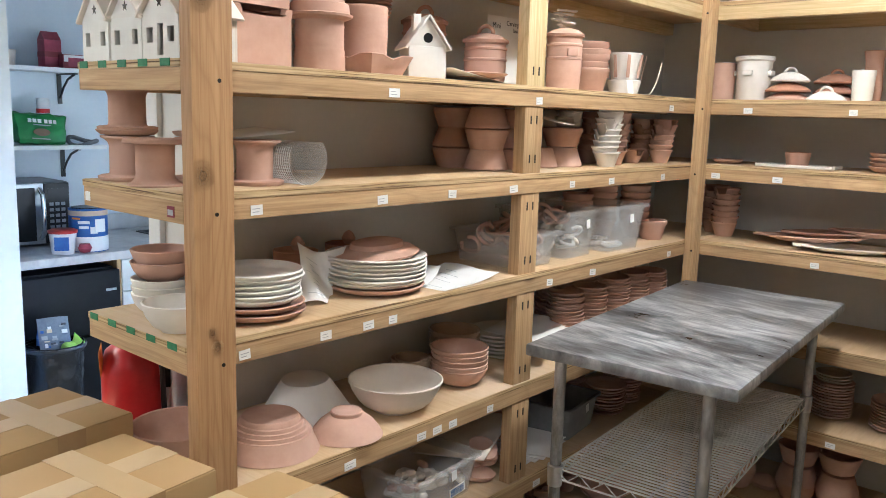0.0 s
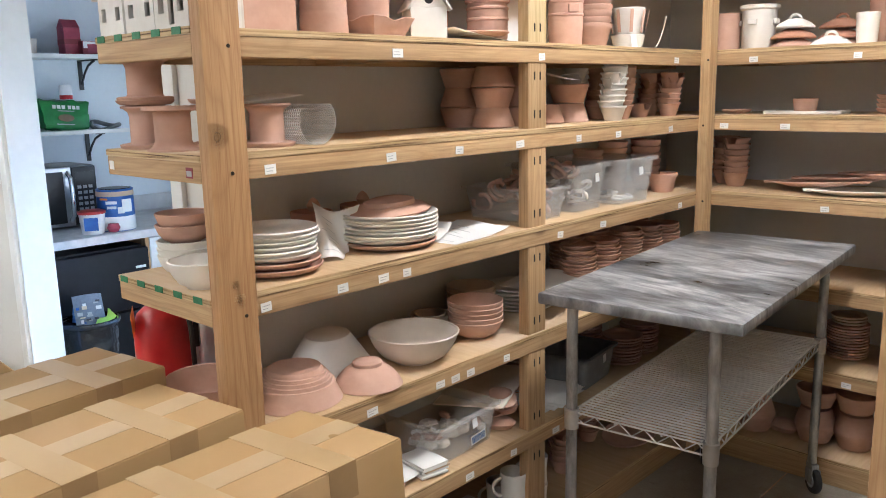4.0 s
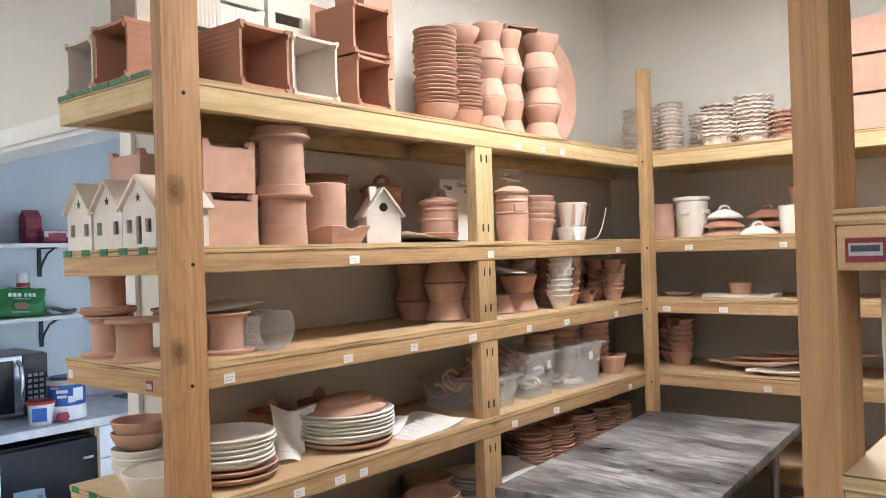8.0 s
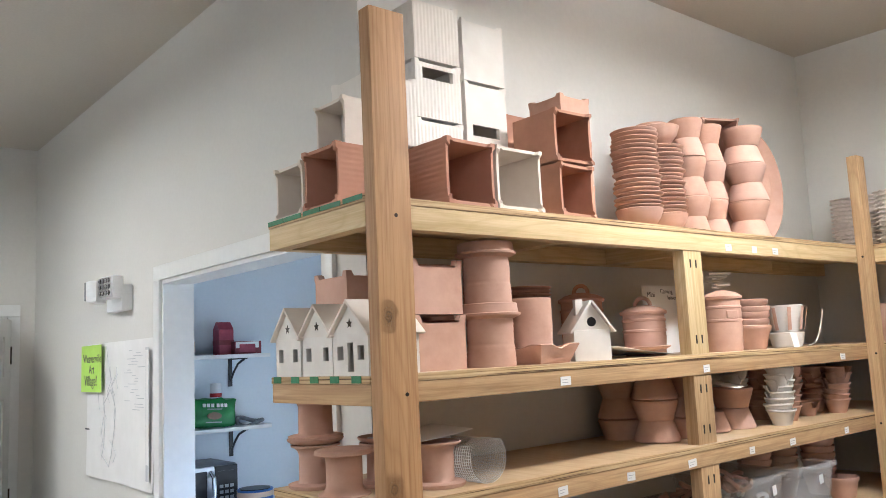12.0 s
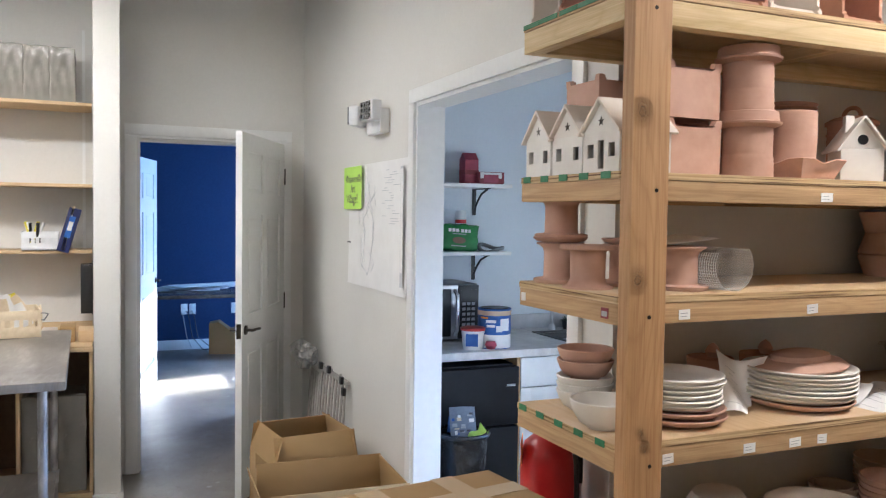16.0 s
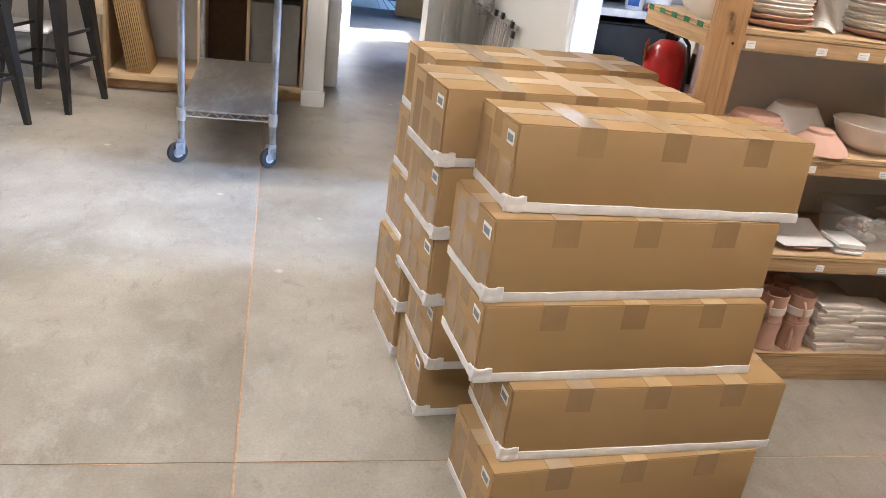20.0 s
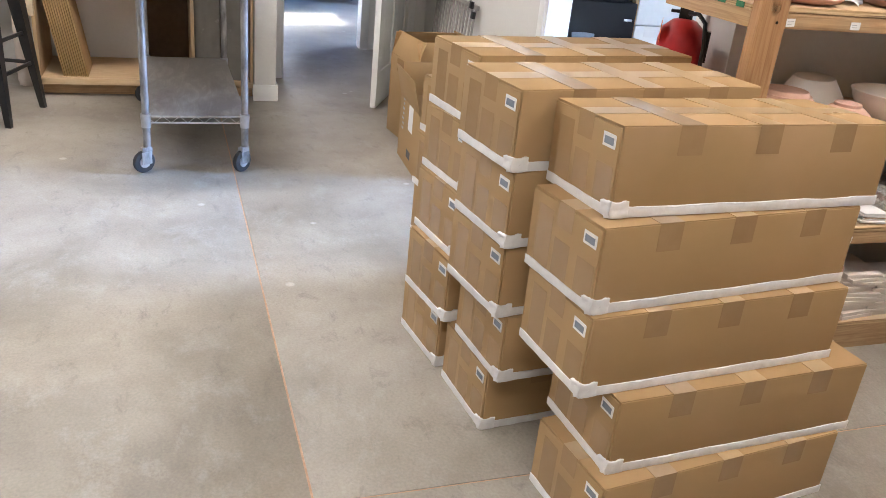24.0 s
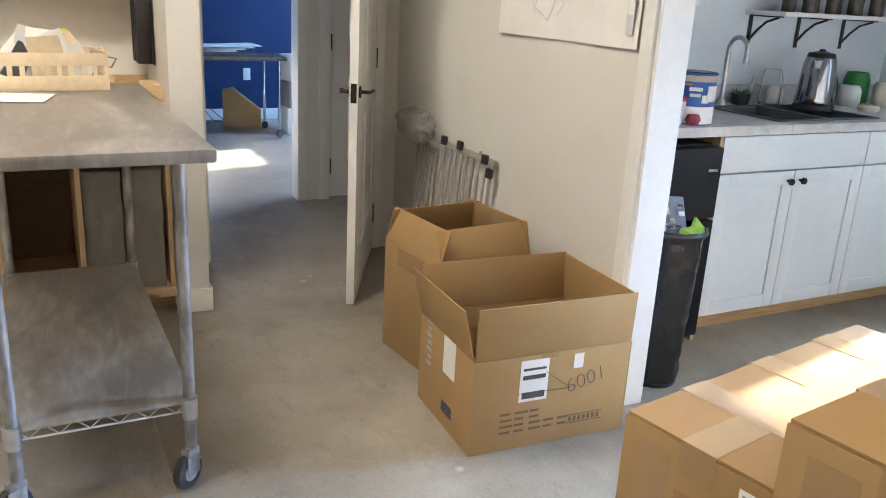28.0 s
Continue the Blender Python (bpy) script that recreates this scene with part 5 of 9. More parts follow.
writing("knives", pose(0.125, 0.170, 0.007), 0.019, note)
for k in range(6):
    put("shard_strip", mesh_of("shard", B(-0.035, 0.035, -0.008, 0.008, 0, 0.006, 0.002), WHITE) if k == 0 else bpy.data.meshes["shard"], -1.36 + random.uniform(-0.02, 0.02), 2.60, Z4 + 0.20 + 0.009 * k, "white clay handle blank lying on a canister", "clay strip", "clay strips on a canister", random.uniform(60, 120))
mid_pot = pot_mesh("pail_form", [(0.042, 0), (0.045, 0.004), (0.058, 0.06), (0.063, 0.066), (0.064, 0.078)], 0.005, TERRA)
for k in range(5):
    put("flowerpot", mid_pot, -1.36 + random.uniform(-0.004, 0.004), 2.775, Z4 + 0.021 * k, "pink clay pot nested in a leaning stack", "flowerpot", "nested pots on the fifth shelf", None, (random.uniform(-2, 2), random.uniform(-2, 2)))
stripe_pot = pot_mesh("striped_cup_form", tapered(0.045, 0.062, 0.095), 0.005, WHITE)
put("bowl", pot_mesh("white_cup_form", tapered(0.05, 0.062, 0.05), 0.005, WHITE), -1.37, 3.03, Z4, "white clay bowl under a streaked pot", "bowl")
st_ob = thing("streaked_pot", pose(-1.37, 3.03, Z4 + 0.05), "white clay pot with pink vertical streaks, stacked in a bowl", "flowerpot")
part("pot", stripe_pot, WHITE, st_ob)
for k in range(9):
    a = 40 * k
    part("streak", B(-0.006, 0.006, -0.0005, 0.0008, 0.01, 0.09, 0, pose(0, 0, 0, 0, 0, a) @ pose(0, -0.0585, 0, 11, 0, 0)), TERRA, st_ob, "pink clay streak")
put("tag_card", mesh_of("price_card", B(-0.012, 0.012, 0, 0.001, 0, 0.05), PAPER), -1.30, 2.96, Z4, "small white card leaning on a bowl", "card", "", 70, (-14, 0))
curl = bmesh.new()
tube(curl, [(0.0, 0.0 + 0.16 * k / 14, 0.003 + 0.13 * (k / 14) ** 3) for k in range(15)], 0.003, 6)
single("clay_curl", curl, CREAM, pose(-1.36, 3.16, Z4, 0, 0, 4), "thin curled strip of pale clay", "clay strip")
flat_paper = sheet(bmesh.new(), 0.20, 0.31, 6, 10, lambda u, v: 0.03 * (1 - v) ** 1.5 * (0.6 + 0.4 * u) + 0.003)
single("paper_sheet", flat_paper, PAPER, pose(-1.50, 1.985, Z4 + 0.002, 0, 0, 3), "white paper sheet lying under a plate", "paper")
put("plate", pot_mesh("thin_plate_form", plate_line(0.06, 0.095, 0.012), 0.005, TERRA), -1.365, 2.165, Z4 + 0.016, "pink clay plate lying on paper", "plate")

# long bay, fourth deck
Z3 = S[4]
spool = pot_mesh("spool_form", [(0.060, 0), (0.063, 0.003), (0.064, 0.009), (0.058, 0.011), (0.042, 0.012), (0.0395, 0.016), (0.039, 0.074), (0.042, 0.083), (0.050, 0.090), (0.056, 0.092), (0.057, 0.0955)], 0.004, TERRA)
spool_saucer = pot_mesh("spool_saucer_form", plate_line(0.040, 0.066, 0.014), 0.004, TERRA)
for x, y, z, f in ((-1.585, 1.235, Z3, False), (-1.583, 1.235, Z3 + 0.107, False), (-1.43, 1.212, Z3, True), (-1.355, 1.405, Z3, False), (-1.47, 1.345, Z3, False)):
    put("spool_stand", spool, x, y, z, "pink clay spool-shaped stand with wide flanges", "pottery stand", "spool stands", None, (0, 0), f)
put("saucer", spool_saucer, -1.585, 1.235, Z3 + 0.095, "pink clay saucer between two spool stands", "saucer")
put("saucer", spool_saucer, -1.46, 1.345, Z3 + 0.095, "pink clay saucer on a spool stand", "saucer")
roll = bmesh.new()
sheet(roll, 0.17, 0.30, 3, 18, lambda u, v: 0.0)
for v in roll.verts:
    a = 4.4 * v.co.y / 0.30 - 2.1
    off = v.co.z
    v.co = Vector((v.co.x, (0.055 + off) * math.sin(a) + 0.05, 0.055 - (0.055 + off) * math.cos(a)))
roll_ob = single("mesh_roll", roll, NETTING, pose(-1.45, 1.44, Z3, 0, 0, 2), "curled sheet of grey plastic mesh beside spool stands", "mesh sheet")
strands = bmesh.new()
for k in range(25):
    x = 0.001 + 0.168 * k / 24
    tube(strands, [(x, 0.0556 * math.sin(a) + 0.05, 0.055 - 0.0556 * math.cos(a)) for a in [4.4 * q / 18 - 2.1 for q in range(19)]], 0.0006, 4)
for k in range(37):
    a = 4.4 * k / 36 - 2.1
    tube(strands, [(0.0, 0.0558 * math.sin(a) + 0.05, 0.055 - 0.0558 * math.cos(a)), (0.17, 0.0558 * math.sin(a) + 0.05, 0.055 - 0.0558 * math.cos(a))], 0.0006, 4)
part("strands", strands, PLAN_INK, roll_ob, "grey plastic strands")
single("paper_sheet", sheet(bmesh.new(), 0.14, 0.20, 5, 6, lambda u, v: 0.012 * v * v - 0.006 * u), PAPER, pose(-1.47, 1.30, Z3 + 0.109, 0, 0, 4), "white paper sheet lying on spool stands", "paper")
big_cone = pot_mesh("big_flowerpot_form", tapered(0.046, 0.063, 0.075), 0.006, TERRA)
for x, y, n, s0 in ((-1.55, 2.30, 3, 1), (-1.41, 2.29, 3, 0), (-1.39, 2.43, 3, 1), (-1.53, 2.44, 3, 0), (-1.55, 2.60, 2, 1), (-1.42, 2.575, 1, 0)):
    for k in range(n):
        put("flowerpot", cone_wide, x, y, Z3 + 0.0615 * k, "pink clay flowerpot stacked rim to rim", "flowerpot", "flowerpots on the fourth shelf", None, (0, 0), k % 2 == s0, 0.96)
for k in range(2):
    put("flowerpot", cone_wide, -1.42, 2.72, Z3 + 0.0665 * k, "pink clay bowl stacked rim to rim with another", "bowl", "paired bowls on the fourth shelf", None, (0, 0), k % 2 == 0)
single("paper_sheet", sheet(bmesh.new(), 0.16, 0.11, 5, 4, lambda u, v: 0.02 * u * u), PAPER, pose(-1.40, 2.44, Z3 + 0.185, 0, 22, 20), "white paper slip hanging over stacked pots", "paper")


def handled_cup_mesh(key, mat):
    """A small tapered pail with a square notch cut in its front and a bar across the notch's foot."""
    if key not in MESHES:
        bm = bmesh.new()
        seg, h, t = 40, 0.052, 0.0042
        prof = [(0.029, 0.0), (0.0305, 0.003), (0.044, h - 0.008), (0.048, h - 0.005), (0.0485, h)]
        inner = [(r - t, max(z, t)) for r, z in prof[::-1]]
        rings = []
        for r, z in prof + inner:
            row = []
            for k in range(seg):
                a = 360 * k / seg - 90
                cut = abs((a + 90 + 180) % 360 - 180) < 20
                zz = min(z, 0.030) if cut else z
                rr = r if zz == z else 0.0305 + (r - 0.0305) * 0.62
                row.append(bm.verts.new((rr * math.cos(radians(a)), rr * math.sin(radians(a)), zz)))
            rings.append(row)
        for r0, r1 in zip(rings, rings[1:]):
            for i in range(seg):
                j = (i + 1) % seg
                bm.faces.new((r0[i], r0[j], r1[j], r1[i]))
        bm.faces.new(rings[0][::-1])
        bm.faces.new(rings[-1])
        MESHES[key] = mesh_of(key, bm, mat)
    return MESHES[key]


white_pail, pink_pail = handled_cup_mesh("white_pail_form", WHITE), handled_cup_mesh("pink_pail_form", TERRA)
for me, x, y, n, nm in ((white_pail, -1.325, 2.85, 9, "white"), (white_pail, -1.50, 2.86, 8, "white"), (pink_pail, -1.37, 2.985, 8, "pink"), (pink_pail, -1.48, 3.0, 8, "pink"), (pink_pail, -1.40, 3.185, 1, "pink"), (pink_pail, -1.47, 3.155, 5, "pink"), (pink_pail, -1.52, 3.24, 7, "pink"), (pink_pail, -1.36, 3.335, 7, "pink"), (pink_pail, -1.46, 3.36, 7, "pink")):
    for k in range(n):
        put("small_pail", me, x + 0.002 * k + random.uniform(-0.004, 0.004), y + random.uniform(-0.004, 0.004), Z3 + 0.0195 * k, "small %s clay pail nested in a stack" % nm, "pail", "nested clay pails", 78 if n == 1 else 200 + 40 * k, (random.uniform(-1.5, 1.5), random.uniform(-1.5, 1.5)))

# long bay, third deck
Z2 = S[3]
put("bowl", pot_mesh("deep_white_bowl_form", bowl_line(0.035, 0.075, 0.062), 0.005, WHITE), -1.375, 1.225, Z2, "deep white clay bowl at the shelf end", "bowl")
for k in range(3):
    put("bowl", pot_mesh("white_bowl_form", bowl_line(0.035, 0.068, 0.048), 0.005, WHITE), -1.535, 1.28, Z2 + 0.017 * k, "white clay bowl in a mixed stack", "bowl", "mixed stack of bowls")
for k in range(2):
    put("bowl", pot_mesh("pink_bowl_form", bowl_line(0.035, 0.068, 0.045), 0.005, TERRA), -1.535, 1.28, Z2 + 0.075 + 0.027 * k, "pink clay bowl in a mixed stack", "bowl", "mixed stack of bowls")
dinner = pot_mesh("white_plate_form", plate_line(0.068, 0.110, 0.018), 0.0075, WHITE)
dinner_pink = pot_mesh("pink_plate_form", plate_line(0.068, 0.114, 0.02), 0.006, TERRA)
stack("plate", dinner_pink, -1.375, 1.415, Z2, 2, 0.016, "pink clay plate at the bottom of a stack", "plate", "plates on the third shelf", 0.004)
stack("plate", dinner, -1.375, 1.415, Z2 + 0.033, 6, 0.0115, "white clay plate in a stack", "plate", "plates on the third shelf", 0.004)
wide = pot_mesh("wide_white_plate_form", plate_line(0.09, 0.137, 0.018), 0.0075, WHITE)
put("plate", pot_mesh("wide_pink_plate_form", plate_line(0.088, 0.132, 0.02), 0.006, TERRA), -1.395, 1.815, Z2, "wide pink clay plate at the bottom of a stack", "plate", "wide plates on the third shelf")
stack("plate", wide, -1.395, 1.815, Z2 + 0.016, 7, 0.0106, "wide white clay plate in a stack", "plate", "wide plates on the third shelf", 0.004)
lid = bmesh.new()
lathe(lid, [(0, 0), (0.12, 0), (0.125, 0.006), (0.105, 0.018), (0.078, 0.022), (0.074, 0.034), (0.05, 0.040), (0, 0.041)], 40)
bmesh.ops.scale(lid, vec=(0.80, 1.08, 1.0), verts=lid.verts)
single("casserole_cover", lid, TERRA, pose(-1.395, 1.82, Z2 + 0.094, 2, 0, 6), "pink oval clay lid lying on a plate stack", "lid")
for k, y in enumerate((1.68, 1.86)):
    put("round_knob", pot_mesh("knob_form", [(0.012, 0), (0.02, 0.015), (0.012, 0.03), (0.004, 0.036)], 0.003, TERRA), -1.55, y, Z2 + 0.10, "small dark clay knob", "knob", "clay knobs")
    put("crock", pot_mesh("dark_low_crock_form", tapered(0.05, 0.06, 0.098), 0.006, TERRA_RED), -1.56, y, Z2, "dark clay pot behind the plates", "flowerpot", "dark pots behind plates")


def pen_lines(paper, w, d, shape, rows, seed):
    """Rows of dark pen strokes that follow a paper's curve."""
    r = random.Random(seed)
    for k in range(rows):
        u0, du = r.uniform(0.08, 0.4), r.uniform(0.15, 0.45)
        v0, dv = 0.12 + 0.76 * k / rows, 0.009
        bm = sheet(bmesh.new(), w * du, d * dv, 7, 2, lambda u, v: shape(u0 + u * du, v0 + v * dv) + 0.0008, 0.0003)
        bmesh.ops.translate(bm, vec=(w * u0, d * v0, 0), verts=bm.verts)
        part("pen_line", bm, GREY_INK, paper)


def standing_curl(u, v):
    return 0.034 * math.sin(4.2 * u + 2.2 * v) + 0.10 * max(0.0, v - 0.45) ** 1.6 * (0.2 + u) + 0.004 * math.sin(9 * u + 4 * v)


def lifted_corner(u, v):
    return 0.003 + 0.05 * max(0, v - 0.55) ** 1.5 + 0.004 * math.sin(6 * u)


ob = single("paper_sheet", sheet(bmesh.new(), 0.13, 0.15, 12, 12, standing_curl), PAPER, pose(-1.385, 1.545, Z2 + 0.004, 58, 0, 86) @ pose(0, 0, 0, 0, 0, -14), "curling handwritten paper sheet standing by plates", "paper")
pen_lines(ob, 0.13, 0.15, standing_curl, 8, 1)
ob = single("paper_sheet", sheet(bmesh.new(), 0.20, 0.26, 8, 8, lifted_corner), PAPER, pose(-1.45, 1.92, Z2 + 0.001, 0, 0, 4), "white paper sheet with a lifted corner", "paper")
pen_lines(ob, 0.20, 0.26, lifted_corner, 6, 2)
single("paper_sheet", sheet(bmesh.new(), 0.15, 0.12, 6, 6, lambda u, v: 0.004 + 0.03 * v * v), PAPER, pose(-1.45, 1.87, Z2 + 0.006, 0, 0, 24), "small white paper under the plates", "paper")


def clay_loop_mesh(key, mat, r=0.028, t=0.0065):
    """A pulled mug handle: an open loop of clay whose ends stand apart."""
    if key not in MESHES:
        bm = bmesh.new()
        tube(bm, [(r * math.cos(a), r * 1.35 * math.sin(a), 0.004 * math.sin(2 * a)) for a in [0.4 + 5.4 * k / 18 for k in range(19)]], t, 8)
        MESHES[key] = mesh_of(key, bm, mat)
    return MESHES[key]


loop_pink, loop_white = clay_loop_mesh("pink_loop_form", TERRA), clay_loop_mesh("white_loop_form", WHITE)


def tub(m, l, w, h, label, lip=0.008, mat=TUB):
    """A tapered storage tub, open, along local y."""
    ob = thing("storage_tub", m, label, "storage tub", "milky storage tubs")
    bm = bmesh.new()
    k, t = 0.86, 0.003
    def ring(a, b, z):
        q = 0.018
        out = []
        for cx, cy, a0 in ((a - q, b - q, 0), (-a + q, b - q, 90), (-a + q, -b + q, 180), (a - q, -b + q, 270)):
            out += [bm.verts.new((cx + q * math.cos(radians(a0 + s)), cy + q * math.sin(radians(a0 + s)), z)) for s in (0, 30, 60, 90)]
        return out
    a, b = w / 2, l / 2
    rings = [ring(a * k, b * k, 0), ring(a * 0.98, b * 0.98, h * 0.93), ring(a + lip, b + lip, h * 0.93), ring(a + lip, b + lip, h), ring(a * 0.98 - t, b * 0.98 - t, h), ring(a * k - t, b * k - t, t)]
    for p, q in zip(rings, rings[1:]):
        n = len(p)
        for i in range(n):
            bm.faces.new((p[i], p[(i + 1) % n], q[(i + 1) % n], q[i])).smooth = False
    bm.faces.new(rings[0][::-1])
    bm.faces.new(rings[-1])
    part("tub_body", bm, mat, ob)
    part("label", B(-0.012, 0.012, 0, 0.0008, 0.0, 0.03, 0, pose(a + 0.001, 0.02, h * 0.62, 0, -6, 90)), PAPER, ob, "white paper label")
    return ob


tub(pose(-1.43, 2.43, Z2, 0, 0, 88), 0.28, 0.22, 0.105, "low milky plastic tub of clay handle loops")
tub(pose(-1.44, 2.685, Z2, 0, 0, 2), 0.20, 0.30, 0.16, "milky plastic tub of pale clay loops")
tub(pose(-1.42, 2.955, Z2, 0, 0, -4), 0.24, 0.31, 0.165, "milky plastic tub, nearly empty")
for k in range(16):
    put("clay_loop", loop_pink, -1.43 + random.uniform(-0.08, 0.08), 2.43 + random.uniform(-0.11, 0.12), Z2 + 0.02 + 0.10 * (k / 16) + random.uniform(0, 0.02), "clay handle loop in a tub", "clay handle", "clay handle loops", None, (random.uniform(-50, 50), random.uniform(-50, 50)))
for k in range(11):
    put("clay_loop", loop_white, -1.44 + random.uniform(-0.1, 0.1), 2.685 + random.uniform(-0.06, 0.06), Z2 + 0.018 + 0.08 * k / 11, "white clay handle loop in a tub", "clay handle", "clay handle loops", None, (random.uniform(-50, 50), random.uniform(-50, 50)))
for k in range(8):
    put("clay_loop", loop_pink, -1.40 + random.uniform(-0.08, 0.08), 2.66 + random.uniform(-0.05, 0.05), Z2 + 0.125 + random.uniform(0, 0.03), "pink clay handle loop on top of a tub", "clay handle", "clay handle loops", None, (random.uniform(-50, 50), random.uniform(-50, 50)))
for k in range(6):
    put("clay_loop", loop_white, -1.40 + random.uniform(-0.08, 0.08), 2.955 + random.uniform(-0.07, 0.07), Z2 + 0.016, "white clay handle loop in a tub", "clay handle", "clay handle loops", None, (random.uniform(-20, 20), random.uniform(-20, 20)))
for x, y, n in ((-1.355, 3.30, 1), (-1.45, 3.33, 6), (-1.53, 3.2, 6), (-1.55, 3.05, 5)):
    for k in range(n):
        put("flowerpot", mid_pot, x, y, Z2 + 0.026 * k, "pink clay pot nested in a stack", "flowerpot", "nested pots on the third shelf", None, (random.uniform(-2, 2), 0), False, 0.95)

# long bay, second deck
Z1 = S[2]
put("bowl", pot_mesh("ridged_bowl_form", [(0.066, 0), (0.069, 0.003), (0.072, 0.012), (0.078, 0.0125), (0.079, 0.021), (0.085, 0.0215), (0.086, 0.030), (0.092, 0.0305), (0.093, 0.039), (0.099, 0.0395), (0.104, 0.055), (0.112, 0.072), (0.118, 0.085)], 0.006, TERRA), -1.385, 1.465, Z1, "ridged pink clay bowl upside down", "bowl", "large bowls on the second shelf", None, (0, 0), True)
put("bowl", pot_mesh("wide_white_bowl_form", [(0.062, 0), (0.065, 0.004), (0.098, 0.055), (0.122, 0.094), (0.126, 0.10)], 0.006, WHITE), -1.50, 1.665, Z1, "wide white clay bowl upside down", "bowl", "large bowls on the second shelf", None, (0, 4), True)
put("bowl", pot_mesh("small_pink_bowl_form", [(0.038, 0), (0.040, 0.002), (0.040, 0.010), (0.047, 0.012), (0.068, 0.028), (0.082, 0.045), (0.092, 0.062)], 0.006, TERRA), -1.325, 1.655, Z1, "small pink clay bowl upside down", "bowl", "large bowls on the second shelf", None, (0, 0), True)
put("bowl", pot_mesh("cream_bowl_form", wheel_lines(bowl_line(0.06, 0.128, 0.086, 0.004), 2, 0.0008), 0.006, CREAM), -1.37, 1.875, Z1, "wide cream clay bowl standing upright", "bowl", "large bowls on the second shelf")
put("bowl", pot_mesh("buff_bowl_form", bowl_line(0.04, 0.066, 0.05), 0.005, BUFF), -1.55, 2.13, Z1, "small sandy clay bowl at the back", "bowl", "sandy bowls")
put("bowl", MESHES["buff_bowl_form"], -1.55, 2.13, Z1 + 0.012, "small sandy clay bowl nested in another", "bowl", "sandy bowls", None, (0, 0), False, 0.8)
for k in range(4):
    put("bowl", pot_mesh("buff_wide_form", bowl_line(0.045, 0.085, 0.055), 0.005, BUFF), -1.545, 2.33, Z1 + 0.018 * k, "sandy clay bowl in a nested stack", "bowl", "sandy bowls")
for k in range(5):
    put("bowl", pot_mesh("red_bowl_form", bowl_line(0.042, 0.088, 0.055), 0.005, TERRA), -1.385, 2.165, Z1 + 0.0155 * k, "pink clay bowl in a nested stack of five", "bowl", "nested pink bowls")
put("bowl", pot_mesh("tan_big_bowl_form", bowl_line(0.05, 0.11, 0.08), 0.006, TERRA), -1.50, 1.29, Z1, "pink clay bowl at the shelf end", "bowl")
for k in range(6):
    put("platter", pot_mesh("buff_platter_form", plate_line(0.08, 0.12, 0.016), 0.006, WHITE), -1.49, 2.53, Z1 + 0.013 * k, "white clay platter in a low stack", "platter", "white platters")
single("paper_sheet", sheet(bmesh.new(), 0.22, 0.26, 8, 8, lambda u, v: 0.004 + 0.02 * math.sin(3 * u) * v), PAPER, pose(-1.48, 2.40, Z1 + 0.098, 0, 3, 14), "crumpled white paper on clay platters", "paper")
saucer_s = pot_mesh("leaf_saucer_form", bowl_line(0.034, 0.066, 0.022), 0.0045, TERRA)
for x, y, n in ((-1.37, 2.72, 13), (-1.47, 2.79, 14), (-1.36, 2.86, 13), (-1.46, 2.95, 14), (-1.36, 3.03, 14), (-1.48, 3.1, 14), (-1.36, 3.18, 14), (-1.47, 3.27, 14), (-1.36, 3.33, 13)):
    stack("saucer", saucer_s, x, y, Z1, n + 3, 0.0125, "pink clay saucer bowl in a tall stack", "saucer", "saucers on the second shelf", 0.004, 1.2)

# long bay, first deck
Z0 = S[1]
tub(pose(-1.41, 2.02, Z0, 0, 0, 4), 0.30, 0.24, 0.12, "milky plastic tub of small clay scraps")
lumps = [mesh_of("clay_scrap", lathe(bmesh.new(), [(0, 0), (0.014, 0.004), (0.018, 0.014), (0.012, 0.022), (0, 0.024)], 10, None, 0.14), mt) for mt in (CREAM, TERRA)]
for k in range(46):
    put("clay_scrap", lumps[k % 4 == 0], -1.41 + random.uniform(-0.075, 0.075), 2.02 + random.uniform(-0.11, 0.11), Z0 + 0.006 + 0.05 * k / 46, "small clay scrap in a tub", "clay scrap", "clay scraps", None, (random.uniform(-40, 40), 0))
part("blue_label", B(-0.03, 0.03, 0, 0.001, 0, 0.022), BLUE_PRINT, single("tub_sticker", B(-0.034, 0.034, 0, 0.0006, -0.002, 0.026), PAPER, pose(-1.288, 2.06, Z0 + 0.03, 0, -6, 91), "white and blue sticker on a plastic tub", "sticker"))
for k in range(6):
    single("booklet", B(-0.045, 0.045, -0.06, 0.06, 0, 0.006, 0.001), (PAPER, BUFF, GREEN_BAG)[0 if k % 3 else 1], pose(-1.325 + random.uniform(-0.01, 0.01), 1.85 + random.uniform(-0.01, 0.01), Z0 + 0.0065 * k, 0, 0, 86 + random.uniform(-8, 8)), "thin printed booklet in a loose pile", "booklet", "booklets in a pile")
single("folded_paper", sheet(bmesh.new(), 0.16, 0.2, 6, 6, lambda u, v: 0.002 + 0.06 * max(0, 0.55 - u)), PAPER, pose(-1.43, 1.60, Z0 + 0.02, 0, 0, 4), "white paper leaning on a clay plate", "paper")
put("plate", pot_mesh("front_plate_form", plate_line(0.05, 0.08, 0.015), 0.006, TERRA), -1.35, 1.70, Z0, "pink clay plate under paper", "plate")
for k in range(5):
    put("clay_lump", mesh_of("clay_lump", lathe(bmesh.new(), [(0, 0), (0.04, 0.006), (0.05, 0.024), (0.03, 0.038), (0, 0.042)], 14, None, 0.09), TERRA) if k == 0 else bpy.data.meshes["clay_lump"], -1.35 - 0.03 * (k % 2), 2.23 + 0.02 * (k % 3), Z0 + 0.028 * k * 0.7, "pink rolled clay piece in a heap", "clay piece", "clay pieces in a heap", None, (random.uniform(-15, 15), random.uniform(-15, 15)))
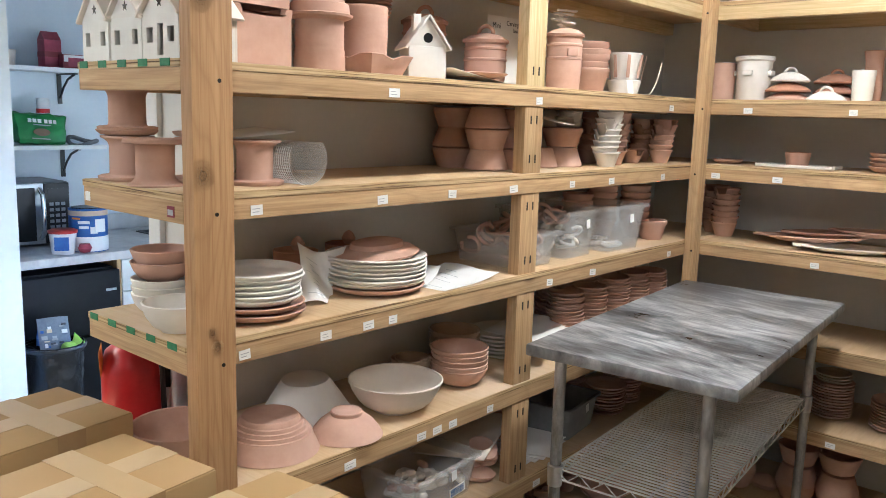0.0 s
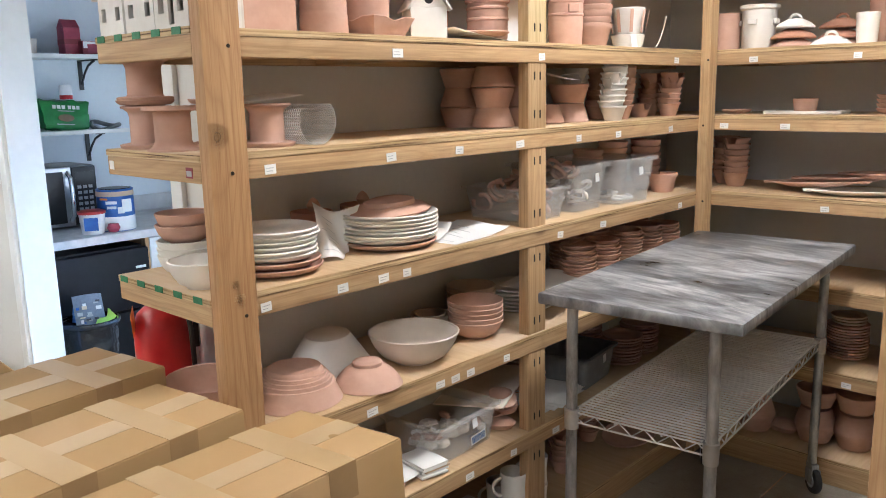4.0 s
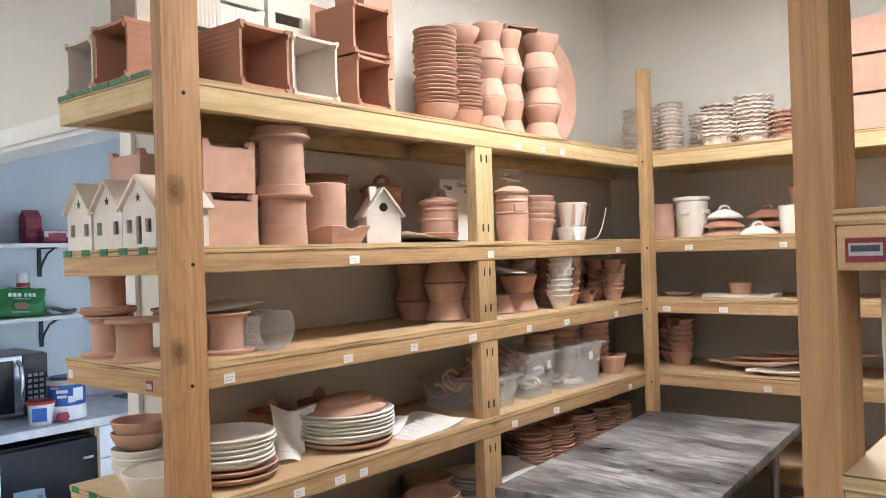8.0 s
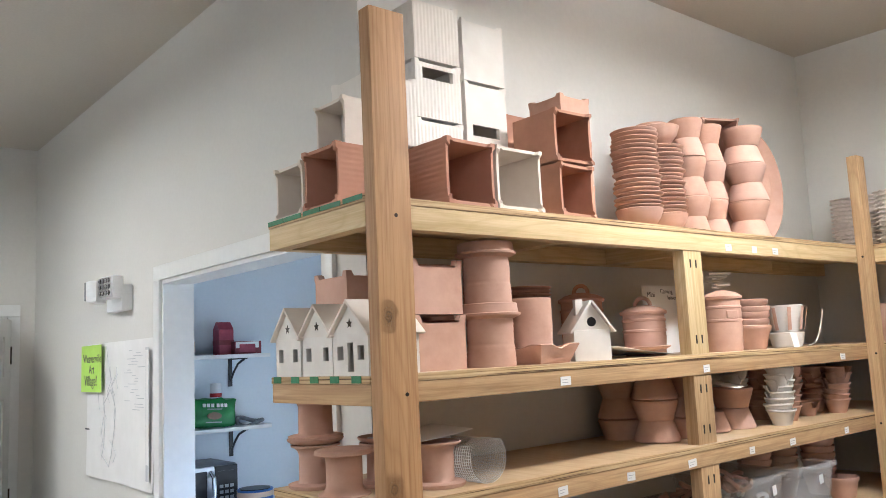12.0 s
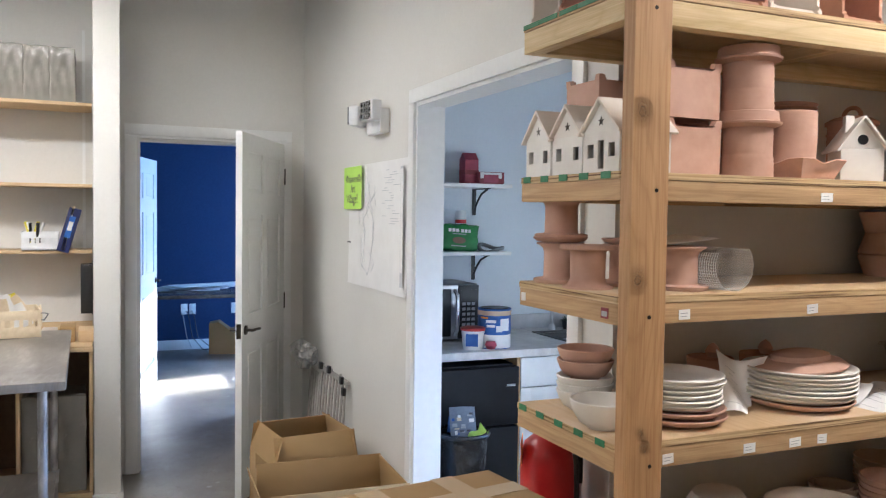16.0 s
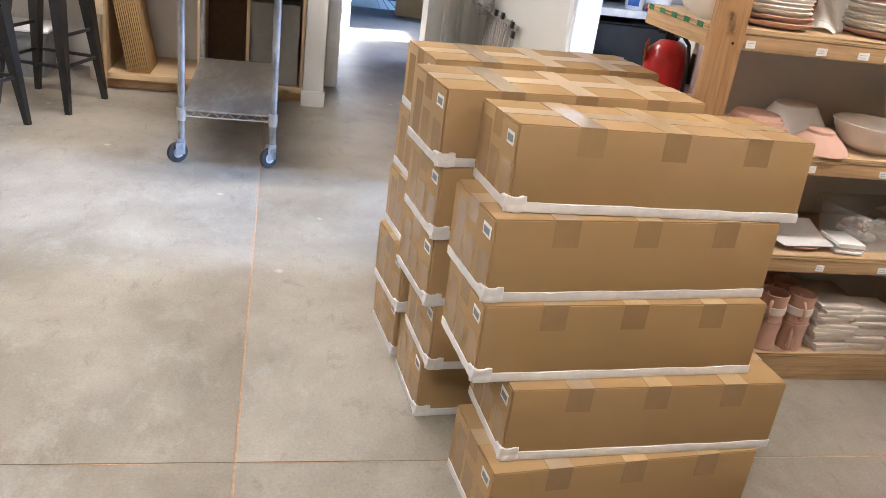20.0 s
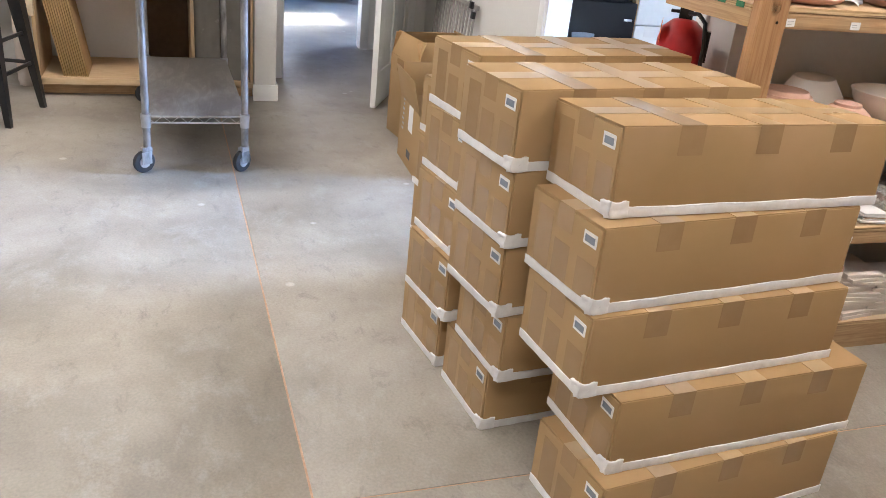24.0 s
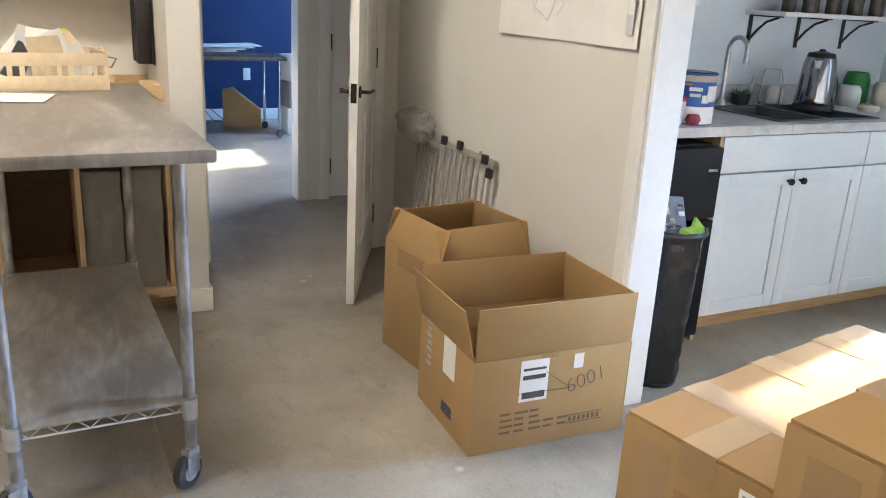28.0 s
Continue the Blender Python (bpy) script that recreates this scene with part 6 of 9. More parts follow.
single("cardboard_sheet", B(-0.12, 0.12, -0.16, 0.16, 0, 0.004, 0.001), CREAM, pose(-1.45, 2.28, Z0 + 0.105, 6, -4, 20), "pale board lying over clay pieces", "board")
tub(pose(-1.43, 2.78, Z0, 0, 0, 8), 0.26, 0.24, 0.12, "grey plastic tub on the low shelf", 0.008, GREY_PLASTIC)
for x, y, n in ((-1.38, 3.05, 9), (-1.40, 3.22, 10), (-1.5, 2.56, 10), (-1.53, 3.0, 12)):
    stack("plate", pot_mesh("dim_plate_form", plate_line(0.05, 0.08, 0.014), 0.005, TERRA), x, y, Z0, n, 0.0125, "pink clay plate in a stack on the low shelf", "plate", "plates on the low shelf", 0.006)
for k in range(4):
    single("paper_sheet", sheet(bmesh.new(), 0.2, 0.24, 5, 5, lambda u, v: 0.002 + 0.01 * u * v), PAPER, pose(-1.5 + 0.02 * k, 2.42, Z0 + 0.004 * k, 0, 0, 8 * k), "loose white paper on the low shelf", "paper", "loose papers")

# long bay, bottom deck
ZB = S[0]


def mug(m, mat, label, band=None):
    ob = thing("mug", m, label, "mug", "clay mugs")
    part("cup", L(hollow([(0.041, 0), (0.044, 0.004), (0.042, 0.05), (0.046, 0.098)], 0.004), 28), mat, ob)
    part("handle", tube(bmesh.new(), [(0.042 + 0.032 * math.sin(a), 0, 0.050 + 0.030 * math.cos(a)) for a in [math.pi * k / 9 for k in range(10)]], 0.0052, 8), mat, ob)
    if band:
        part("band", L([(0.042, 0.03), (0.0455, 0.032), (0.0465, 0.056), (0.0435, 0.058)], 28), band, ob, "raised pale band")
    return ob


k = 0
for x in (-1.30, -1.395, -1.49):
    for y in (1.655, 1.755):
        mug(pose(x, y, ZB, 0, 0, -60 + 25 * k), TERRA, "pink clay mug in a stack")
        mug(pose(x, y, ZB + 0.099, 0, 0, -40 + 20 * k), TERRA, "pink clay mug with a pale band, stacked on another", CREAM)
        k += 1
tile = mesh_of("slab_tile", B(-0.075, 0.075, -0.055, 0.055, 0, 0.013, 0.0025), CREAM)
for col, (x, y) in enumerate(((-1.325, 1.90), (-1.325, 2.03), (-1.49, 1.96))):
    for k in range(12 - col):
        put("clay_tile", tile, x + random.uniform(-0.006, 0.006), y + random.uniform(-0.006, 0.006), ZB + 0.0138 * k, "pale clay tile in a stack", "clay tile", "pale clay tiles", 90 + random.uniform(-7, 7))
for x, y, z in ((-1.31, 2.26, 0), (-1.31, 2.26, 0.1), (-1.33, 2.40, 0), (-1.33, 2.40, 0.1), (-1.43, 2.33, 0)):
    mug(pose(x, y, ZB + z, 0, 0, -120), WHITE, "white clay mug in a stack")
for x, y, n in ((-1.42, 2.70, 6), (-1.50, 2.80, 7), (-1.5, 3.0, 6)):
    for k in range(n):
        put("small_pail", pink_pail, x, y, ZB + 0.0225 * k, "small pink clay pail nested in a stack", "pail", "nested clay pails", 190 + 37 * k, (0, 0))
put("plate", dinner_pink, -1.36, 3.1, ZB + 0.02, "pink clay plate leaning in the dark", "plate", "", None, (14, 0))

# back bay


def lattice_bowl(key, mat, n=14):
    """A bowl with a fluted, scalloped rim."""
    if key not in MESHES:
        bm = bmesh.new()
        prof = [(0.045, 0, 0), (0.052, 0.004, 0.0), (0.060, 0.028, 0.2), (0.064, 0.040, 0.6), (0.079, 0.0435, 1.0), (0.080, 0.050, 1.0), (0.070, 0.050, 0.8), (0.056, 0.030, 0.3), (0.046, 0.006, 0)]
        seg = n * 6
        rings = []
        for r, z, f in prof:
            rings.append([bm.verts.new(((r + 0.0030 * f * math.cos(n * a)) * math.cos(a), (r + 0.0030 * f * math.cos(n * a)) * math.sin(a), z + 0.0022 * f * math.cos(n * a))) for a in [2 * math.pi * k / seg for k in range(seg)]])
        for r0, r1 in zip(rings, rings[1:]):
            for i in range(seg):
                j = (i + 1) % seg
                bm.faces.new((r0[i], r0[j], r1[j], r1[i]))
        bm.faces.new(rings[0][::-1])
        bm.faces.new(rings[-1])
        MESHES[key] = mesh_of(key, bm, mat)
    return MESHES[key]


PIE = plain("pinkish_cream_bisque", (0.74, 0.65, 0.58), (0.80, 0.73, 0.67), 0.85, 20, (1, 1, 1), 0.12, vary=0.05, spec=0.25)
lb = lattice_bowl("scalloped_bowl_form", PIE)
for x, y, n, sc in ((-1.43, 3.72, 11, 0.62), (-1.33, 3.78, 11, 0.72), (-1.198, 3.60, 10, 0.66), (-1.10, 3.70, 7, 0.66), (-1.04, 3.74, 8, 0.98), (-0.982, 3.57, 4, 1.02), (-0.850, 3.62, 8, 0.96)):
    for k in range(round(n * 1.22)):
        put("scalloped_bowl", lb, x + random.uniform(-0.002, 0.002), y, Z5 + 0.0168 * k, "cream clay bowl with a scalloped rim in a stack", "bowl", "scalloped bowls", None, (random.uniform(-1.5, 1.5), random.uniform(-1.5, 1.5)), False, sc)
for k in range(5):
    put("scalloped_bowl", lattice_bowl("scalloped_pink_bowl_form", TERRA), -0.710, 3.6, Z5 + 0.0185 * k, "pink clay bowl with a scalloped rim in a low stack", "bowl", "pink bowls on the back shelf", None, (0, 0), False, 0.9)
for k in range(11):
    put("scalloped_bowl", lattice_bowl("scalloped_pink_bowl_form", TERRA), -0.560, 3.6, Z5 + 0.0165 * k, "pink clay bowl with a scalloped rim in a tall stack", "bowl", "pink bowls on the back shelf", None, (0, 0), False, 0.9)
for k in range(3):
    for q in range(2):
        planter("pink_back_box", pose(-0.40 + 0.17 * q, 3.60, Z5 + 0.142 * k, 0, 0, 2 * k), "pink clay box planter in an upright stack", 0.155, 0.138, TERRA)
for k in range(4):
    put("flowerpot", cone_wide, -0.06, 3.62, Z5 + 0.0665 * k, "pink clay flowerpot stacked rim to rim", "flowerpot", "flowerpots on the back shelf", None, (0, 0), k % 2 == 0)
put("crock", pot_mesh("pink_cylinder_form", tapered(0.05, 0.052, 0.145), 0.006, TERRA), -1.245, 3.60, Z4, "plain pink clay cylinder", "crock")
ob = thing("crock", pose(-1.115, 3.60, Z4), "white clay crock with moulded handles and rim", "crock")
part("body", L(hollow([(0.06, 0), (0.063, 0.004), (0.066, 0.15), (0.074, 0.156), (0.075, 0.168)], 0.006), 32), WHITE, ob)
for a in (-95, 0, 85):
    part("handle", B(-0.018, 0.018, -0.076, -0.062, 0.095, 0.115, 0.004, pose(0, 0, 0, 0, 0, a)), WHITE, ob)


def domed_lid(m, r, mat, label):
    ob = thing("pot_cover", m, label, "pot cover", "domed lids on the back shelf")
    part("dome", L([(0, 0), (r, 0), (r + 0.002, 0.006), (r * 0.8, 0.02), (r * 0.4, 0.034), (0, 0.038)], 32), mat, ob)
    part("loop", tube(bmesh.new(), [(0.02 * math.cos(a), 0, 0.034 + 0.018 * math.sin(a)) for a in [math.pi * k / 8 for k in range(9)]], 0.005, 8), mat, ob)


for x, y, z, mt, nm in ((-0.975, 3.585, 0, TERRA, "pink"), (-0.975, 3.585, 0.034, TERRA_RED, "red"), (-0.97, 3.585, 0.072, WHITE, "white"), (-0.83, 3.57, 0, WHITE, "white"), (-0.835, 3.70, 0.03, TERRA_RED, "red"), (-0.835, 3.70, 0.07, TERRA_RED, "red"), (-0.835, 3.70, -0.0, TERRA, "pink")):
    domed_lid(pose(x, y, Z4 + z, 0, 0, 20), 0.08 if nm != "white" else 0.07, mt, "%s clay lid with a looped handle" % nm)
put("cup", pot_mesh("white_tumbler_form", tapered(0.034, 0.04, 0.11), 0.004, WHITE), -0.71, 3.58, Z4, "tall white clay cup", "cup")
put("flowerpot", big_cone, -0.36, 3.6, Z4, "pink clay pot on the back shelf", "flowerpot")
tray = bmesh.new()
bx(tray, -0.14, 0.14, -0.06, 0.06, 0, 0.006, 0.003)
for s in (-1, 1):
    bx(tray, s * 0.14 - 0.006, s * 0.14 + 0.006, -0.06, 0.06, 0, 0.014, 0.004)
    bx(tray, -0.14, 0.14, s * 0.06 - 0.005, s * 0.06 + 0.005, 0, 0.012, 0.004)
single("tray", tray, WHITE, pose(-0.92, 3.62, Z3), "white clay tray on the back shelf", "tray")
put("flowerpot", pot_mesh("squat_pot_form", tapered(0.04, 0.047, 0.05), 0.005, TERRA), -0.925, 3.62, Z3 + 0.007, "squat pink clay pot standing on a white tray", "flowerpot")
put("spoon_rest", pot_mesh("spoon_rest_form", plate_line(0.035, 0.06, 0.016), 0.005, TERRA), -1.20, 3.62, Z3, "flat pink clay dish", "dish")
for k in range(4):
    put("dish", saucer_s, -0.60, 3.6, Z3 + 0.016 * k, "pink clay saucer bowl in a low stack", "saucer", "saucers on the back shelf")
for x, n in ((-1.28, 7), (-1.20, 7)):
    for k in range(n):
        put("small_pail", pink_pail, x, 3.72 - 0.08 * (x > -1.25), Z2 + 0.0235 * k, "small pink clay pail nested in a stack", "pail", "nested clay pails", 110 + 41 * k, (0, 0), False, 1.15)
def long_dish(key, mat):
    """A long shallow serving dish with a small handle at each end."""
    if key not in MESHES:
        bm = L([(0, 0), (0.055, 0), (0.062, 0.004), (0.088, 0.014), (0.094, 0.018), (0.092, 0.022), (0.084, 0.018), (0.058, 0.008), (0, 0.007)], 40)
        bmesh.ops.scale(bm, vec=(1.9, 0.85, 1.0), verts=bm.verts)
        for e in (-1, 1):
            bx(bm, e * 0.182 - 0.016, e * 0.182 + 0.016, -0.022, 0.022, 0.013, 0.022, 0.004)
        MESHES[key] = mesh_of(key, bm, mat)
    return MESHES[key]


for k, (mt, dx, dy, nm, turn) in enumerate(((WHITE, 0.17, -0.03, "white", 24), (TERRA, 0.0, 0.0, "pink", -4), (TERRA, 0.10, 0.04, "pink", 8), (TERRA, 0.26, 0.02, "pink", -14))):
    put("serving_dish", long_dish("long_%s_form" % nm, mt), -0.86 + dx, 3.60 + dy, Z2 + 0.002 + 0.021 * k, "%s clay serving dish with end handles in a loose pile" % nm, "serving dish", "serving dishes", turn, (0, -3 if k else 0))
stack("plate", pot_mesh("side_plate_form", plate_line(0.05, 0.078, 0.014), 0.005, TERRA), -0.72, 3.66, Z0, 12, 0.0115, "pink clay side plate in a stack", "plate", "side plates on the back shelf", 0.003)
stack("plate", pot_mesh("buff_side_plate_form", plate_line(0.04, 0.066, 0.012), 0.005, BUFF), -0.72, 3.66, Z0 + 0.14, 3, 0.0115, "sandy clay side plate on top of a stack", "plate", "side plates on the back shelf", 0.003)
stack("plate", bpy.data.meshes["side_plate_form"], -0.50, 3.66, Z0, 10, 0.0115, "pink clay side plate in a stack", "plate", "side plates on the back shelf", 0.003)
for x, y, n in ((-1.03, 3.56, 2), (-0.80, 3.60, 3), (-0.655, 3.62, 3), (-0.72, 3.78, 3)):
    for k in range(n):
        put("flowerpot", cone_wide, x, y, ZB + 0.075 * k, "pink clay flowerpot stacked rim to rim", "flowerpot", "flowerpots on the bottom shelf", None, (0, 0), k % 2 == 1, 1.12)
put("clay_lump", bpy.data.meshes["clay_lump"], -0.925, 3.6, ZB, "small pale clay piece", "clay piece", "", None, (0, 0), False, 1.2)
single("paper_board", B(0, 0.40, 0, 0.004, 0, 0.182, 0.001), CREAM, pose(0.09, 1.15, S[4], 1, 0, 0), "pale board leaning on the facing shelf", "board")

# pink cup standing behind the white mug on the back bay
put("cup", pot_mesh("waisted_cup_form", [(0.03, 0), (0.032, 0.004), (0.037, 0.05), (0.032, 0.10), (0.030, 0.15), (0.037, 0.18), (0.038, 0.188)], 0.004, TERRA), -0.71, 3.70, Z4, "tall waisted pink clay cup behind a white mug", "cup")

# ---- doors ----
def panel_door(name, m, w, h, label, hinge_side, handle=True):
    """A six-panel door, hinge edge at x = 0, along local x, thickness along y."""
    ob = thing(name, m, label, "door", "", "structure")
    t = 0.035
    bm = bmesh.new()
    rows = [(0.22, 0.82), (1.02, 1.56), (1.68, 1.90)]
    cols = [(0.11, w / 2 - 0.05), (w / 2 + 0.05, w - 0.11)]
    zs = [0.008] + [z for r in rows for z in r] + [h]
    for z0, z1 in zip(zs[::2], zs[1::2]):
        bx(bm, 0, w, 0, t, z0, z1)
    for z0, z1 in rows:
        for x0, x1 in ((0, cols[0][0]), (cols[0][1], cols[1][0]), (cols[1][1], w)):
            bx(bm, x0, x1, 0, t, z0, z1)
    leaf = part("leaf", bm, TRIM, ob)
    for z0, z1 in rows:
        for x0, x1 in cols:
            part("panel", B(x0, x1, 0.010, t - 0.010, z0, z1), TRIM, ob)
            part("panel_field", B(x0 + 0.025, x1 - 0.025, 0.004, t - 0.004, z0 + 0.025, z1 - 0.025, 0.005), TRIM, ob)
    if handle:
        for s in (-1, 1):
            y = 0 if s < 0 else t
            set_ = part("handle_rose", L([(0, 0), (0.026, 0), (0.024, 0.008), (0, 0.009)], 20, pose(w - 0.06, y, 0.94, 90 if s < 0 else -90, 0, 0)), BRONZE, ob, "dark bronze lever handle")
            part("lever", tube(bmesh.new(), [(w - 0.06, y, 0.94), (w - 0.06, y + s * 0.045, 0.94), (w - 0.09, y + s * 0.05, 0.942), (w - 0.16, y + s * 0.05, 0.936)], 0.008, 8), BRONZE, set_)
        part("latch_plate", B(w, w + 0.0015, 0.005, t - 0.005, 0.90, 0.98), BRONZE, ob)
    for z in (0.2, 1.02, 1.80):
        part("hinge", B(-0.012, 0.004, t - 0.002, t + 0.006, z - 0.05, z + 0.05, 0.001), BRONZE, ob)
    return ob


# the office door stands open into the room, hinged at its north jamb
ang = math.degrees(math.atan2(0.876 - 1.285, -4.24 + 5.045))
panel_door("door_office", pose(-5.045, 1.285, 0, 0, 0, ang), 0.86, 2.0, "white six-panel door standing open with a dark lever handle", 1)
closet = panel_door("door_closet", pose(-6.175, 1.455, 0, 0, 0, 90), 0.76, 2.0, "white six-panel closet door with dark hinges", 1)
for z in (0.22, 1.02, 1.80):
    part("hinge", tube(bmesh.new(), [(-0.002, -0.03, z - 0.05), (-0.002, -0.03, z + 0.05)], 0.009, 8), BRONZE, closet)
panel_door("door_inner", pose(-6.96, 0.49, 0, 0, 0, 163.5), 0.91, 2.03, "white six-panel door standing open inside the office", 1)
casing("door_casing_closet", "y", -6.15, 1.45, 2.22, 2.02, 0.075, 0.018, 1, "white painted closet door casing")
part("end_cap", B(-6.28, -6.135, 1.235, 1.30, 0, 2.1, 0.003), TRIM, thing("trim_office", pose(0, 0, 0), "white painted corner trim", "trim", "", "structure"))

# ---- windows ----
def window(name, x0, x1, y, z0, z1, label, cols=2):
    ob = thing(name, pose(0, 0, 0), label, "window", "", "structure")
    for a, b, c, d in ((x0, x0 + 0.05, z0, z1), (x1 - 0.05, x1, z0, z1), (x0, x1, z0, z0 + 0.05), (x0, x1, z1 - 0.05, z1)):
        part("window_frame", B(a, b, y + 0.03, y + 0.09, c, d, 0.003), TRIM, ob)
    pane = part("pane", B(x0 + 0.05, x1 - 0.05, y + 0.055, y + 0.059, z0 + 0.05, z1 - 0.05), GLASS, ob)
    pane.visible_shadow = False
    part("window_sill", B(x0 - 0.03, x1 + 0.03, y - 0.03, y + 0.03, z0 - 0.025, z0, 0.004), TRIM, ob)
    return ob


window("window_kitchen", -2.645, -1.86, BW, 0.95, 2.19, "white framed kitchen window")
office_window = window("window_office", -8.55, -7.75, BW, 1.01, 2.22, "white framed office window with a cross bar")
part("cross_bar", B(-8.5, -7.8, BW + 0.03, BW + 0.09, 1.52, 1.565, 0.003), TRIM, office_window)

# shop window in the west wall, with wares hung behind it
shop = thing("window_shop", pose(0, 0, 0), "wide shop window with a white frame", "window", "", "structure")
for y0, y1, z0, z1 in ((-2.75, -2.70, 0.98, 2.25), (-1.0, -0.95, 0.98, 2.25), (-2.75, -0.95, 0.98, 1.02), (-2.75, -0.95, 2.20, 2.25), (-1.40, -1.36, 0.98, 2.25), (-1.9, -1.86, 0.98, 2.25)):
    part("window_frame", B(DX - 0.09, DX - 0.03, y0, y1, z0, z1, 0.003), TRIM, shop)
pane = part("pane", B(DX - 0.062, DX - 0.058, -2.70, -1.0, 1.02, 2.20), GLASS, shop)
pane.visible_shadow = False
casing("window_casing_shop", "y", DX, -2.75, -0.95, 2.25, 0.065, 0.016, 1, "white painted window casing")
shop_wall = bmesh.new()
for y0, y1, z0, z1 in ((-4.6, -2.3, 0, CEIL_Z), (-1.75, -0.93, 0, CEIL_Z), (-2.3, -1.75, 0, 1.25), (-2.3, -1.75, 2.1, CEIL_Z)):
    bx(shop_wall, -7.4, -7.3, y0, y1, z0, z1)
# made-up framed opening in the back wall, lets sky brighten the shop
front = thing("window_shop_front", pose(0, 0, 0), "white framed opening added to brighten the shop", "window", "", "structure")
for y0, y1, z0, z1 in ((-2.3, -2.25, 1.25, 2.1), (-1.8, -1.75, 1.25, 2.1), (-2.3, -1.75, 1.25, 1.3), (-2.3, -1.75, 2.05, 2.1)):
    part("window_frame", B(-7.38, -7.32, y0, y1, z0, z1, 0.003), TRIM, front)
setting("wall_shop_side", B(-7.3, DX - KT, -0.935, -0.931, 0, CEIL_Z), KITCHEN_WALL, "pale painted side wall of the shop")
setting("wall_shop_back", shop_wall, KITCHEN_WALL, "pale wall of the shop beyond the window")
shop_shelf = thing("shop_shelf", pose(-6.1, -2.6, 0), "white display shelf behind the shop window", "display shelf")
for z in (1.05, 1.42, 1.78, 2.1):
    part("board", B(0, 0.3, 0, 1.6, z, z + 0.02, 0.002), TRIM, shop_shelf)
for y in (0.0, 1.58):
    part("upright", B(0, 0.3, y, y + 0.02, 0, 2.4, 0.002), TRIM, shop_shelf)
bell = mesh_of("bell_form", L(hollow([(0.05, 0), (0.062, 0.01), (0.055, 0.05), (0.03, 0.085), (0.008, 0.095)], 0.004), 24), TERRA)
bell_w = mesh_of("white_bell_form", L(hollow([(0.05, 0), (0.062, 0.01), (0.055, 0.05), (0.03, 0.085), (0.008, 0.095)], 0.004), 24), WHITE)
r = random.Random(3)
for k in range(16):
    y, z = -2.5 + 0.1 * k + r.uniform(-0.03, 0.03), r.choice((1.2, 1.45, 1.7, 1.95))
    ob = thing("hanging_bell", pose(-5.5 + r.uniform(-0.1, 0.1), y, z), "clay bell hanging on a cord in the shop window", "clay bell", "hanging clay bells")
    part("bell", bell if k % 3 else bell_w, TERRA, ob)
    part("cord", tube(bmesh.new(), [(0, 0, 0.09), (0, 0, CEIL_Z - z)], 0.0015, 5), BLACK, ob)
for k in range(12):
    put("shop_bowl", rim_bowl if k % 2 else MESHES["white_bowl_form"], -5.95, -2.45 + 0.12 * k, (1.07, 1.44, 1.80)[k % 3], "clay bowl on the shop display shelf", "bowl", "bowls in the shop")

# ---- wall things ----
ob = thing("emergency_light", pose(-3.51, KY, 2.01), "white twin-head emergency light on the wall", "emergency light")
part("case", B(-0.10, 0.10, -0.05, 0, -0.065, 0.045, 0.01), WHITE_PLASTIC, ob)
for x, tilt in ((-0.17, -38), (0.03, 8)):
    head = part("head", B(-0.065, 0.065, -0.10, -0.045, -0.015, 0.085, 0.02, pose(x, 0, 0, 0, 0, tilt)), WHITE_PLASTIC, ob)
    lens = part("lens", B(-0.055, 0.055, -0.104, -0.099, -0.006, 0.076, 0.002, pose(x, 0, 0, 0, 0, tilt)), CHROME if tilt > 0 else GREY_PLASTIC, head, "faceted lamp lens")
    if tilt > 0:
        for i in range(4):
            for j in range(3):
                part("facet", L([(0, 0), (0.011, 0), (0.007, 0.005), (0, 0.006)], 8, pose(x, 0, 0, 0, 0, tilt) @ pose(-0.04 + 0.027 * i, -0.104, 0.01 + 0.026 * j, 90, 0, 0)), GLASS, lens)

plan = thing("wall_plan", pose(-4.02, KY - 0.003, 1.215) @ Matrix.Diagonal((0.9, 1, 1.05, 1)), "large white site plan taped to the wall", "wall plan")
bm = sheet(bmesh.new(), 0.96, 0.575, 14, 8, lambda u, v: 0.003 + 0.010 * (0.5 + 0.5 * math.sin(9 * u)) * (1 - v) ** 3)
bmesh.ops.transform(bm, matrix=pose(0, 0, 0, 90, 0, 0), verts=bm.verts)
part("sheet", bm, PAPER, plan)
r = random.Random(5)
for k in range(22):
    x, z = r.uniform(0.62, 0.8), 0.30 + 0.011 * k
    part("print_line", B(x, x + r.uniform(0.03, 0.12), -0.0175, -0.0168, z, z + 0.003), PLAN_INK, plan)
pts = [(0.30, 0.1), (0.34, 0.2), (0.33, 0.32), (0.42, 0.38), (0.5, 0.3), (0.46, 0.16), (0.40, 0.06)]
for (a, b), (c, d) in zip(pts, pts[1:] + pts[:1]):
    part("contour", tube(bmesh.new(), [(a, -0.0185, b), ((a + c) / 2 + 0.01, -0.0185, (b + d) / 2), (c, -0.0185, d)], 0.0014, 4), PLAN_INK, plan)
for k in range(14):
    a, b = r.uniform(0.26, 0.55), r.uniform(0.06, 0.4)
    part("contour", tube(bmesh.new(), [(a, -0.0185, b), (a + r.uniform(-0.05, 0.05), -0.0185, b + 0.04), (a + r.uniform(-0.05, 0.05), -0.0185, b + 0.09)], 0.0011, 4), PLAN_INK, plan)
part("contour", tube(bmesh.new(), [(0.36, -0.0185, 0.56), (0.44, -0.0185, 0.40), (0.5, -0.0185, 0.30)], 0.0011, 4), PLAN_INK, plan)
part("title_block", B(0.90, 0.94, -0.0178, -0.0168, 0.04, 0.54), PLAN_INK, plan)
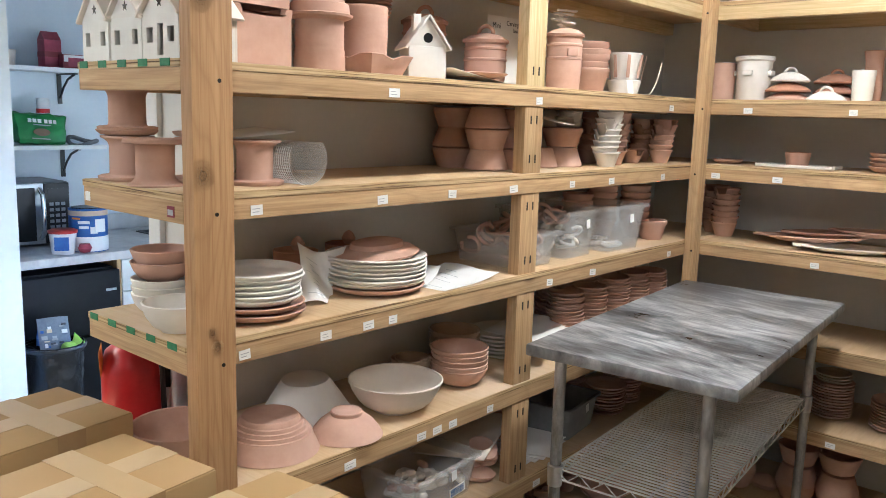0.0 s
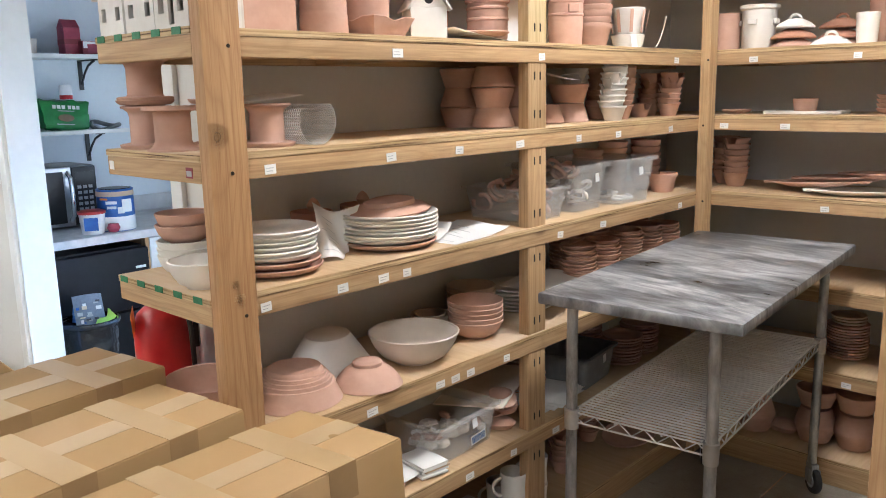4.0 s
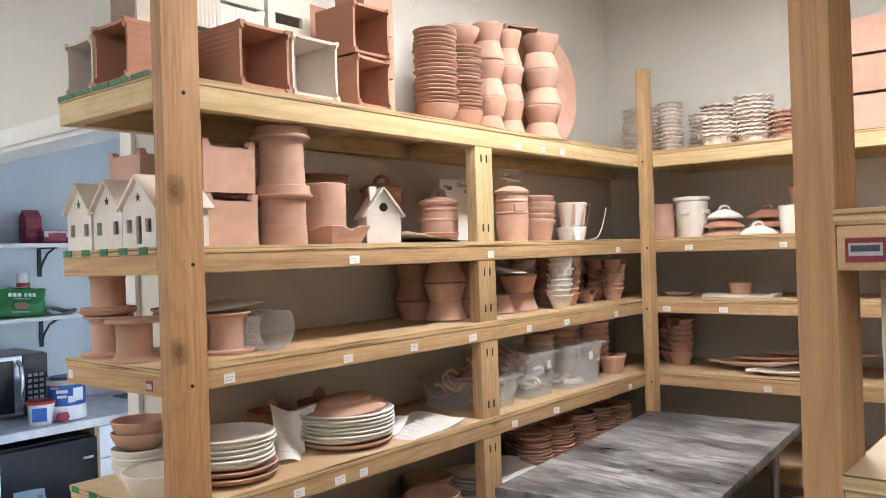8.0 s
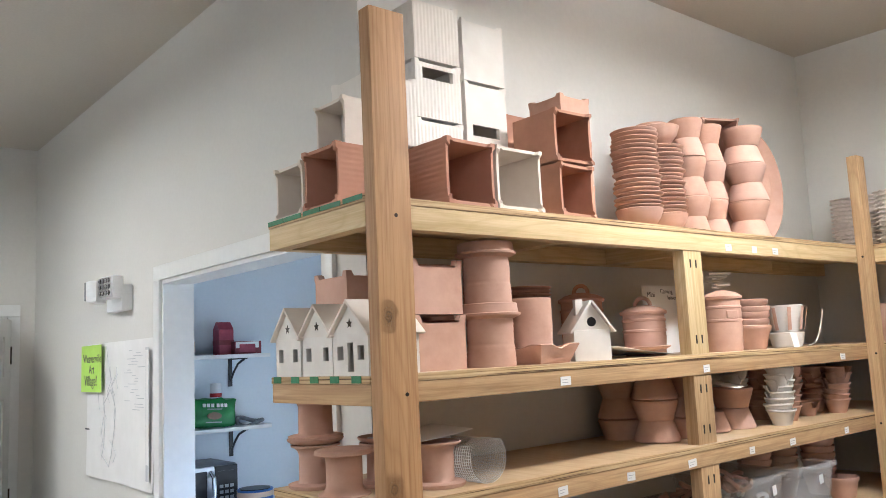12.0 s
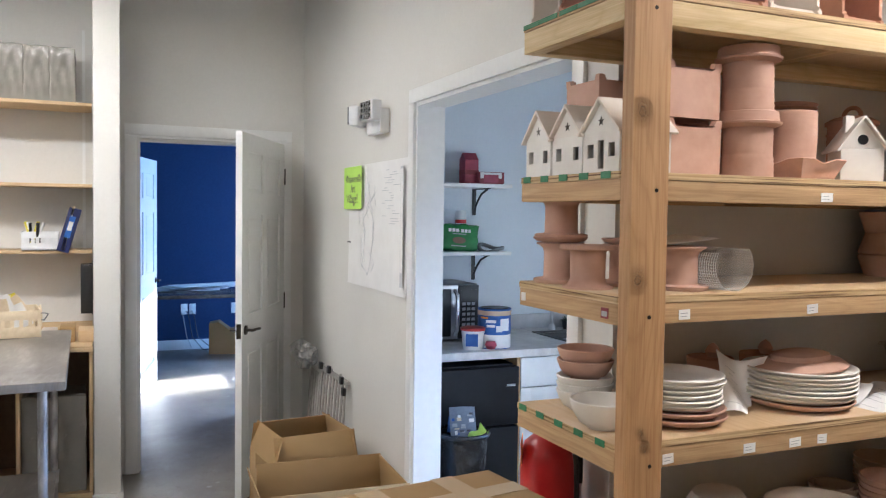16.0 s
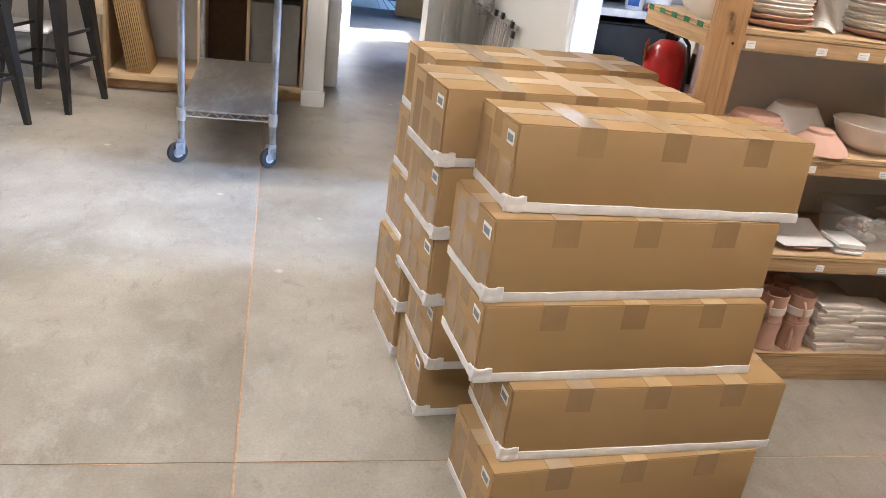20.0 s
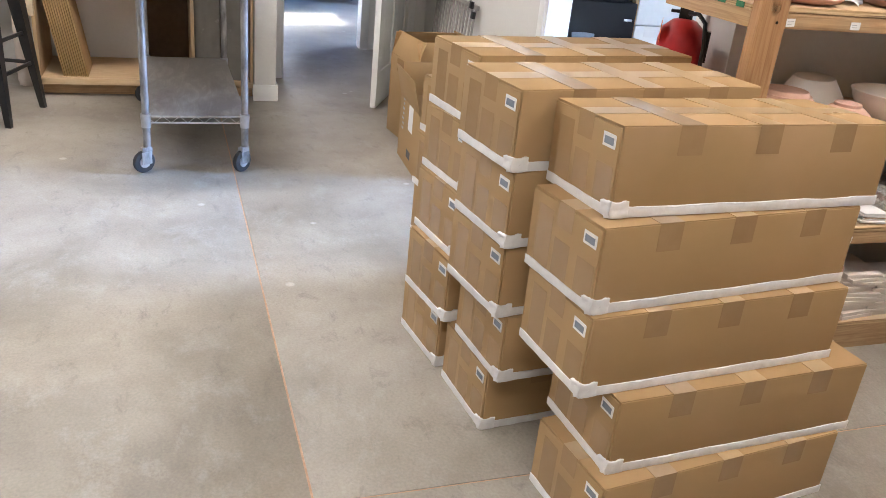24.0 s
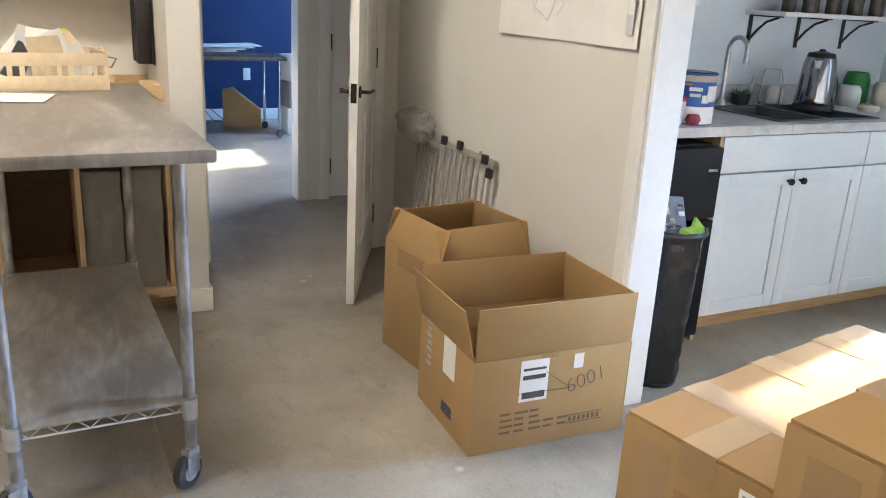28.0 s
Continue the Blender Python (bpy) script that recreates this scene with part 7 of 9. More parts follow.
part("title_block", B(0.904, 0.936, -0.0186, -0.0178, 0.10, 0.53), PAPER, plan)
part("dimension_mark", B(0.02, 0.09, -0.0178, -0.0168, 0.2, 0.206), INK, plan)
lime = thing("lime_note", pose(-4.06, KY - 0.022, 1.598), "lime green paper note with handwriting", "paper note")
part("sheet", B(0, 0.30, -0.001, 0, 0, 0.215), LIME, lime)


for k, (t, x, z) in enumerate((("Weaverville", 0.03, 0.135), ("Art", 0.12, 0.085), ("Village!", 0.05, 0.03))):
    writing(t, pose(x, -0.0016, z, 90, 0, 0), 0.056 if k != 2 else 0.066, lime)

# safety gates leaning in the corner
gate = thing("safety_gate", pose(-4.70, 1.365, 0, -4, 0, 0), "folded white metal safety gate leaning on the wall", "safety gate")
for z in (0.03, 0.655):
    part("rail", B(0, 0.29, -0.01, 0.012, z, z + 0.028, 0.004), GATE_PAINT, gate)
for k in range(6):
    x = 0.022 + k * 0.049
    part("bar", tube(bmesh.new(), [(x, 0, 0.05), (x, 0, 0.66)], 0.0075, 8), GATE_PAINT, gate)
gate2 = thing("safety_gate", pose(-4.40, 1.345, 0, -4, 1.5, 3), "second white metal safety gate with dark clips leaning beside the first", "safety gate")
for z in (0.02, 0.69):
    part("rail", B(0, 0.44, -0.01, 0.012, z, z + 0.025, 0.004), GATE_PAINT, gate2)
for k in range(9):
    x = 0.022 + k * 0.0495
    top = 0.70 + (0.03 if k % 3 == 0 else 0.0)
    part("bar", tube(bmesh.new(), [(x, 0, 0.03), (x, 0, 0.45), (x + 0.008 * (k % 2), -0.004, 0.6), (x, 0, top)], 0.0072, 8), GATE_PAINT, gate2)
for x, z in ((0.02, 0.70), (0.16, 0.705), (0.37, 0.69), (0.415, 0.64)):
    part("clip", B(x, x + 0.035, -0.028, -0.010, z, z + 0.04, 0.004), BLACK, gate2)
bag = bmesh.new()
bmesh.ops.create_icosphere(bag, subdivisions=4, radius=0.1)
for v in bag.verts:
    v.co *= 1 + 0.30 * noise.noise(v.co * 17) + 0.12 * noise.noise(v.co * 50)
    v.co.x *= 1.75
    v.co.y *= 0.62
    v.co.z *= 0.78
bag = single("plastic_bag", bag, BAG_FILM, pose(-4.555, 1.335, 0.757), "crumpled dusty plastic bag of fittings lying on the gate", "plastic bag")
for k, (x, z) in enumerate(((-0.06, -0.01), (0.02, 0.015), (0.08, -0.015))):
    part("fitting", B(x - 0.035, x + 0.035, -0.012, 0.012, z - 0.018, z + 0.018, 0.005, pose(0, 0, 0, 0, 20 * k - 15, 0)), GREY_PLASTIC, bag)

# fire extinguisher on the wall end
ext = thing("fire_extinguisher", pose(-1.775, 1.33, 0.565, 0, 0, -35), "red fire extinguisher hanging on the wall end", "fire extinguisher")
part("cylinder", L([(0, 0), (0.07, 0), (0.078, 0.012), (0.078, 0.36), (0.068, 0.40), (0.04, 0.425), (0.022, 0.432), (0, 0.433)], 36), RED, ext)
ext_label = L([(0.0785, 0.10), (0.0788, 0.10), (0.0788, 0.33), (0.0785, 0.33)], 72)
bmesh.ops.delete(ext_label, geom=[v for v in ext_label.verts if not 205 < math.degrees(math.atan2(v.co.y, v.co.x)) % 360 < 275], context="VERTS")
part("label", ext_label, PAPER, ext, "white instruction label")
part("valve", B(-0.018, 0.018, -0.022, 0.022, 0.43, 0.475, 0.004), BLACK, ext)
part("lever", B(-0.012, 0.012, -0.055, 0.03, 0.475, 0.487, 0.003, pose(0, 0, 0, -6, 0, 0)), BLACK, ext)
part("lever", B(-0.012, 0.012, -0.05, 0.02, 0.447, 0.457, 0.003), BLACK, ext)
part("hose", tube(bmesh.new(), [(0.02, 0.01, 0.45), (0.045, 0.04, 0.455), (0.055, 0.065, 0.43), (0.055, 0.075, 0.36), (0.05, 0.078, 0.2)], 0.007, 8), BLACK, ext)
part("tag", B(-0.10, -0.05, -0.07, -0.069, 0.35, 0.42, 0, pose(0, 0, 0, 0, 18, 0)), ORANGE, ext, "orange inspection tag")
part("bracket", B(-0.015, 0.015, 0.076, 0.09, 0.30, 0.40), BLACK, ext)

# ---- open cartons by the wall ----
def open_carton(m, l, w, h, flap, label, folds):
    """An open carton over local x (w) and y (l); folds: angles of the flaps on -y, +x, +y, -x, 0 upright."""
    ob = thing("open_carton", m, label, "cardboard box", "open cartons")
    t = 0.005
    for nm, a in (("side", (0, w, 0, t)), ("side", (0, w, l - t, l)), ("side", (0, t, t, l - t)), ("side", (w - t, w, t, l - t))):
        part(nm, B(*a, 0, h, 0.0015), CARD, ob)
    part("bottom", B(t, w - t, t, l - t, 0.0, t), CARD_SHADED_IN, ob)
    fl = [("y0", w, pose(0, 0, h, -folds[0], 0, 0)), ("x1", l, pose(w, 0, h, 0, 0, 90) @ pose(0, 0, 0, -folds[1], 0, 0)), ("y1", w, pose(w, l, h, 0, 0, 180) @ pose(0, 0, 0, -folds[2], 0, 0)), ("x0", l, pose(0, l, h, 0, 0, -90) @ pose(0, 0, 0, -folds[3], 0, 0))]
    for _, ln, mm in fl:
        part("flap", B(0.004, ln - 0.004, 0, 0.0045, 0.001, flap, 0.001, mm), CARD, ob)
    return ob


CW = 0.42
c1 = open_carton(pose(-3.395, 0.843, 0, 0, 0, -3), 0.565, CW, 0.315, 0.17, "large open brown carton with shipping labels and a handwritten number", (-13, -2, 4, -4))
# prints on its east side (x = CW) and south side (y = 0)
part("shipping_label", B(CW + 0.0005, CW + 0.0012, 0.16, 0.26, 0.16, 0.30, 0, pose(0, 0, 0)), PAPER, c1, "white shipping label")
for z, h2 in ((0.17, 0.022), (0.235, 0.014), (0.265, 0.008)):
    part("barcode", B(CW + 0.0013, CW + 0.0018, 0.17, 0.25, z, z + h2), INK, c1)
part("sticker", B(CW + 0.0005, CW + 0.0012, 0.35, 0.385, 0.25, 0.30), PAPER, c1, "small white sticker")
r = random.Random(8)
for k in range(4):
    for q in range(5 if k > 1 else 3):
        y = 0.10 + 0.052 * q
        part("print_line", B(CW + 0.0002, CW + 0.0008, y, y + r.uniform(0.03, 0.047), 0.058 + 0.021 * (3 - k), 0.066 + 0.021 * (3 - k)), CARTON_INK, c1)
for z in (0.055, 0.083):
    part("print_box", B(CW + 0.0002, CW + 0.0008, 0.345, 0.475, z, z + 0.003), CARTON_INK, c1)
for k in range(7):
    part("print_box", B(CW + 0.0002, CW + 0.0008, 0.35 + 0.0175 * k, 0.361 + 0.0175 * k, 0.062, 0.079), CARTON_INK, c1)
for a, b_ in (((0.25, 0.255), (0.345, 0.185)), ((0.345, 0.185), (0.16, 0.19))):
    part("print_mark", tube(bmesh.new(), [(CW + 0.0006, a[0], a[1]), (CW + 0.0006, b_[0], b_[1])], 0.0013, 4), CARTON_INK, c1)
part("tape", B(CW + 0.0002, CW + 0.0008, 0.23, 0.29, 0.30, 0.314), CLEAR_TAPE, c1)
writing("6001", pose(CW + 0.0014, 0.335, 0.165, 90, 0, 90) @ pose(0, 0, 0, 0, 0, 14), 0.075, c1, INK, -0.0022)
part("shipping_label", B(0.20, 0.29, -0.0008, -0.0002, 0.19, 0.33), PAPER, c1, "white shipping label")
for k in range(7):
    part("print_line", B(0.06 + 0.012 * (k % 2), 0.10, -0.0007, -0.0002, 0.16 + 0.025 * k, 0.172 + 0.025 * k), GREY_INK, c1)
part("print_box", B(0.20, 0.28, -0.0007, -0.0002, 0.05, 0.09), INK, c1)
for p in range(3):
    part("item", L([(0, 0.006), (0.05, 0.006), (0.05, 0.14), (0, 0.15)], 20, pose(0.12 + 0.07 * p, 0.18 + 0.11 * p, 0)), (NAVY, GREY_PLASTIC, WHITE_PLASTIC)[p], c1)
c2 = open_carton(pose(-3.86, 0.90, 0, 0, 0, 6), 0.40, 0.40, 0.44, 0.13, "open brown carton with taped folded-in flaps", (16, 20, 12, 20))
part("tape", B(0.10, 0.30, -0.0012, -0.0002, 0.36, 0.43), CLEAR_TAPE, c2)
part("tape", B(0.4002, 0.4012, 0.05, 0.30, 0.36, 0.43), CLEAR_TAPE, c2)

# ---- desk nook ----
desk = thing("desk_cabinet", pose(0, 0, 0), "birch plywood desk cabinet with open bays", "desk")
part("desktop", B(DX, -4.44, -1.0, 0.20, 0.845, 0.872, 0.003), BIRCH[1], desk)
part("bottom", B(DX, -4.47, -0.98, 0.20, 0.085, 0.105, 0.002), BIRCH[1], desk)
# added back panel; its dark brown also holds the shade inside the bays
part("back_panel", B(DX + 0.002, DX + 0.01, -0.43, 0.18, 0.106, 0.844), DARK_BROWN, desk, "added brown back panel, darkened for the shade in the bays")
part("kick", B(-4.55, -4.53, -0.98, 0.20, 0, 0.085), PINE[1], desk)
for y in (-1.0, -0.45, -0.158, 0.182):
    part("divider", B(DX, -4.47, y, y + 0.019, 0.0 if y < -0.9 else 0.105, 0.845, 0.002), BIRCH[2], desk)
part("front_lip", B(-4.47, -4.452, -0.98, 0.20, 0.07, 0.107, 0.002), BIRCH[1], desk)
part("back_splash", B(DX, DX + 0.02, -0.95, 0.20, 0.872, 0.93, 0.002), BIRCH[1], desk)
ledge = thing("window_counter", pose(0, 0, 0), "long birch counter under the shop window", "counter")
part("top", B(DX, -4.48, -3.6, -1.005, 0.86, 0.90, 0.003), BIRCH[1], ledge)
part("apron", B(-4.52, -4.49, -3.6, -1.005, 0.76, 0.86, 0.003), BIRCH[1], ledge)
part("riser", B(DX, -4.80, -3.6, -1.01, 0.90, 0.975, 0.003), BIRCH[1], ledge)
for y in (-3.5, -2.3):
    part("leg", B(-4.56, -4.49, y, y + 0.07, 0, 0.76, 0.003), BIRCH[2], ledge)
for z, y0, d in ((2.15, -0.92, 0.34), (1.715, -0.91, 0.28), (1.352, -0.69, 0.25)):
    sh = thing("wall_shelf", pose(0, 0, 0), "plywood wall shelf in the desk nook", "wall shelf", "desk nook shelves")
    part("board", B(DX, DX + d, y0, 0.20, z - 0.018, z, 0.002), BIRCH[1], sh)
    part("bracket", B(DX, DX + 0.03, y0 + 0.03, y0 + 0.045, z - 0.11, z - 0.018, 0.001), BLACK_METAL, sh)
    part("bracket", B(DX, DX + d * 0.8, y0 + 0.03, y0 + 0.045, z - 0.03, z - 0.018, 0.001), BLACK_METAL, sh)
for y in (-0.54, 0.15):
    part("standard", B(DX, DX + 0.012, y, y + 0.016, 1.35, 2.6), TRIM, thing("shelf_standard", pose(0, 0, 0), "slotted white shelf standard on the wall", "shelf standard", "shelf standards"))


def wrapped_pack(m, w, d, h, label):
    """Grey sheets standing on edge inside shiny wrap."""
    ob = thing("wrapped_pack", m, label, "wrapped pack", "wrapped packs")
    n = max(3, int(w / 0.014))
    for k in range(n):
        part("sheet", B(k * w / n, (k + 0.8) * w / n, 0.003, d - 0.003 * (1 + k % 2), 0.002, h - 0.004 * (k % 3)), CRATE_SHEET, ob)
    bm = B(-0.003, w + 0.003, 0, d, 0, h + 0.004, 0.006)
    bmesh.ops.subdivide_edges(bm, edges=bm.edges, cuts=9, use_grid_fill=True)
    for v in bm.verts:
        v.co += Vector((0.004 * noise.noise(v.co * 24 + Vector((9, 0, 0))), 0.007 * noise.noise(v.co * 30), 0.006 * noise.noise(v.co * 45)))
    part("wrap", bm, PACK_FILM, ob, "shiny creased film")
    return ob


y = -0.88
while y < 0.08:
    wrapped_pack(pose(-4.76, y, 2.151, 0, 0, 90), 0.122, 0.22, 0.29, "grey sheets wrapped in clear film on a high shelf")
    y += 0.125
for y in (-0.134, 0.022):
    wrapped_pack(pose(-4.495, y, 0.106, 0, 0, 90), 0.143, 0.30, 0.50, "grey egg-crate sheets wrapped in clear film in the desk bay")
# flattened cartons leaning in the bay
r = random.Random(6)
for k in range(11):
    single("flat_carton", B(-0.17, 0.17, 0, 0.007, 0, 0.60, 0.001), CARD, pose(-4.66 + r.uniform(-0.006, 0.006), -0.74 - 0.0125 * k, 0.107, 0, 0, 0) @ pose(0, 0, 0, 10, 0, 0), "flattened brown carton leaning in a bundle", "flat carton", "flattened cartons")

cup = thing("mug", pose(-4.88, -0.77, 1.716, 0, 0, 120), "black mug on the plywood shelf", "mug")
part("cup", L(hollow([(0.035, 0), (0.043, 0.02), (0.045, 0.085)], 0.004), 24), BLACK, cup)
part("handle", tube(bmesh.new(), [(0.042 + 0.03 * math.sin(a), 0, 0.045 + 0.028 * math.cos(a)) for a in [math.pi * k / 8 for k in range(9)]], 0.005, 8), BLACK, cup)
put("dish", mesh_of("small_wood_dish", L(hollow([(0.035, 0), (0.055, 0.02), (0.06, 0.028)], 0.004), 24), CREAM), -4.86, -0.56, 1.716, "small pale dish on the plywood shelf", "dish")


def crate(m, w, d, h, mat, label, slots=7):
    """A slotted plastic basket."""
    ob = thing("basket", m, label, "basket")
    part("base", B(0, w, 0, d, 0, 0.004), mat, ob)
    for z0, z1 in ((0.0, h * 0.40), (h * 0.66, h)):
        for a in ((0, w, 0, 0.004), (0, w, d - 0.004, d), (0, 0.004, 0.004, d - 0.004), (w - 0.004, w, 0.004, d - 0.004)):
            part("band", B(*a, z0, z1, 0.001), mat, ob)
    for k in range(slots + 1):
        x, y = (w - 0.016) * k / slots, (d - 0.016) * k / slots
        for a in ((x, x + 0.016, 0.0005, 0.0035), (x, x + 0.016, d - 0.0035, d - 0.0005), (0.0005, 0.0035, y, y + 0.016), (w - 0.0035, w - 0.0005, y, y + 0.016)):
            part("slat", B(*a, h * 0.40, h * 0.66), mat, ob)
    part("rim", B(-0.004, w + 0.004, -0.004, 0.002, h - 0.012, h, 0.002), mat, ob)
    part("rim", B(-0.004, w + 0.004, d - 0.002, d + 0.004, h - 0.012, h, 0.002), mat, ob)
    return ob


crate(pose(-4.95, -0.15, 1.353), 0.16, 0.18, 0.10, WHITE_PLASTIC, "white slotted basket of tools on the nook shelf")
for k in range(7):
    single("tool", tube(bmesh.new(), [(0, 0, 0), (0.01, 0.0, 0.15)], 0.008, 8), (BLACK, YELLOW, WHITE_PLASTIC)[k % 3], pose(-4.92 + 0.016 * k, -0.11 + 0.015 * (k % 4), 1.362, 20 * math.sin(k), 22 * math.cos(2 * k), 0), "small tool handle in a white basket", "tool", "tools in a basket")
for k, (mt, t, nm) in enumerate(((NAVY, 0.078, "navy"), (STRAW, 0.02, "tan"), (STRAW, 0.014, "tan"))):
    fo = thing("file_folder", pose(-4.93, 0.02 + (0.066, 0.086, 0.1)[k] - 0.066, 1.354, -16 + 2 * k, 0, 0), "%s file folder leaning on the shelf end" % nm, "folder", "files on the nook shelf")
    part("cover", B(0, 0.16, 0, t * 0.8, 0, 0.245, 0.003), mt, fo)
    if k == 0:
        lb_ = part("spine_label", B(0.1602, 0.1612, 0.016, 0.046, 0.08, 0.2), BLUE_PRINT, fo)
        part("print", B(0.1613, 0.1618, 0.02, 0.042, 0.12, 0.17), PAPER, lb_)
basket = crate(pose(-4.42, -0.42, 0.966, 0, 0, 8), 0.27, 0.36, 0.128, STRAW, "cream woven-look basket of papers on the steel cart", 9)
for k in range(13):
    f = k / 12
    w_, h_ = 0.10 + 0.03 * math.sin(3 * k) ** 2, 0.15 + 0.03 * math.cos(2 * k)
    mt = (PAPER, PAPER, LABEL_GREY, PAPER, WHITE_PLASTIC, GREY_INK, PAPER, STRAW, GREY_INK, PAPER, YELLOW, PAPER, STRAW)[k]
    m = pose(-4.39 + 0.012 * ((k * 5) % 12), -0.36 + 0.25 * f, 1.01, -(40 - 78 * f) + 5 * math.sin(5 * k), 0, 6) @ pose(0, 0, 0, 90, 0, 90) @ pose(-w_ * 0.5, -0.02, 0, 0, 12 * math.sin(4 * k), 0)
    single("paper_roll", sheet(bmesh.new(), w_, h_, 6, 5, lambda u, v: 0.016 * math.sin(3 * u + k) + 0.006 * v), mt, m, "folded paper standing in a basket", "paper", "papers in a basket")
part("handle", tube(bmesh.new(), [(0.135 + 0.045 * math.cos(a), 0.368, 0.085 + 0.05 * math.sin(a)) for a in [math.pi * 2 * k / 16 for k in range(16)]], 0.006, 6, True), STRAW, basket)
single("scissors", tube(bmesh.new(), [(0, 0, 0), (0, 0.03, 0.02), (0, 0.06, 0.0), (0, 0.03, -0.02)], 0.004, 6, True), GREY_PLASTIC, pose(-4.22, -0.045, 1.05, 20, 0, 30), "grey scissor handles hanging over the basket rim", "scissors")
single("paper_sheet", sheet(bmesh.new(), 0.20, 0.27, 4, 4, lambda u, v: 0.001), PAPER, pose(-4.14, -0.47, 0.968, 0, 0, -12), "white paper sheet on the steel cart", "paper")
for k in range(5):
    single("paper_sheet", sheet(bmesh.new(), 0.21, 0.28, 3, 3, lambda u, v: 0.001 + 0.004 * u * v), PAPER, pose(-4.78 + 0.02 * k, -0.92 + 0.07 * k, 0.8735 + 0.002 * k, 0, 0, 14 * k - 20), "white paper on the desk", "paper", "papers on the desk")
tray2 = thing("card_reader", pose(-4.84, -0.80, 0.873, 0, 0, -14) @ Matrix.Scale(1.35, 4), "black card reader with a green screen on the desk", "card reader")
part("case", B(-0.05, 0.05, -0.09, 0.09, 0, 0.06, 0.01), BLACK, tray2)
part("screen", B(-0.02, 0.03, -0.05, 0.03, 0.06, 0.0615), LIME, tray2)
part("receipt", sheet(bmesh.new(), 0.05, 0.12, 3, 6, lambda u, v: 0.08 * v * v), PAPER, tray2).matrix_basis = pose(-0.03, 0.04, 0.06, 30, 0, 0)
for k in range(3):
    bxx = thing("desk_organiser", pose(-4.80, -0.05 + 0.09 * k, 0.873), "cardboard tray of small boxes on the desk end", "desk organiser", "organisers on the desk")
    part("tray", B(0, 0.20, 0, 0.075, 0, 0.06 + 0.02 * (k % 2), 0.003), (CREAM, CARD, BIRCH[1])[k], bxx)
file_rack = thing("wall_file_rack", pose(DX + 0.05, 0.15, 1.0), "black wire file rack on the nook wall", "file rack")
for k in range(4):
    part("plate", B(0.02 + 0.055 * k, 0.03 + 0.055 * k, -0.01, 0.05, 0, 0.27, 0.002), BLACK_METAL, file_rack)
part("side", B(0.0, 0.25, 0.048, 0.053, 0, 0.28, 0.001), BLACK_METAL, file_rack)
for (y0, y1, z0, z1, mt, nm) in ((-0.91, -0.73, 1.40, 1.66, PAPER, "printed white list pinned to the wall"), (-0.93, -0.79, 1.09, 1.33, GREY_PLASTIC, "grey clipboard hanging on the wall"), (-0.78, -0.70, 1.12, 1.34, PAPER, "white paper pinned to the wall")):
    pn = thing("pinned_paper", pose(DX + 0.002, 0, 0), nm, "pinned paper", "papers on the nook wall")
    part("sheet", B(0, 0.002, y0, y1, z0, z1), mt, pn)
    if mt is GREY_PLASTIC:
        part("paper", B(0.002, 0.003, y0 + 0.02, y1 - 0.015, z0 + 0.08, z1 - 0.03), PAPER, pn)
        part("clip", B(0.002, 0.012, y0 + 0.04, y1 - 0.04, z1 - 0.03, z1 - 0.01, 0.002), CHROME, pn)
    else:
        for k in range(9):
            part("print_line", B(0.002, 0.0026, y0 + 0.02, y1 - 0.03 - 0.02 * (k % 3), z0 + 0.03 + 0.02 * k, z0 + 0.034 + 0.02 * k), GREY_INK, pn)
bottle = thing("water_bottle", pose(-4.62, -1.10, 0.90), "mint green drinking bottle with a black cap on the counter", "water bottle")
part("body", L([(0, 0), (0.036, 0), (0.038, 0.006), (0.038, 0.185), (0.03, 0.2), (0, 0.2)], 28), TEAL, bottle)
part("cap", L([(0, 0.198), (0.03, 0.198), (0.031, 0.225), (0.02, 0.235), (0, 0.236)], 24), BLACK, bottle)
tab = thing("tablet_stand", pose(-4.75, -1.32, 0.975, 0, 0, 60), "white tablet on a stand by the shop window", "tablet")
part("stand", B(-0.06, 0.06, -0.05, 0.05, 0, 0.10, 0.012), WHITE_PLASTIC, tab)
part("frame", B(-0.13, 0.13, -0.01, 0.01, 0.08, 0.25, 0.008, pose(0, 0, 0, -24, 0, 0)), WHITE_PLASTIC, tab)
part("screen", B(-0.11, 0.11, -0.012, -0.0105, 0.10, 0.235, 0, pose(0, 0, 0, -24, 0, 0)), GREY_PLASTIC, tab)
single("wrapping_paper", sheet(bmesh.new(), 0.42, 1.3, 20, 44, lambda u, v: 0.035 + 0.075 * noise.noise(Vector((5 * u, 11 * v, 0))) + 0.02 * noise.noise(Vector((19 * u, 37 * v, 2)))), WRAP, pose(-4.98, -2.5, 0.98), "crumpled clear wrapping film along the counter", "wrapping film")
for k in range(2):
    single("paper_tube", L([(0, 0), (0.045, 0), (0.045, 0.62 - 0.14 * k), (0.038, 0.62 - 0.14 * k), (0.038, 0.01), (0, 0.01)], 24), CREAM, pose(-4.72 - 0.1 * k, -1.09 - 0.02 * k, 0), "pale cardboard tube standing under the counter", "paper tube", "paper tubes")
tub_d = tub(pose(-4.75, -1.55, 0, 0, 0, 0), 0.40, 0.34, 0.28, "grey storage tub under the counter", 0.01, GREY_PLASTIC)
part("tub_lid", B(-0.19, 0.19, -0.22, 0.22, 0.282, 0.30, 0.008), WHITE_PLASTIC, tub_d, "white lid")
single("work_glove", B(-0.015, 0.015, -0.05, 0.05, 0, 0.26, 0.012), STRAW, pose(-4.44, -1.03, 0.45), "tan work cloth hanging at the cabinet side", "cloth")


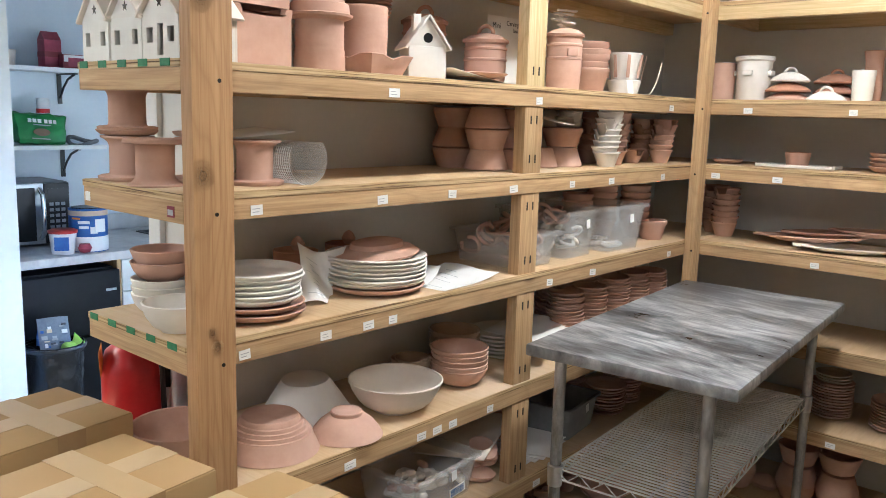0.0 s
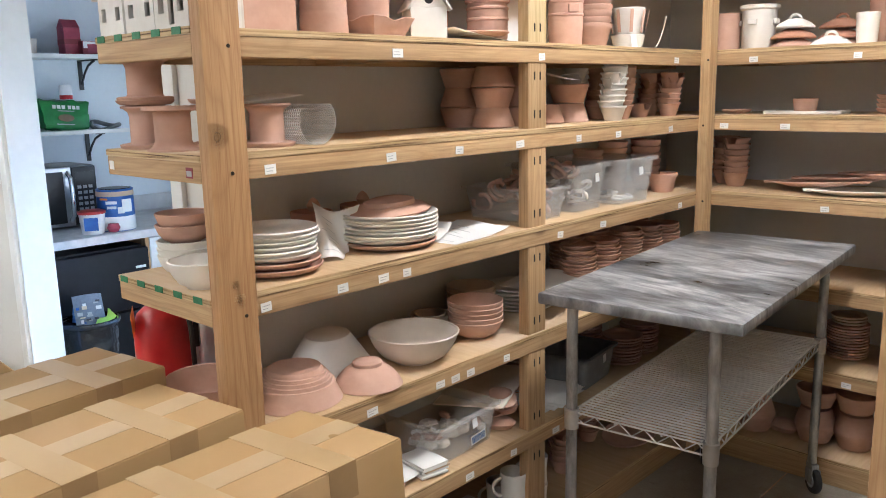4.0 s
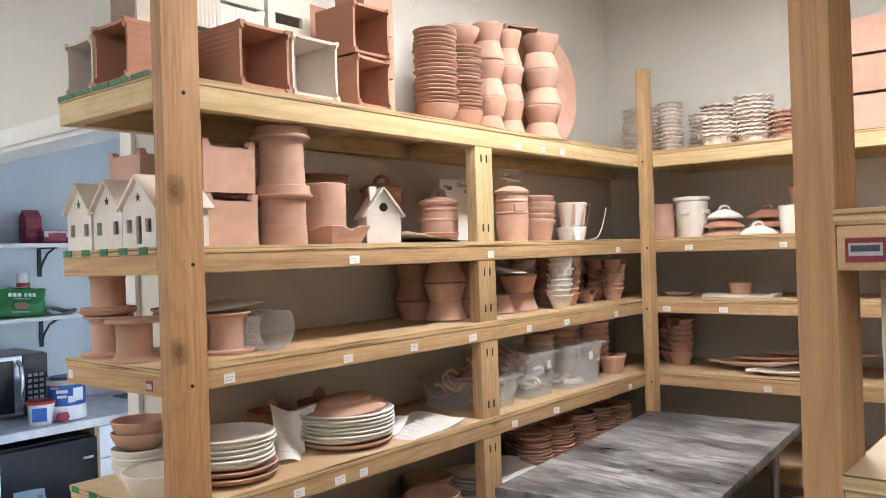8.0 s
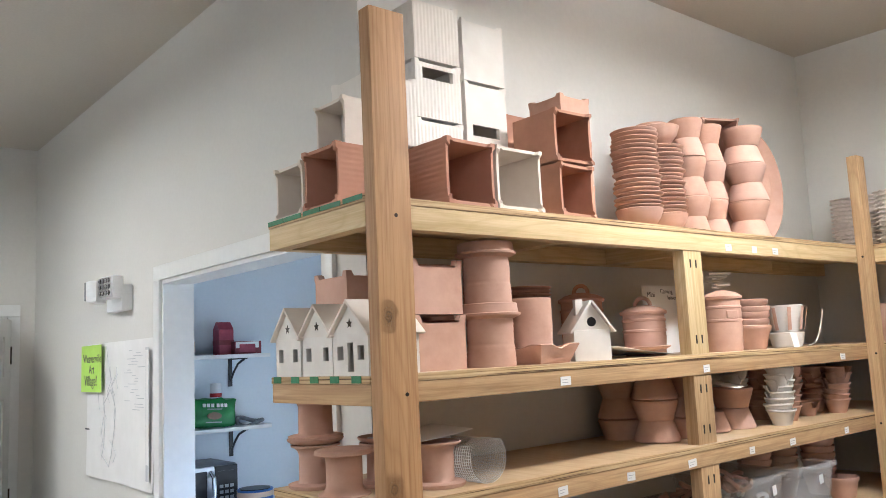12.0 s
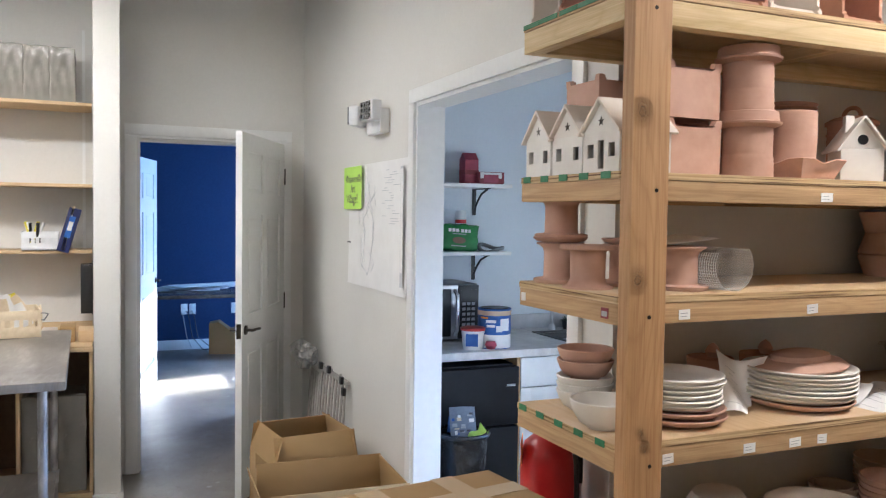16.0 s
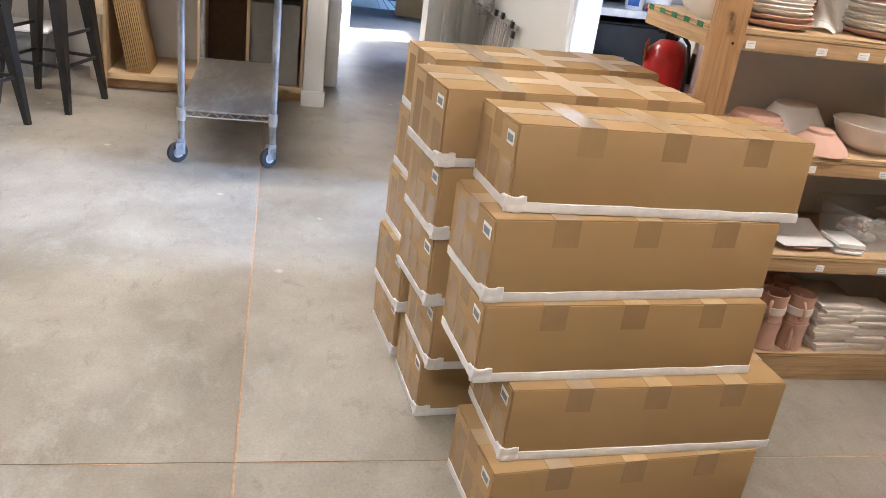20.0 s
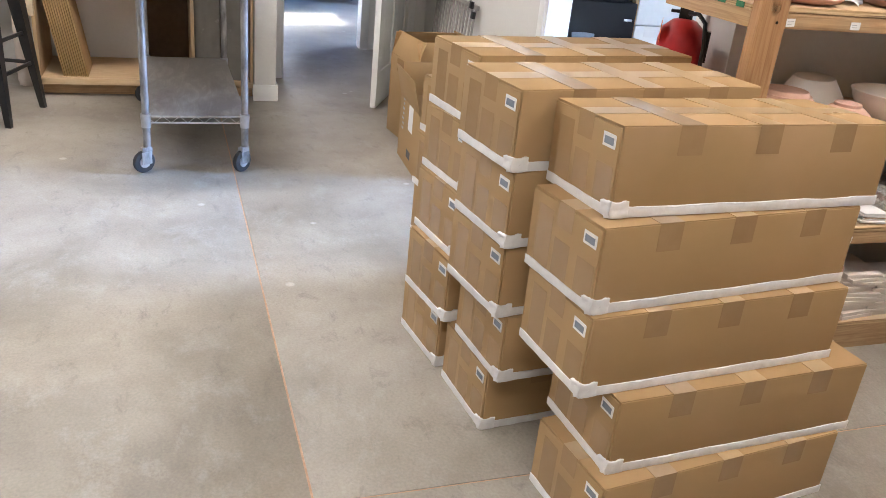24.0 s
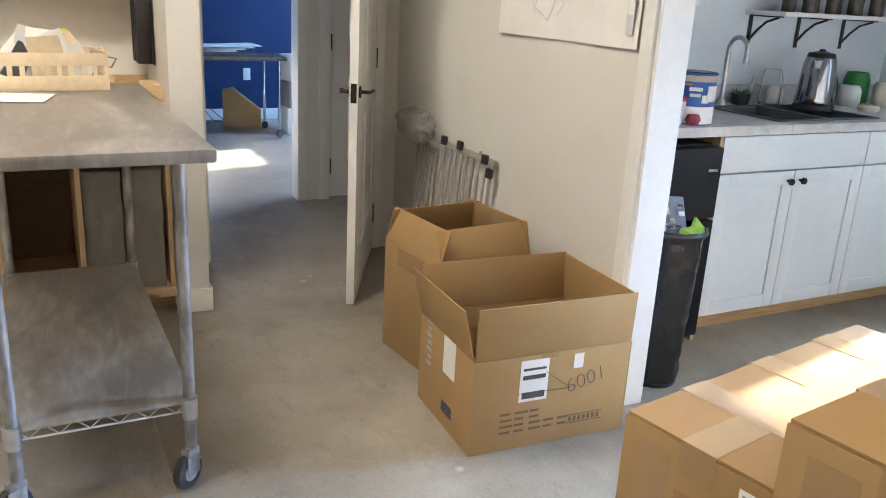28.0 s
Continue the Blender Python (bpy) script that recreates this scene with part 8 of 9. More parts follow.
def stool(m):
    ob = thing("bar_stool", m, "black metal bar stool with splayed legs", "bar stool", "bar stools")
    seat = B(-0.155, 0.155, -0.155, 0.155, 0.735, 0.75, 0.006)
    part("seat", seat, BLACK_METAL, ob)
    part("seat_skirt", B(-0.15, 0.15, -0.15, 0.15, 0.70, 0.737, 0.008), BLACK_METAL, ob)
    for sx in (-1, 1):
        for sy in (-1, 1):
            lg = bmesh.new()
            a, b, w0, w1 = 0.135, 0.205, 0.035, 0.014
            pts = []
            for z, c, w in ((0.70, a, w0), (0.0, b, w1)):
                pts += [lg.verts.new((sx * c + dx * w, sy * c + dy * w, z)) for dx, dy in ((-1, -1), (1, -1), (1, 1), (-1, 1))]
            for q in ((0, 1, 5, 4), (1, 2, 6, 5), (2, 3, 7, 6), (3, 0, 4, 7), (3, 2, 1, 0), (4, 5, 6, 7)):
                lg.faces.new([pts[i] for i in q])
            part("leg", lg, BLACK_METAL, ob)
    for z, c in ((0.24, 0.18), (0.40, 0.165)):
        for k in range(4):
            if z > 0.3 and k % 2:
                continue
            part("stretcher", bx(bmesh.new(), -c, c, -c - 0.006, -c + 0.006, z, z + 0.018, 0.002, pose(0, 0, 0, 0, 0, 90 * k)), BLACK_METAL, ob)
    return ob


st0 = stool(pose(-4.075, -1.205, 0, 0, 0, -16))
copy_thing(st0, pose(-3.46, -1.47, 0, 0, 0, -20))

# ---- kitchen ----
counter = thing("kitchen_counter", pose(0, 0, 0), "grey marbled laminate kitchen worktop", "worktop")
part("top", B(KX, -3.41, KY + KT + 0.01, 2.50, 0.876, 0.915, 0.004), LAMINATE, counter)
part("top", B(KX, -3.90, 2.50, 3.12, 0.876, 0.915), LAMINATE, counter)
part("top", B(-3.50, -3.41, 2.50, 3.12, 0.876, 0.915, 0.003), LAMINATE, counter)
part("top", B(KX, -3.41, 3.12, BW - 0.01, 0.876, 0.915, 0.004), LAMINATE, counter)
part("splash", B(KX, KX + 0.02, KY + KT + 0.01, BW - 0.01, 0.915, 1.0, 0.003), LAMINATE, counter)
FRIDGE_BLACK = plain("black_fridge_enamel", (0.004, 0.005, 0.008), (0.006, 0.007, 0.011), 0.5, 40, (1, 1, 1), 0.05, spec=0.25)
fridge = thing("mini_fridge", pose(0, 0, 0), "black two-door mini fridge under the worktop", "fridge")
part("body", B(KX + 0.06, -3.465, 1.65, 2.13, 0.03, 0.84, 0.006), FRIDGE_BLACK, fridge)
part("freezer_door", B(-3.46, -3.40, 1.65, 2.13, 0.55, 0.835, 0.008), FRIDGE_BLACK, fridge)
part("door", B(-3.46, -3.40, 1.65, 2.13, 0.04, 0.54, 0.008), FRIDGE_BLACK, fridge)
part("badge", B(-3.40, -3.3985, 2.06, 2.11, 0.74, 0.752), CHROME, fridge)
side = thing("cabinet_side_panel", pose(0, 0, 0), "brown wooden end panel of the sink cabinet", "panel")
part("panel", B(KX + 0.02, -3.435, 2.135, 2.153, 0, 0.876), PINE[2], side)


def base_cabinet(y0, y1, doors, label):
    ob = thing("kitchen_cabinet", pose(0, 0, 0), label, "kitchen cabinet", "white shaker cabinets")
    part("carcass", B(KX + 0.02, -3.455, y0, y1, 0.10, 0.875), CABINET, ob)
    part("kick", B(KX + 0.02, -3.54, y0, y1, 0, 0.10), PINE[1], ob)
    fr = part("drawer_front", B(-3.452, -3.432, y0 + 0.002, y1 - 0.002, 0.722, 0.868, 0.002), CABINET, ob)
    w = (y1 - y0) / doors
    for k in range(doors):
        a, b = y0 + w * k + 0.002, y0 + w * (k + 1) - 0.002
        d = part("door", B(-3.452, -3.440, a, b, 0.105, 0.715), CABINET, ob)
        for q in ((a, a + 0.06, 0.105, 0.715), (b - 0.06, b, 0.105, 0.715), (a + 0.06, b - 0.06, 0.655, 0.715), (a + 0.06, b - 0.06, 0.105, 0.165)):
            part("stile", B(-3.440, -3.432, *q, 0.001), CABINET, d)
        ky = b - 0.035 if (k == 0 and doors == 2) else a + 0.035
        part("knob", L([(0, 0), (0.006, 0.001), (0.006, 0.014), (0.015, 0.018), (0.014, 0.028), (0, 0.03)], 16, pose(-3.432, ky, 0.672, 0, 90, 0)), BRONZE, d)
    return ob


base_cabinet(2.155, 3.02, 2, "white shaker sink cabinet with bronze knobs")
base_cabinet(3.02, 3.88, 2, "white shaker base cabinet with bronze knobs")
sink = thing("kitchen_sink", pose(0, 0, 0), "dark double-bowl sink with a light rim", "sink")
for y0, y1 in ((2.51, 2.80), (2.82, 3.11)):
    part("bowl", B(-3.89, -3.51, y0, y1, 0.74, 0.745), STONE_SINK, sink)
    for a in ((-3.895, -3.885, y0, y1), (-3.515, -3.505, y0, y1), (-3.885, -3.515, y0, y0 + 0.006), (-3.885, -3.515, y1 - 0.006, y1)):
        part("bowl_wall", B(*a, 0.745, 0.912), STONE_SINK, sink)
for a in ((-3.92, -3.895, 2.49, 3.13), (-3.505, -3.48, 2.49, 3.13), (-3.895, -3.505, 2.49, 2.512), (-3.895, -3.505, 2.797, 2.823), (-3.895, -3.505, 3.108, 3.13)):
    part("rim", B(*a, 0.912, 0.921, 0.002), STONE_SINK, sink)
tap = thing("kitchen_tap", pose(-3.98, 2.66, 0.915), "brushed steel gooseneck tap", "tap")
part("base", L([(0, 0), (0.025, 0), (0.02, 0.02), (0.013, 0.03), (0, 0.03)], 20), STEEL_LEG, tap)
part("neck", tube(bmesh.new(), [(0, 0, 0.02), (0, 0, 0.26)] + [(0.055 - 0.055 * math.cos(a), 0, 0.26 + 0.055 * math.sin(a)) for a in [math.pi * k / 8 for k in range(1, 9)]] + [(0.11, 0, 0.20)], 0.011, 12), STEEL_LEG, tap)
part("sprayer", tube(bmesh.new(), [(0.0, 0.18, 0.0), (0.0, 0.18, 0.09), (0.012, 0.185, 0.13)], 0.014, 10), STEEL_LEG, tap)
put("soap_pot", mesh_of("dark_plant_pot", L(hollow([(0.04, 0), (0.048, 0.05)], 0.004), 24), BLACK), -3.98, 2.78, 0.915, "small dark pot behind the sink", "pot")
leafy = bmesh.new()
r = random.Random(12)
for k in range(22):
    a, e = r.uniform(0, 6.28), r.uniform(0.2, 1.2)
    mm = pose(0.02 * math.cos(a), 0.02 * math.sin(a), 0.045, 0, -math.degrees(e), math.degrees(a))
    extrude(leafy, [(0, -0.003), (0.03, -0.009), (0.06, 0), (0.03, 0.009), (0, 0.003)], 0.0008, mm)
single("pot_plant", leafy, LEAF, pose(-3.98, 2.78, 0.92) @ Matrix.Scale(0.75, 4), "small dark leaves in a pot behind the sink", "plant")

kettle = thing("kettle", pose(-3.80, 3.07, 0.915, 0, 0, 30) @ Matrix.Scale(1.18, 4), "steel electric kettle with a black handle", "kettle")
part("base", L([(0, 0), (0.078, 0), (0.08, 0.01), (0.076, 0.02), (0, 0.022)], 32), BLACK, kettle)
part("body", L([(0, 0.022), (0.074, 0.022), (0.075, 0.03), (0.062, 0.18), (0.055, 0.205), (0, 0.207)], 36), KETTLE_STEEL, kettle)
part("lid", L([(0, 0.205), (0.056, 0.205), (0.05, 0.222), (0.012, 0.228), (0.012, 0.236), (0, 0.238)], 28), BLACK, kettle)
part("handle", tube(bmesh.new(), [(0, 0.05, 0.212), (0, 0.085, 0.215), (0, 0.12, 0.195), (0, 0.13, 0.14), (0, 0.115, 0.07), (0, 0.075, 0.05)], 0.012, 10), BLACK, kettle)
part("spout", extrude(bmesh.new(), [(-0.02, 0), (0.02, 0), (0, -0.03)], 0.03, pose(0, -0.05, 0.165)), CHROME, kettle)
for k, (x, y, h2, r0, mt, nm) in enumerate(((-3.95, 3.32, 0.14, 0.06, GLASS, "clear glass jar"), (-3.88, 3.42, 0.10, 0.055, WHITE_PLASTIC, "white tub"), (-3.95, 3.55, 0.16, 0.065, GREEN_BAG, "green packet"), (-3.84, 3.62, 0.12, 0.05, CREAM, "cream jar"), (-3.70, 3.34, 0.03, 0.05, CREAM, "small dish"), (-3.62, 3.52, 0.025, 0.06, BROWN_GLASS, "dark dish"), (-3.96, 2.95, 0.17, 0.05, GLASS, "glass jug"), (-3.97, 3.0, 0.09, 0.04, WHITE_PLASTIC, "white bottle"))):
    put("counter_jar", mesh_of("jar_%s" % nm.replace(" ", "_"), L(hollow([(r0 * 0.9, 0), (r0, 0.01), (r0, h2 * 0.75), (r0 * 0.8, h2)], 0.004), 24), mt), x, y, 0.915, "%s among clutter on the kitchen counter" % nm, "jar", "clutter on the kitchen counter")

mw = thing("microwave", pose(0, 0, 0), "steel and black microwave on the worktop", "microwave")
part("case", B(KX + 0.03, -3.755, 1.60, 2.065, 0.925, 1.215, 0.006), GREY_PLASTIC, mw)
part("door", B(-3.757, -3.735, 1.60, 1.945, 0.93, 1.21, 0.004), STEEL_LEG, mw)
part("window", B(-3.736, -3.732, 1.61, 1.905, 0.945, 1.192, 0.002), BLACK, mw)
part("control_panel", B(-3.757, -3.735, 1.948, 2.063, 0.93, 1.21, 0.003), BLACK, mw)
kp = part("keypad", B(-3.736, -3.733, 1.962, 2.05, 0.955, 1.185), BLACK, mw)
for i in range(3):
    for j in range(6):
        part("key", B(-3.733, -3.7322, 1.968 + 0.027 * i, 1.987 + 0.027 * i, 0.97 + 0.027 * j, 0.985 + 0.027 * j), GREY_INK, kp)
part("door_handle", tube(bmesh.new(), [(-3.735, 1.925, 0.955), (-3.70, 1.925, 0.98), (-3.69, 1.925, 1.07), (-3.70, 1.925, 1.16), (-3.735, 1.925, 1.185)], 0.011, 10), CHROME, mw)
for y in (1.63, 2.03):
    part("foot", B(-3.80, -3.78, y, y + 0.02, 0.915, 0.926), BLACK, mw)
can = thing("paint_can", pose(-3.535, 2.055, 0.915), "large blue and white paint can on the worktop", "paint can")
part("body", L([(0, 0), (0.082, 0), (0.084, 0.004), (0.083, 0.19), (0.085, 0.195), (0.08, 0.198), (0.07, 0.192), (0, 0.192)], 36), BLUE_PRINT, can)
part("white_band", L([(0.0838, 0.004), (0.0845, 0.004), (0.0845, 0.07), (0.0838, 0.07)], 36), WHITE_PLASTIC, can, "white lower label")
part("top_band", L([(0.0838, 0.165), (0.0845, 0.165), (0.0845, 0.188), (0.0838, 0.188)], 36), BUFF, can, "tan upper label")
part("lid", L([(0, 0.192), (0.07, 0.192), (0.07, 0.200), (0, 0.201)], 28), BLACK, can)
for a, z, w2, h2, mt in ((-38, 0.13, 0.05, 0.014, WHITE_PLASTIC), (-38, 0.108, 0.042, 0.012, WHITE_PLASTIC), (-62, 0.15, 0.04, 0.008, ORANGE), (10, 0.09, 0.05, 0.06, WHITE_PLASTIC), (-10, 0.085, 0.03, 0.03, WHITE_PLASTIC)):
    part("print", B(0.0832, 0.0856, -w2 / 2, w2 / 2, z, z + h2, 0, pose(0, 0, 0, 0, 0, a)), mt, can)
bk = thing("plastic_pail", pose(-3.51, 1.925, 0.915), "small white pail with a red lid and blue label", "pail")
part("body", L([(0, 0), (0.048, 0), (0.058, 0.095), (0, 0.095)], 28), WHITE_PLASTIC, bk)
part("lid", L([(0, 0.094), (0.062, 0.094), (0.062, 0.106), (0.05, 0.110), (0, 0.110)], 28), RED, bk)
part("label", B(-0.03, 0.03, -0.057, -0.053, 0.02, 0.08, 0, pose(0, 0, 0, 0, 0, 60)), BLUE_PRINT, bk)
put("apple", mesh_of("red_ball", L([(0, 0), (0.02, 0.004), (0.03, 0.022), (0.022, 0.042), (0, 0.044)], 18), PURPLE_PACK), -3.46, 2.0, 0.915, "small dark red round packet on the worktop", "packet")


def wall_shelf(name, y0, y1, z, brackets, label):
    ob = thing(name, pose(0, 0, 0), label, "wall shelf", "kitchen wall shelves")
    part("board", B(KX, KX + 0.24, y0, y1, z - 0.02, z, 0.003), TRIM, ob)
    for y in brackets:
        br = part("bracket", B(KX, KX + 0.006, y, y + 0.022, z - 0.17, z - 0.02, 0.001), BLACK_METAL, ob)
        part("arm", B(KX, KX + 0.19, y, y + 0.022, z - 0.027, z - 0.021, 0.001), BLACK_METAL, br)
        part("brace", tube(bmesh.new(), [(KX + 0.006, y + 0.011, z - 0.14), (KX + 0.05, y + 0.011, z - 0.09), (KX + 0.10, y + 0.011, z - 0.05), (KX + 0.17, y + 0.011, z - 0.028)], 0.006, 6), BLACK_METAL, br)
    return ob


wall_shelf("kitchen_shelf", KY + KT + 0.01, 2.31, 1.745, (2.18,), "white kitchen wall shelf on black brackets")
wall_shelf("kitchen_shelf", KY + KT + 0.01, 2.31, 1.378, (2.18,), "white kitchen wall shelf on black brackets")
wall_shelf("kitchen_shelf", 2.83, 3.88, 1.352, (2.86, 3.19, 3.52), "white kitchen wall shelf of jars on black brackets")
for k in range(11):
    put("spice_jar", mesh_of("spice_jar", L([(0, 0), (0.03, 0), (0.032, 0.006), (0.032, 0.085), (0.026, 0.09), (0.026, 0.11), (0, 0.11)], 18), BROWN_GLASS) if k == 0 else bpy.data.meshes["spice_jar"], KX + 0.10 + 0.05 * (k % 2), 3.0 + 0.08 * k, 1.353, "dark spice jar on the kitchen shelf", "jar", "spice jars")
cart = thing("drink_carton", pose(KX + 0.12, 2.10, 1.746), "purple-red drink carton on the shelf", "carton")
part("body", B(-0.04, 0.04, -0.04, 0.04, 0, 0.13, 0.003), PURPLE_PACK, cart)
part("gable", extrude(bmesh.new(), [(-0.04, 0), (0.04, 0), (0.0, 0.04)], 0.08, pose(0, 0.04, 0.13, 90, 0, 0)), PURPLE_PACK, cart)
part("band", B(-0.0408, 0.0408, -0.0408, 0.0408, 0.05, 0.075), RED_LABEL, cart)
tea = thing("tea_box", pose(KX + 0.16, 2.20, 1.746), "red and white tea box on the shelf", "tea box")
part("body", B(-0.045, 0.045, -0.075, 0.075, 0, 0.065, 0.002), RED_LABEL, tea)
part("print", B(0.045, 0.0456, -0.07, 0.06, 0.03, 0.062), PAPER, tea)
part("print", B(0.0456, 0.0462, -0.05, 0.04, 0.008, 0.05), PURPLE_PACK, tea)
put("cup", mesh_of("paper_cup", L(hollow([(0.025, 0), (0.033, 0.07)], 0.003), 20), CREAM), KX + 0.15, 1.90, 1.746, "small cream cup on the shelf", "cup")
put("spray_bottle", mesh_of("blue_bottle", L([(0, 0), (0.035, 0), (0.036, 0.13), (0.015, 0.16), (0.015, 0.19), (0, 0.19)], 20), BLUE_PRINT), KX + 0.10, 1.80, 1.746, "blue bottle on the shelf", "bottle")
bagm = bmesh.new()
bx(bagm, -0.045, 0.045, -0.115, 0.115, 0, 0.145, 0.018)
bmesh.ops.subdivide_edges(bagm, edges=bagm.edges, cuts=5, use_grid_fill=True)
for v in bagm.verts:
    f = v.co.z / 0.145
    v.co.x *= 1 - 0.45 * f * f
    v.co.y += 0.018 * f * math.copysign(1, v.co.y) * abs(v.co.y) / 0.115
    v.co += Vector((0.007, 0.008, 0.012)) * noise.noise(v.co * 26)
food = thing("pet_food_bag", pose(KX + 0.13, 2.02, 1.380, -4, 0, 6), "green pet food bag with a bowl picture standing on the shelf", "food bag")
part("bag", bagm, GREEN_BAG, food)
lean = pose(0.047, 0, 0.072, 0, -9, 0)
for y0, y1, z0, z1, mt in ((-0.075, -0.058, 0.030, 0.048, PAPER), (-0.052, -0.034, 0.030, 0.048, PAPER), (-0.028, -0.010, 0.030, 0.048, PAPER), (0.004, 0.02, 0.030, 0.048, PAPER), (0.026, 0.042, 0.030, 0.048, PAPER), (0.048, 0.064, 0.030, 0.048, PAPER),
                           (-0.05, 0.035, 0.018, 0.0225, GREY_INK), (-0.06, 0.03, -0.048, -0.043, GREY_INK)):
    part("print", B(0.002, 0.004, y0, y1, z0, z1, 0.0005, lean), mt, food, "pale lettering")
bowl_print = L([(0, 0), (0.036, 0), (0.036, 0.002), (0, 0.002)], 20, lean @ pose(0.002, -0.01, -0.014, 0, 90, 0) @ Matrix.Diagonal((0.5, 1.15, 1, 1)))
part("print", bowl_print, DARK_BROWN, food, "brown bowl picture")
can2 = thing("spray_can", pose(KX + 0.11, 2.06, 1.378 + 0.142), "white and red can on top of the green bag", "can")
part("body", L([(0, 0), (0.03, 0), (0.03, 0.07), (0.026, 0.08), (0, 0.082)], 20), WHITE_PLASTIC, can2)
part("band", L([(0.0302, 0.01), (0.0308, 0.01), (0.0308, 0.03), (0.0302, 0.03)], 20), RED, can2)
single("leash", tube(bmesh.new(), [(0.05 * math.cos(a), 0.07 * math.sin(a), 0.015 + 0.012 * math.sin(2 * a)) for a in [2 * math.pi * k / 20 for k in range(20)]], 0.011, 8, True), GREY_PLASTIC, pose(KX + 0.14, 2.23, 1.379, 0, 14, 0), "coiled dark strap on the shelf", "strap")
bin_ = thing("trash_bin", pose(-3.21, 1.735, 0) @ Matrix.Diagonal((0.84, 0.84, 0.97, 1)), "black bin liner in a tall trash bin", "trash bin")
bm = L(hollow([(0.10, 0)] + [(0.105 + 0.03 * k / 26, 0.01 + 0.57 * k / 26) for k in range(27)] + [(0.147, 0.60), (0.14, 0.62)], 0.006), 56)
for v in bm.verts:
    q = Vector((v.co.x, v.co.y, 0))
    if q.length > 0.05:
        v.co += q.normalized() * (0.011 * noise.noise(v.co * 17) + 0.006 * noise.noise(v.co * 44))
part("liner", bm, plain("black_bin_film", (0.006, 0.006, 0.007), (0.012, 0.012, 0.014), 0.14, 14, (1, 1, 0.35), 0.9, depth=0.02), bin_)
part("rim", L([(0.138, 0.604), (0.150, 0.602), (0.153, 0.610), (0.150, 0.618), (0.138, 0.616)], 40), BLACK, bin_)
part("base", L([(0, 0), (0.104, 0), (0.108, 0.012), (0.106, 0.014), (0, 0.014)], 40), BLACK, bin_)
magazine = single("magazine", sheet(bmesh.new(), 0.12, 0.15, 6, 6, lambda u, v: 0.012 * math.sin(3 * u)), LABEL_GREY, pose(-3.23, 1.69, 0.555, 62, 0, 76), "printed magazine standing in the trash bin", "magazine")
r = random.Random(4)
for k in range(16):
    u, v = r.uniform(0.02, 0.8), r.uniform(0.05, 0.85)
    part("print", B(0.12 * u, 0.12 * u + r.uniform(0.008, 0.024), 0.15 * v, 0.15 * v + r.uniform(0.004, 0.018), 0.012, 0.0145 + 0.0002 * k), (BLUE_PRINT, GREY_INK, INK, PAPER, GREY_INK, STRAW)[k % 6], magazine)
for k, (mt, dx, dy) in enumerate(((LIME, 0.05, 0.06), (BLUE_PRINT, -0.05, 0.0), (BIN_BAG, 0.0, 0.05), (BIN_BAG, 0.04, -0.04))):
    single("rubbish", sheet(bmesh.new(), 0.075, 0.075, 6, 6, lambda u, v: 0.022 * math.sin(6 * u + k) * v + 0.012 * math.sin(7 * v)), mt, pose(-3.25 + dx, 1.70 + dy, 0.575, 30 + 12 * k, 10 * k, 70 * k), "crumpled wrapper sticking out of the trash bin", "wrapper", "wrappers in the trash bin")

# ---- office ----
tb = thing("office_table", pose(-8.98, 0.55, 0), "dark-topped work table on chrome legs with casters", "table")
part("tabletop", B(0, 0.65, 0, 1.25, 0.70, 0.735, 0.004), BROWN_GLASS, tb)
for x in (0.06, 0.59):
    for y in (0.06, 1.19):
        lg = part("leg", tube(bmesh.new(), [(x, y, 0.08), (x, y, 0.70)], 0.014, 10), CHROME, tb)
        part("caster", L([(0, -0.012), (0.035, -0.01), (0.035, 0.01), (0, 0.012)], 16, pose(x, y, 0.04, 0, 90, 30)), RUBBER, lg)
for k in range(4):
    single("drawing_sheet", sheet(bmesh.new(), 0.4, 0.7, 6, 6, lambda u, v: 0.004 + 0.02 * math.sin(3 * u) * v), PAPER, pose(-9.15 + 0.03 * k, 0.75 + 0.06 * k, 0.736 + 0.014 * k, 0, 0, 6 * k), "white drawing sheets lying on the office table", "paper", "sheets on the office table")
single("cardboard_wedge", extrude(bmesh.new(), [(0, 0), (0.36, 0), (0.36, 0.16), (0.1, 0.36), (0, 0.34)], 0.2, pose(0, 0, 0, 90, 0, 0)), CARD, pose(-9.3, 1.42, 0, 0, 0, 78), "cut brown cardboard box under the office table", "cardboard box")
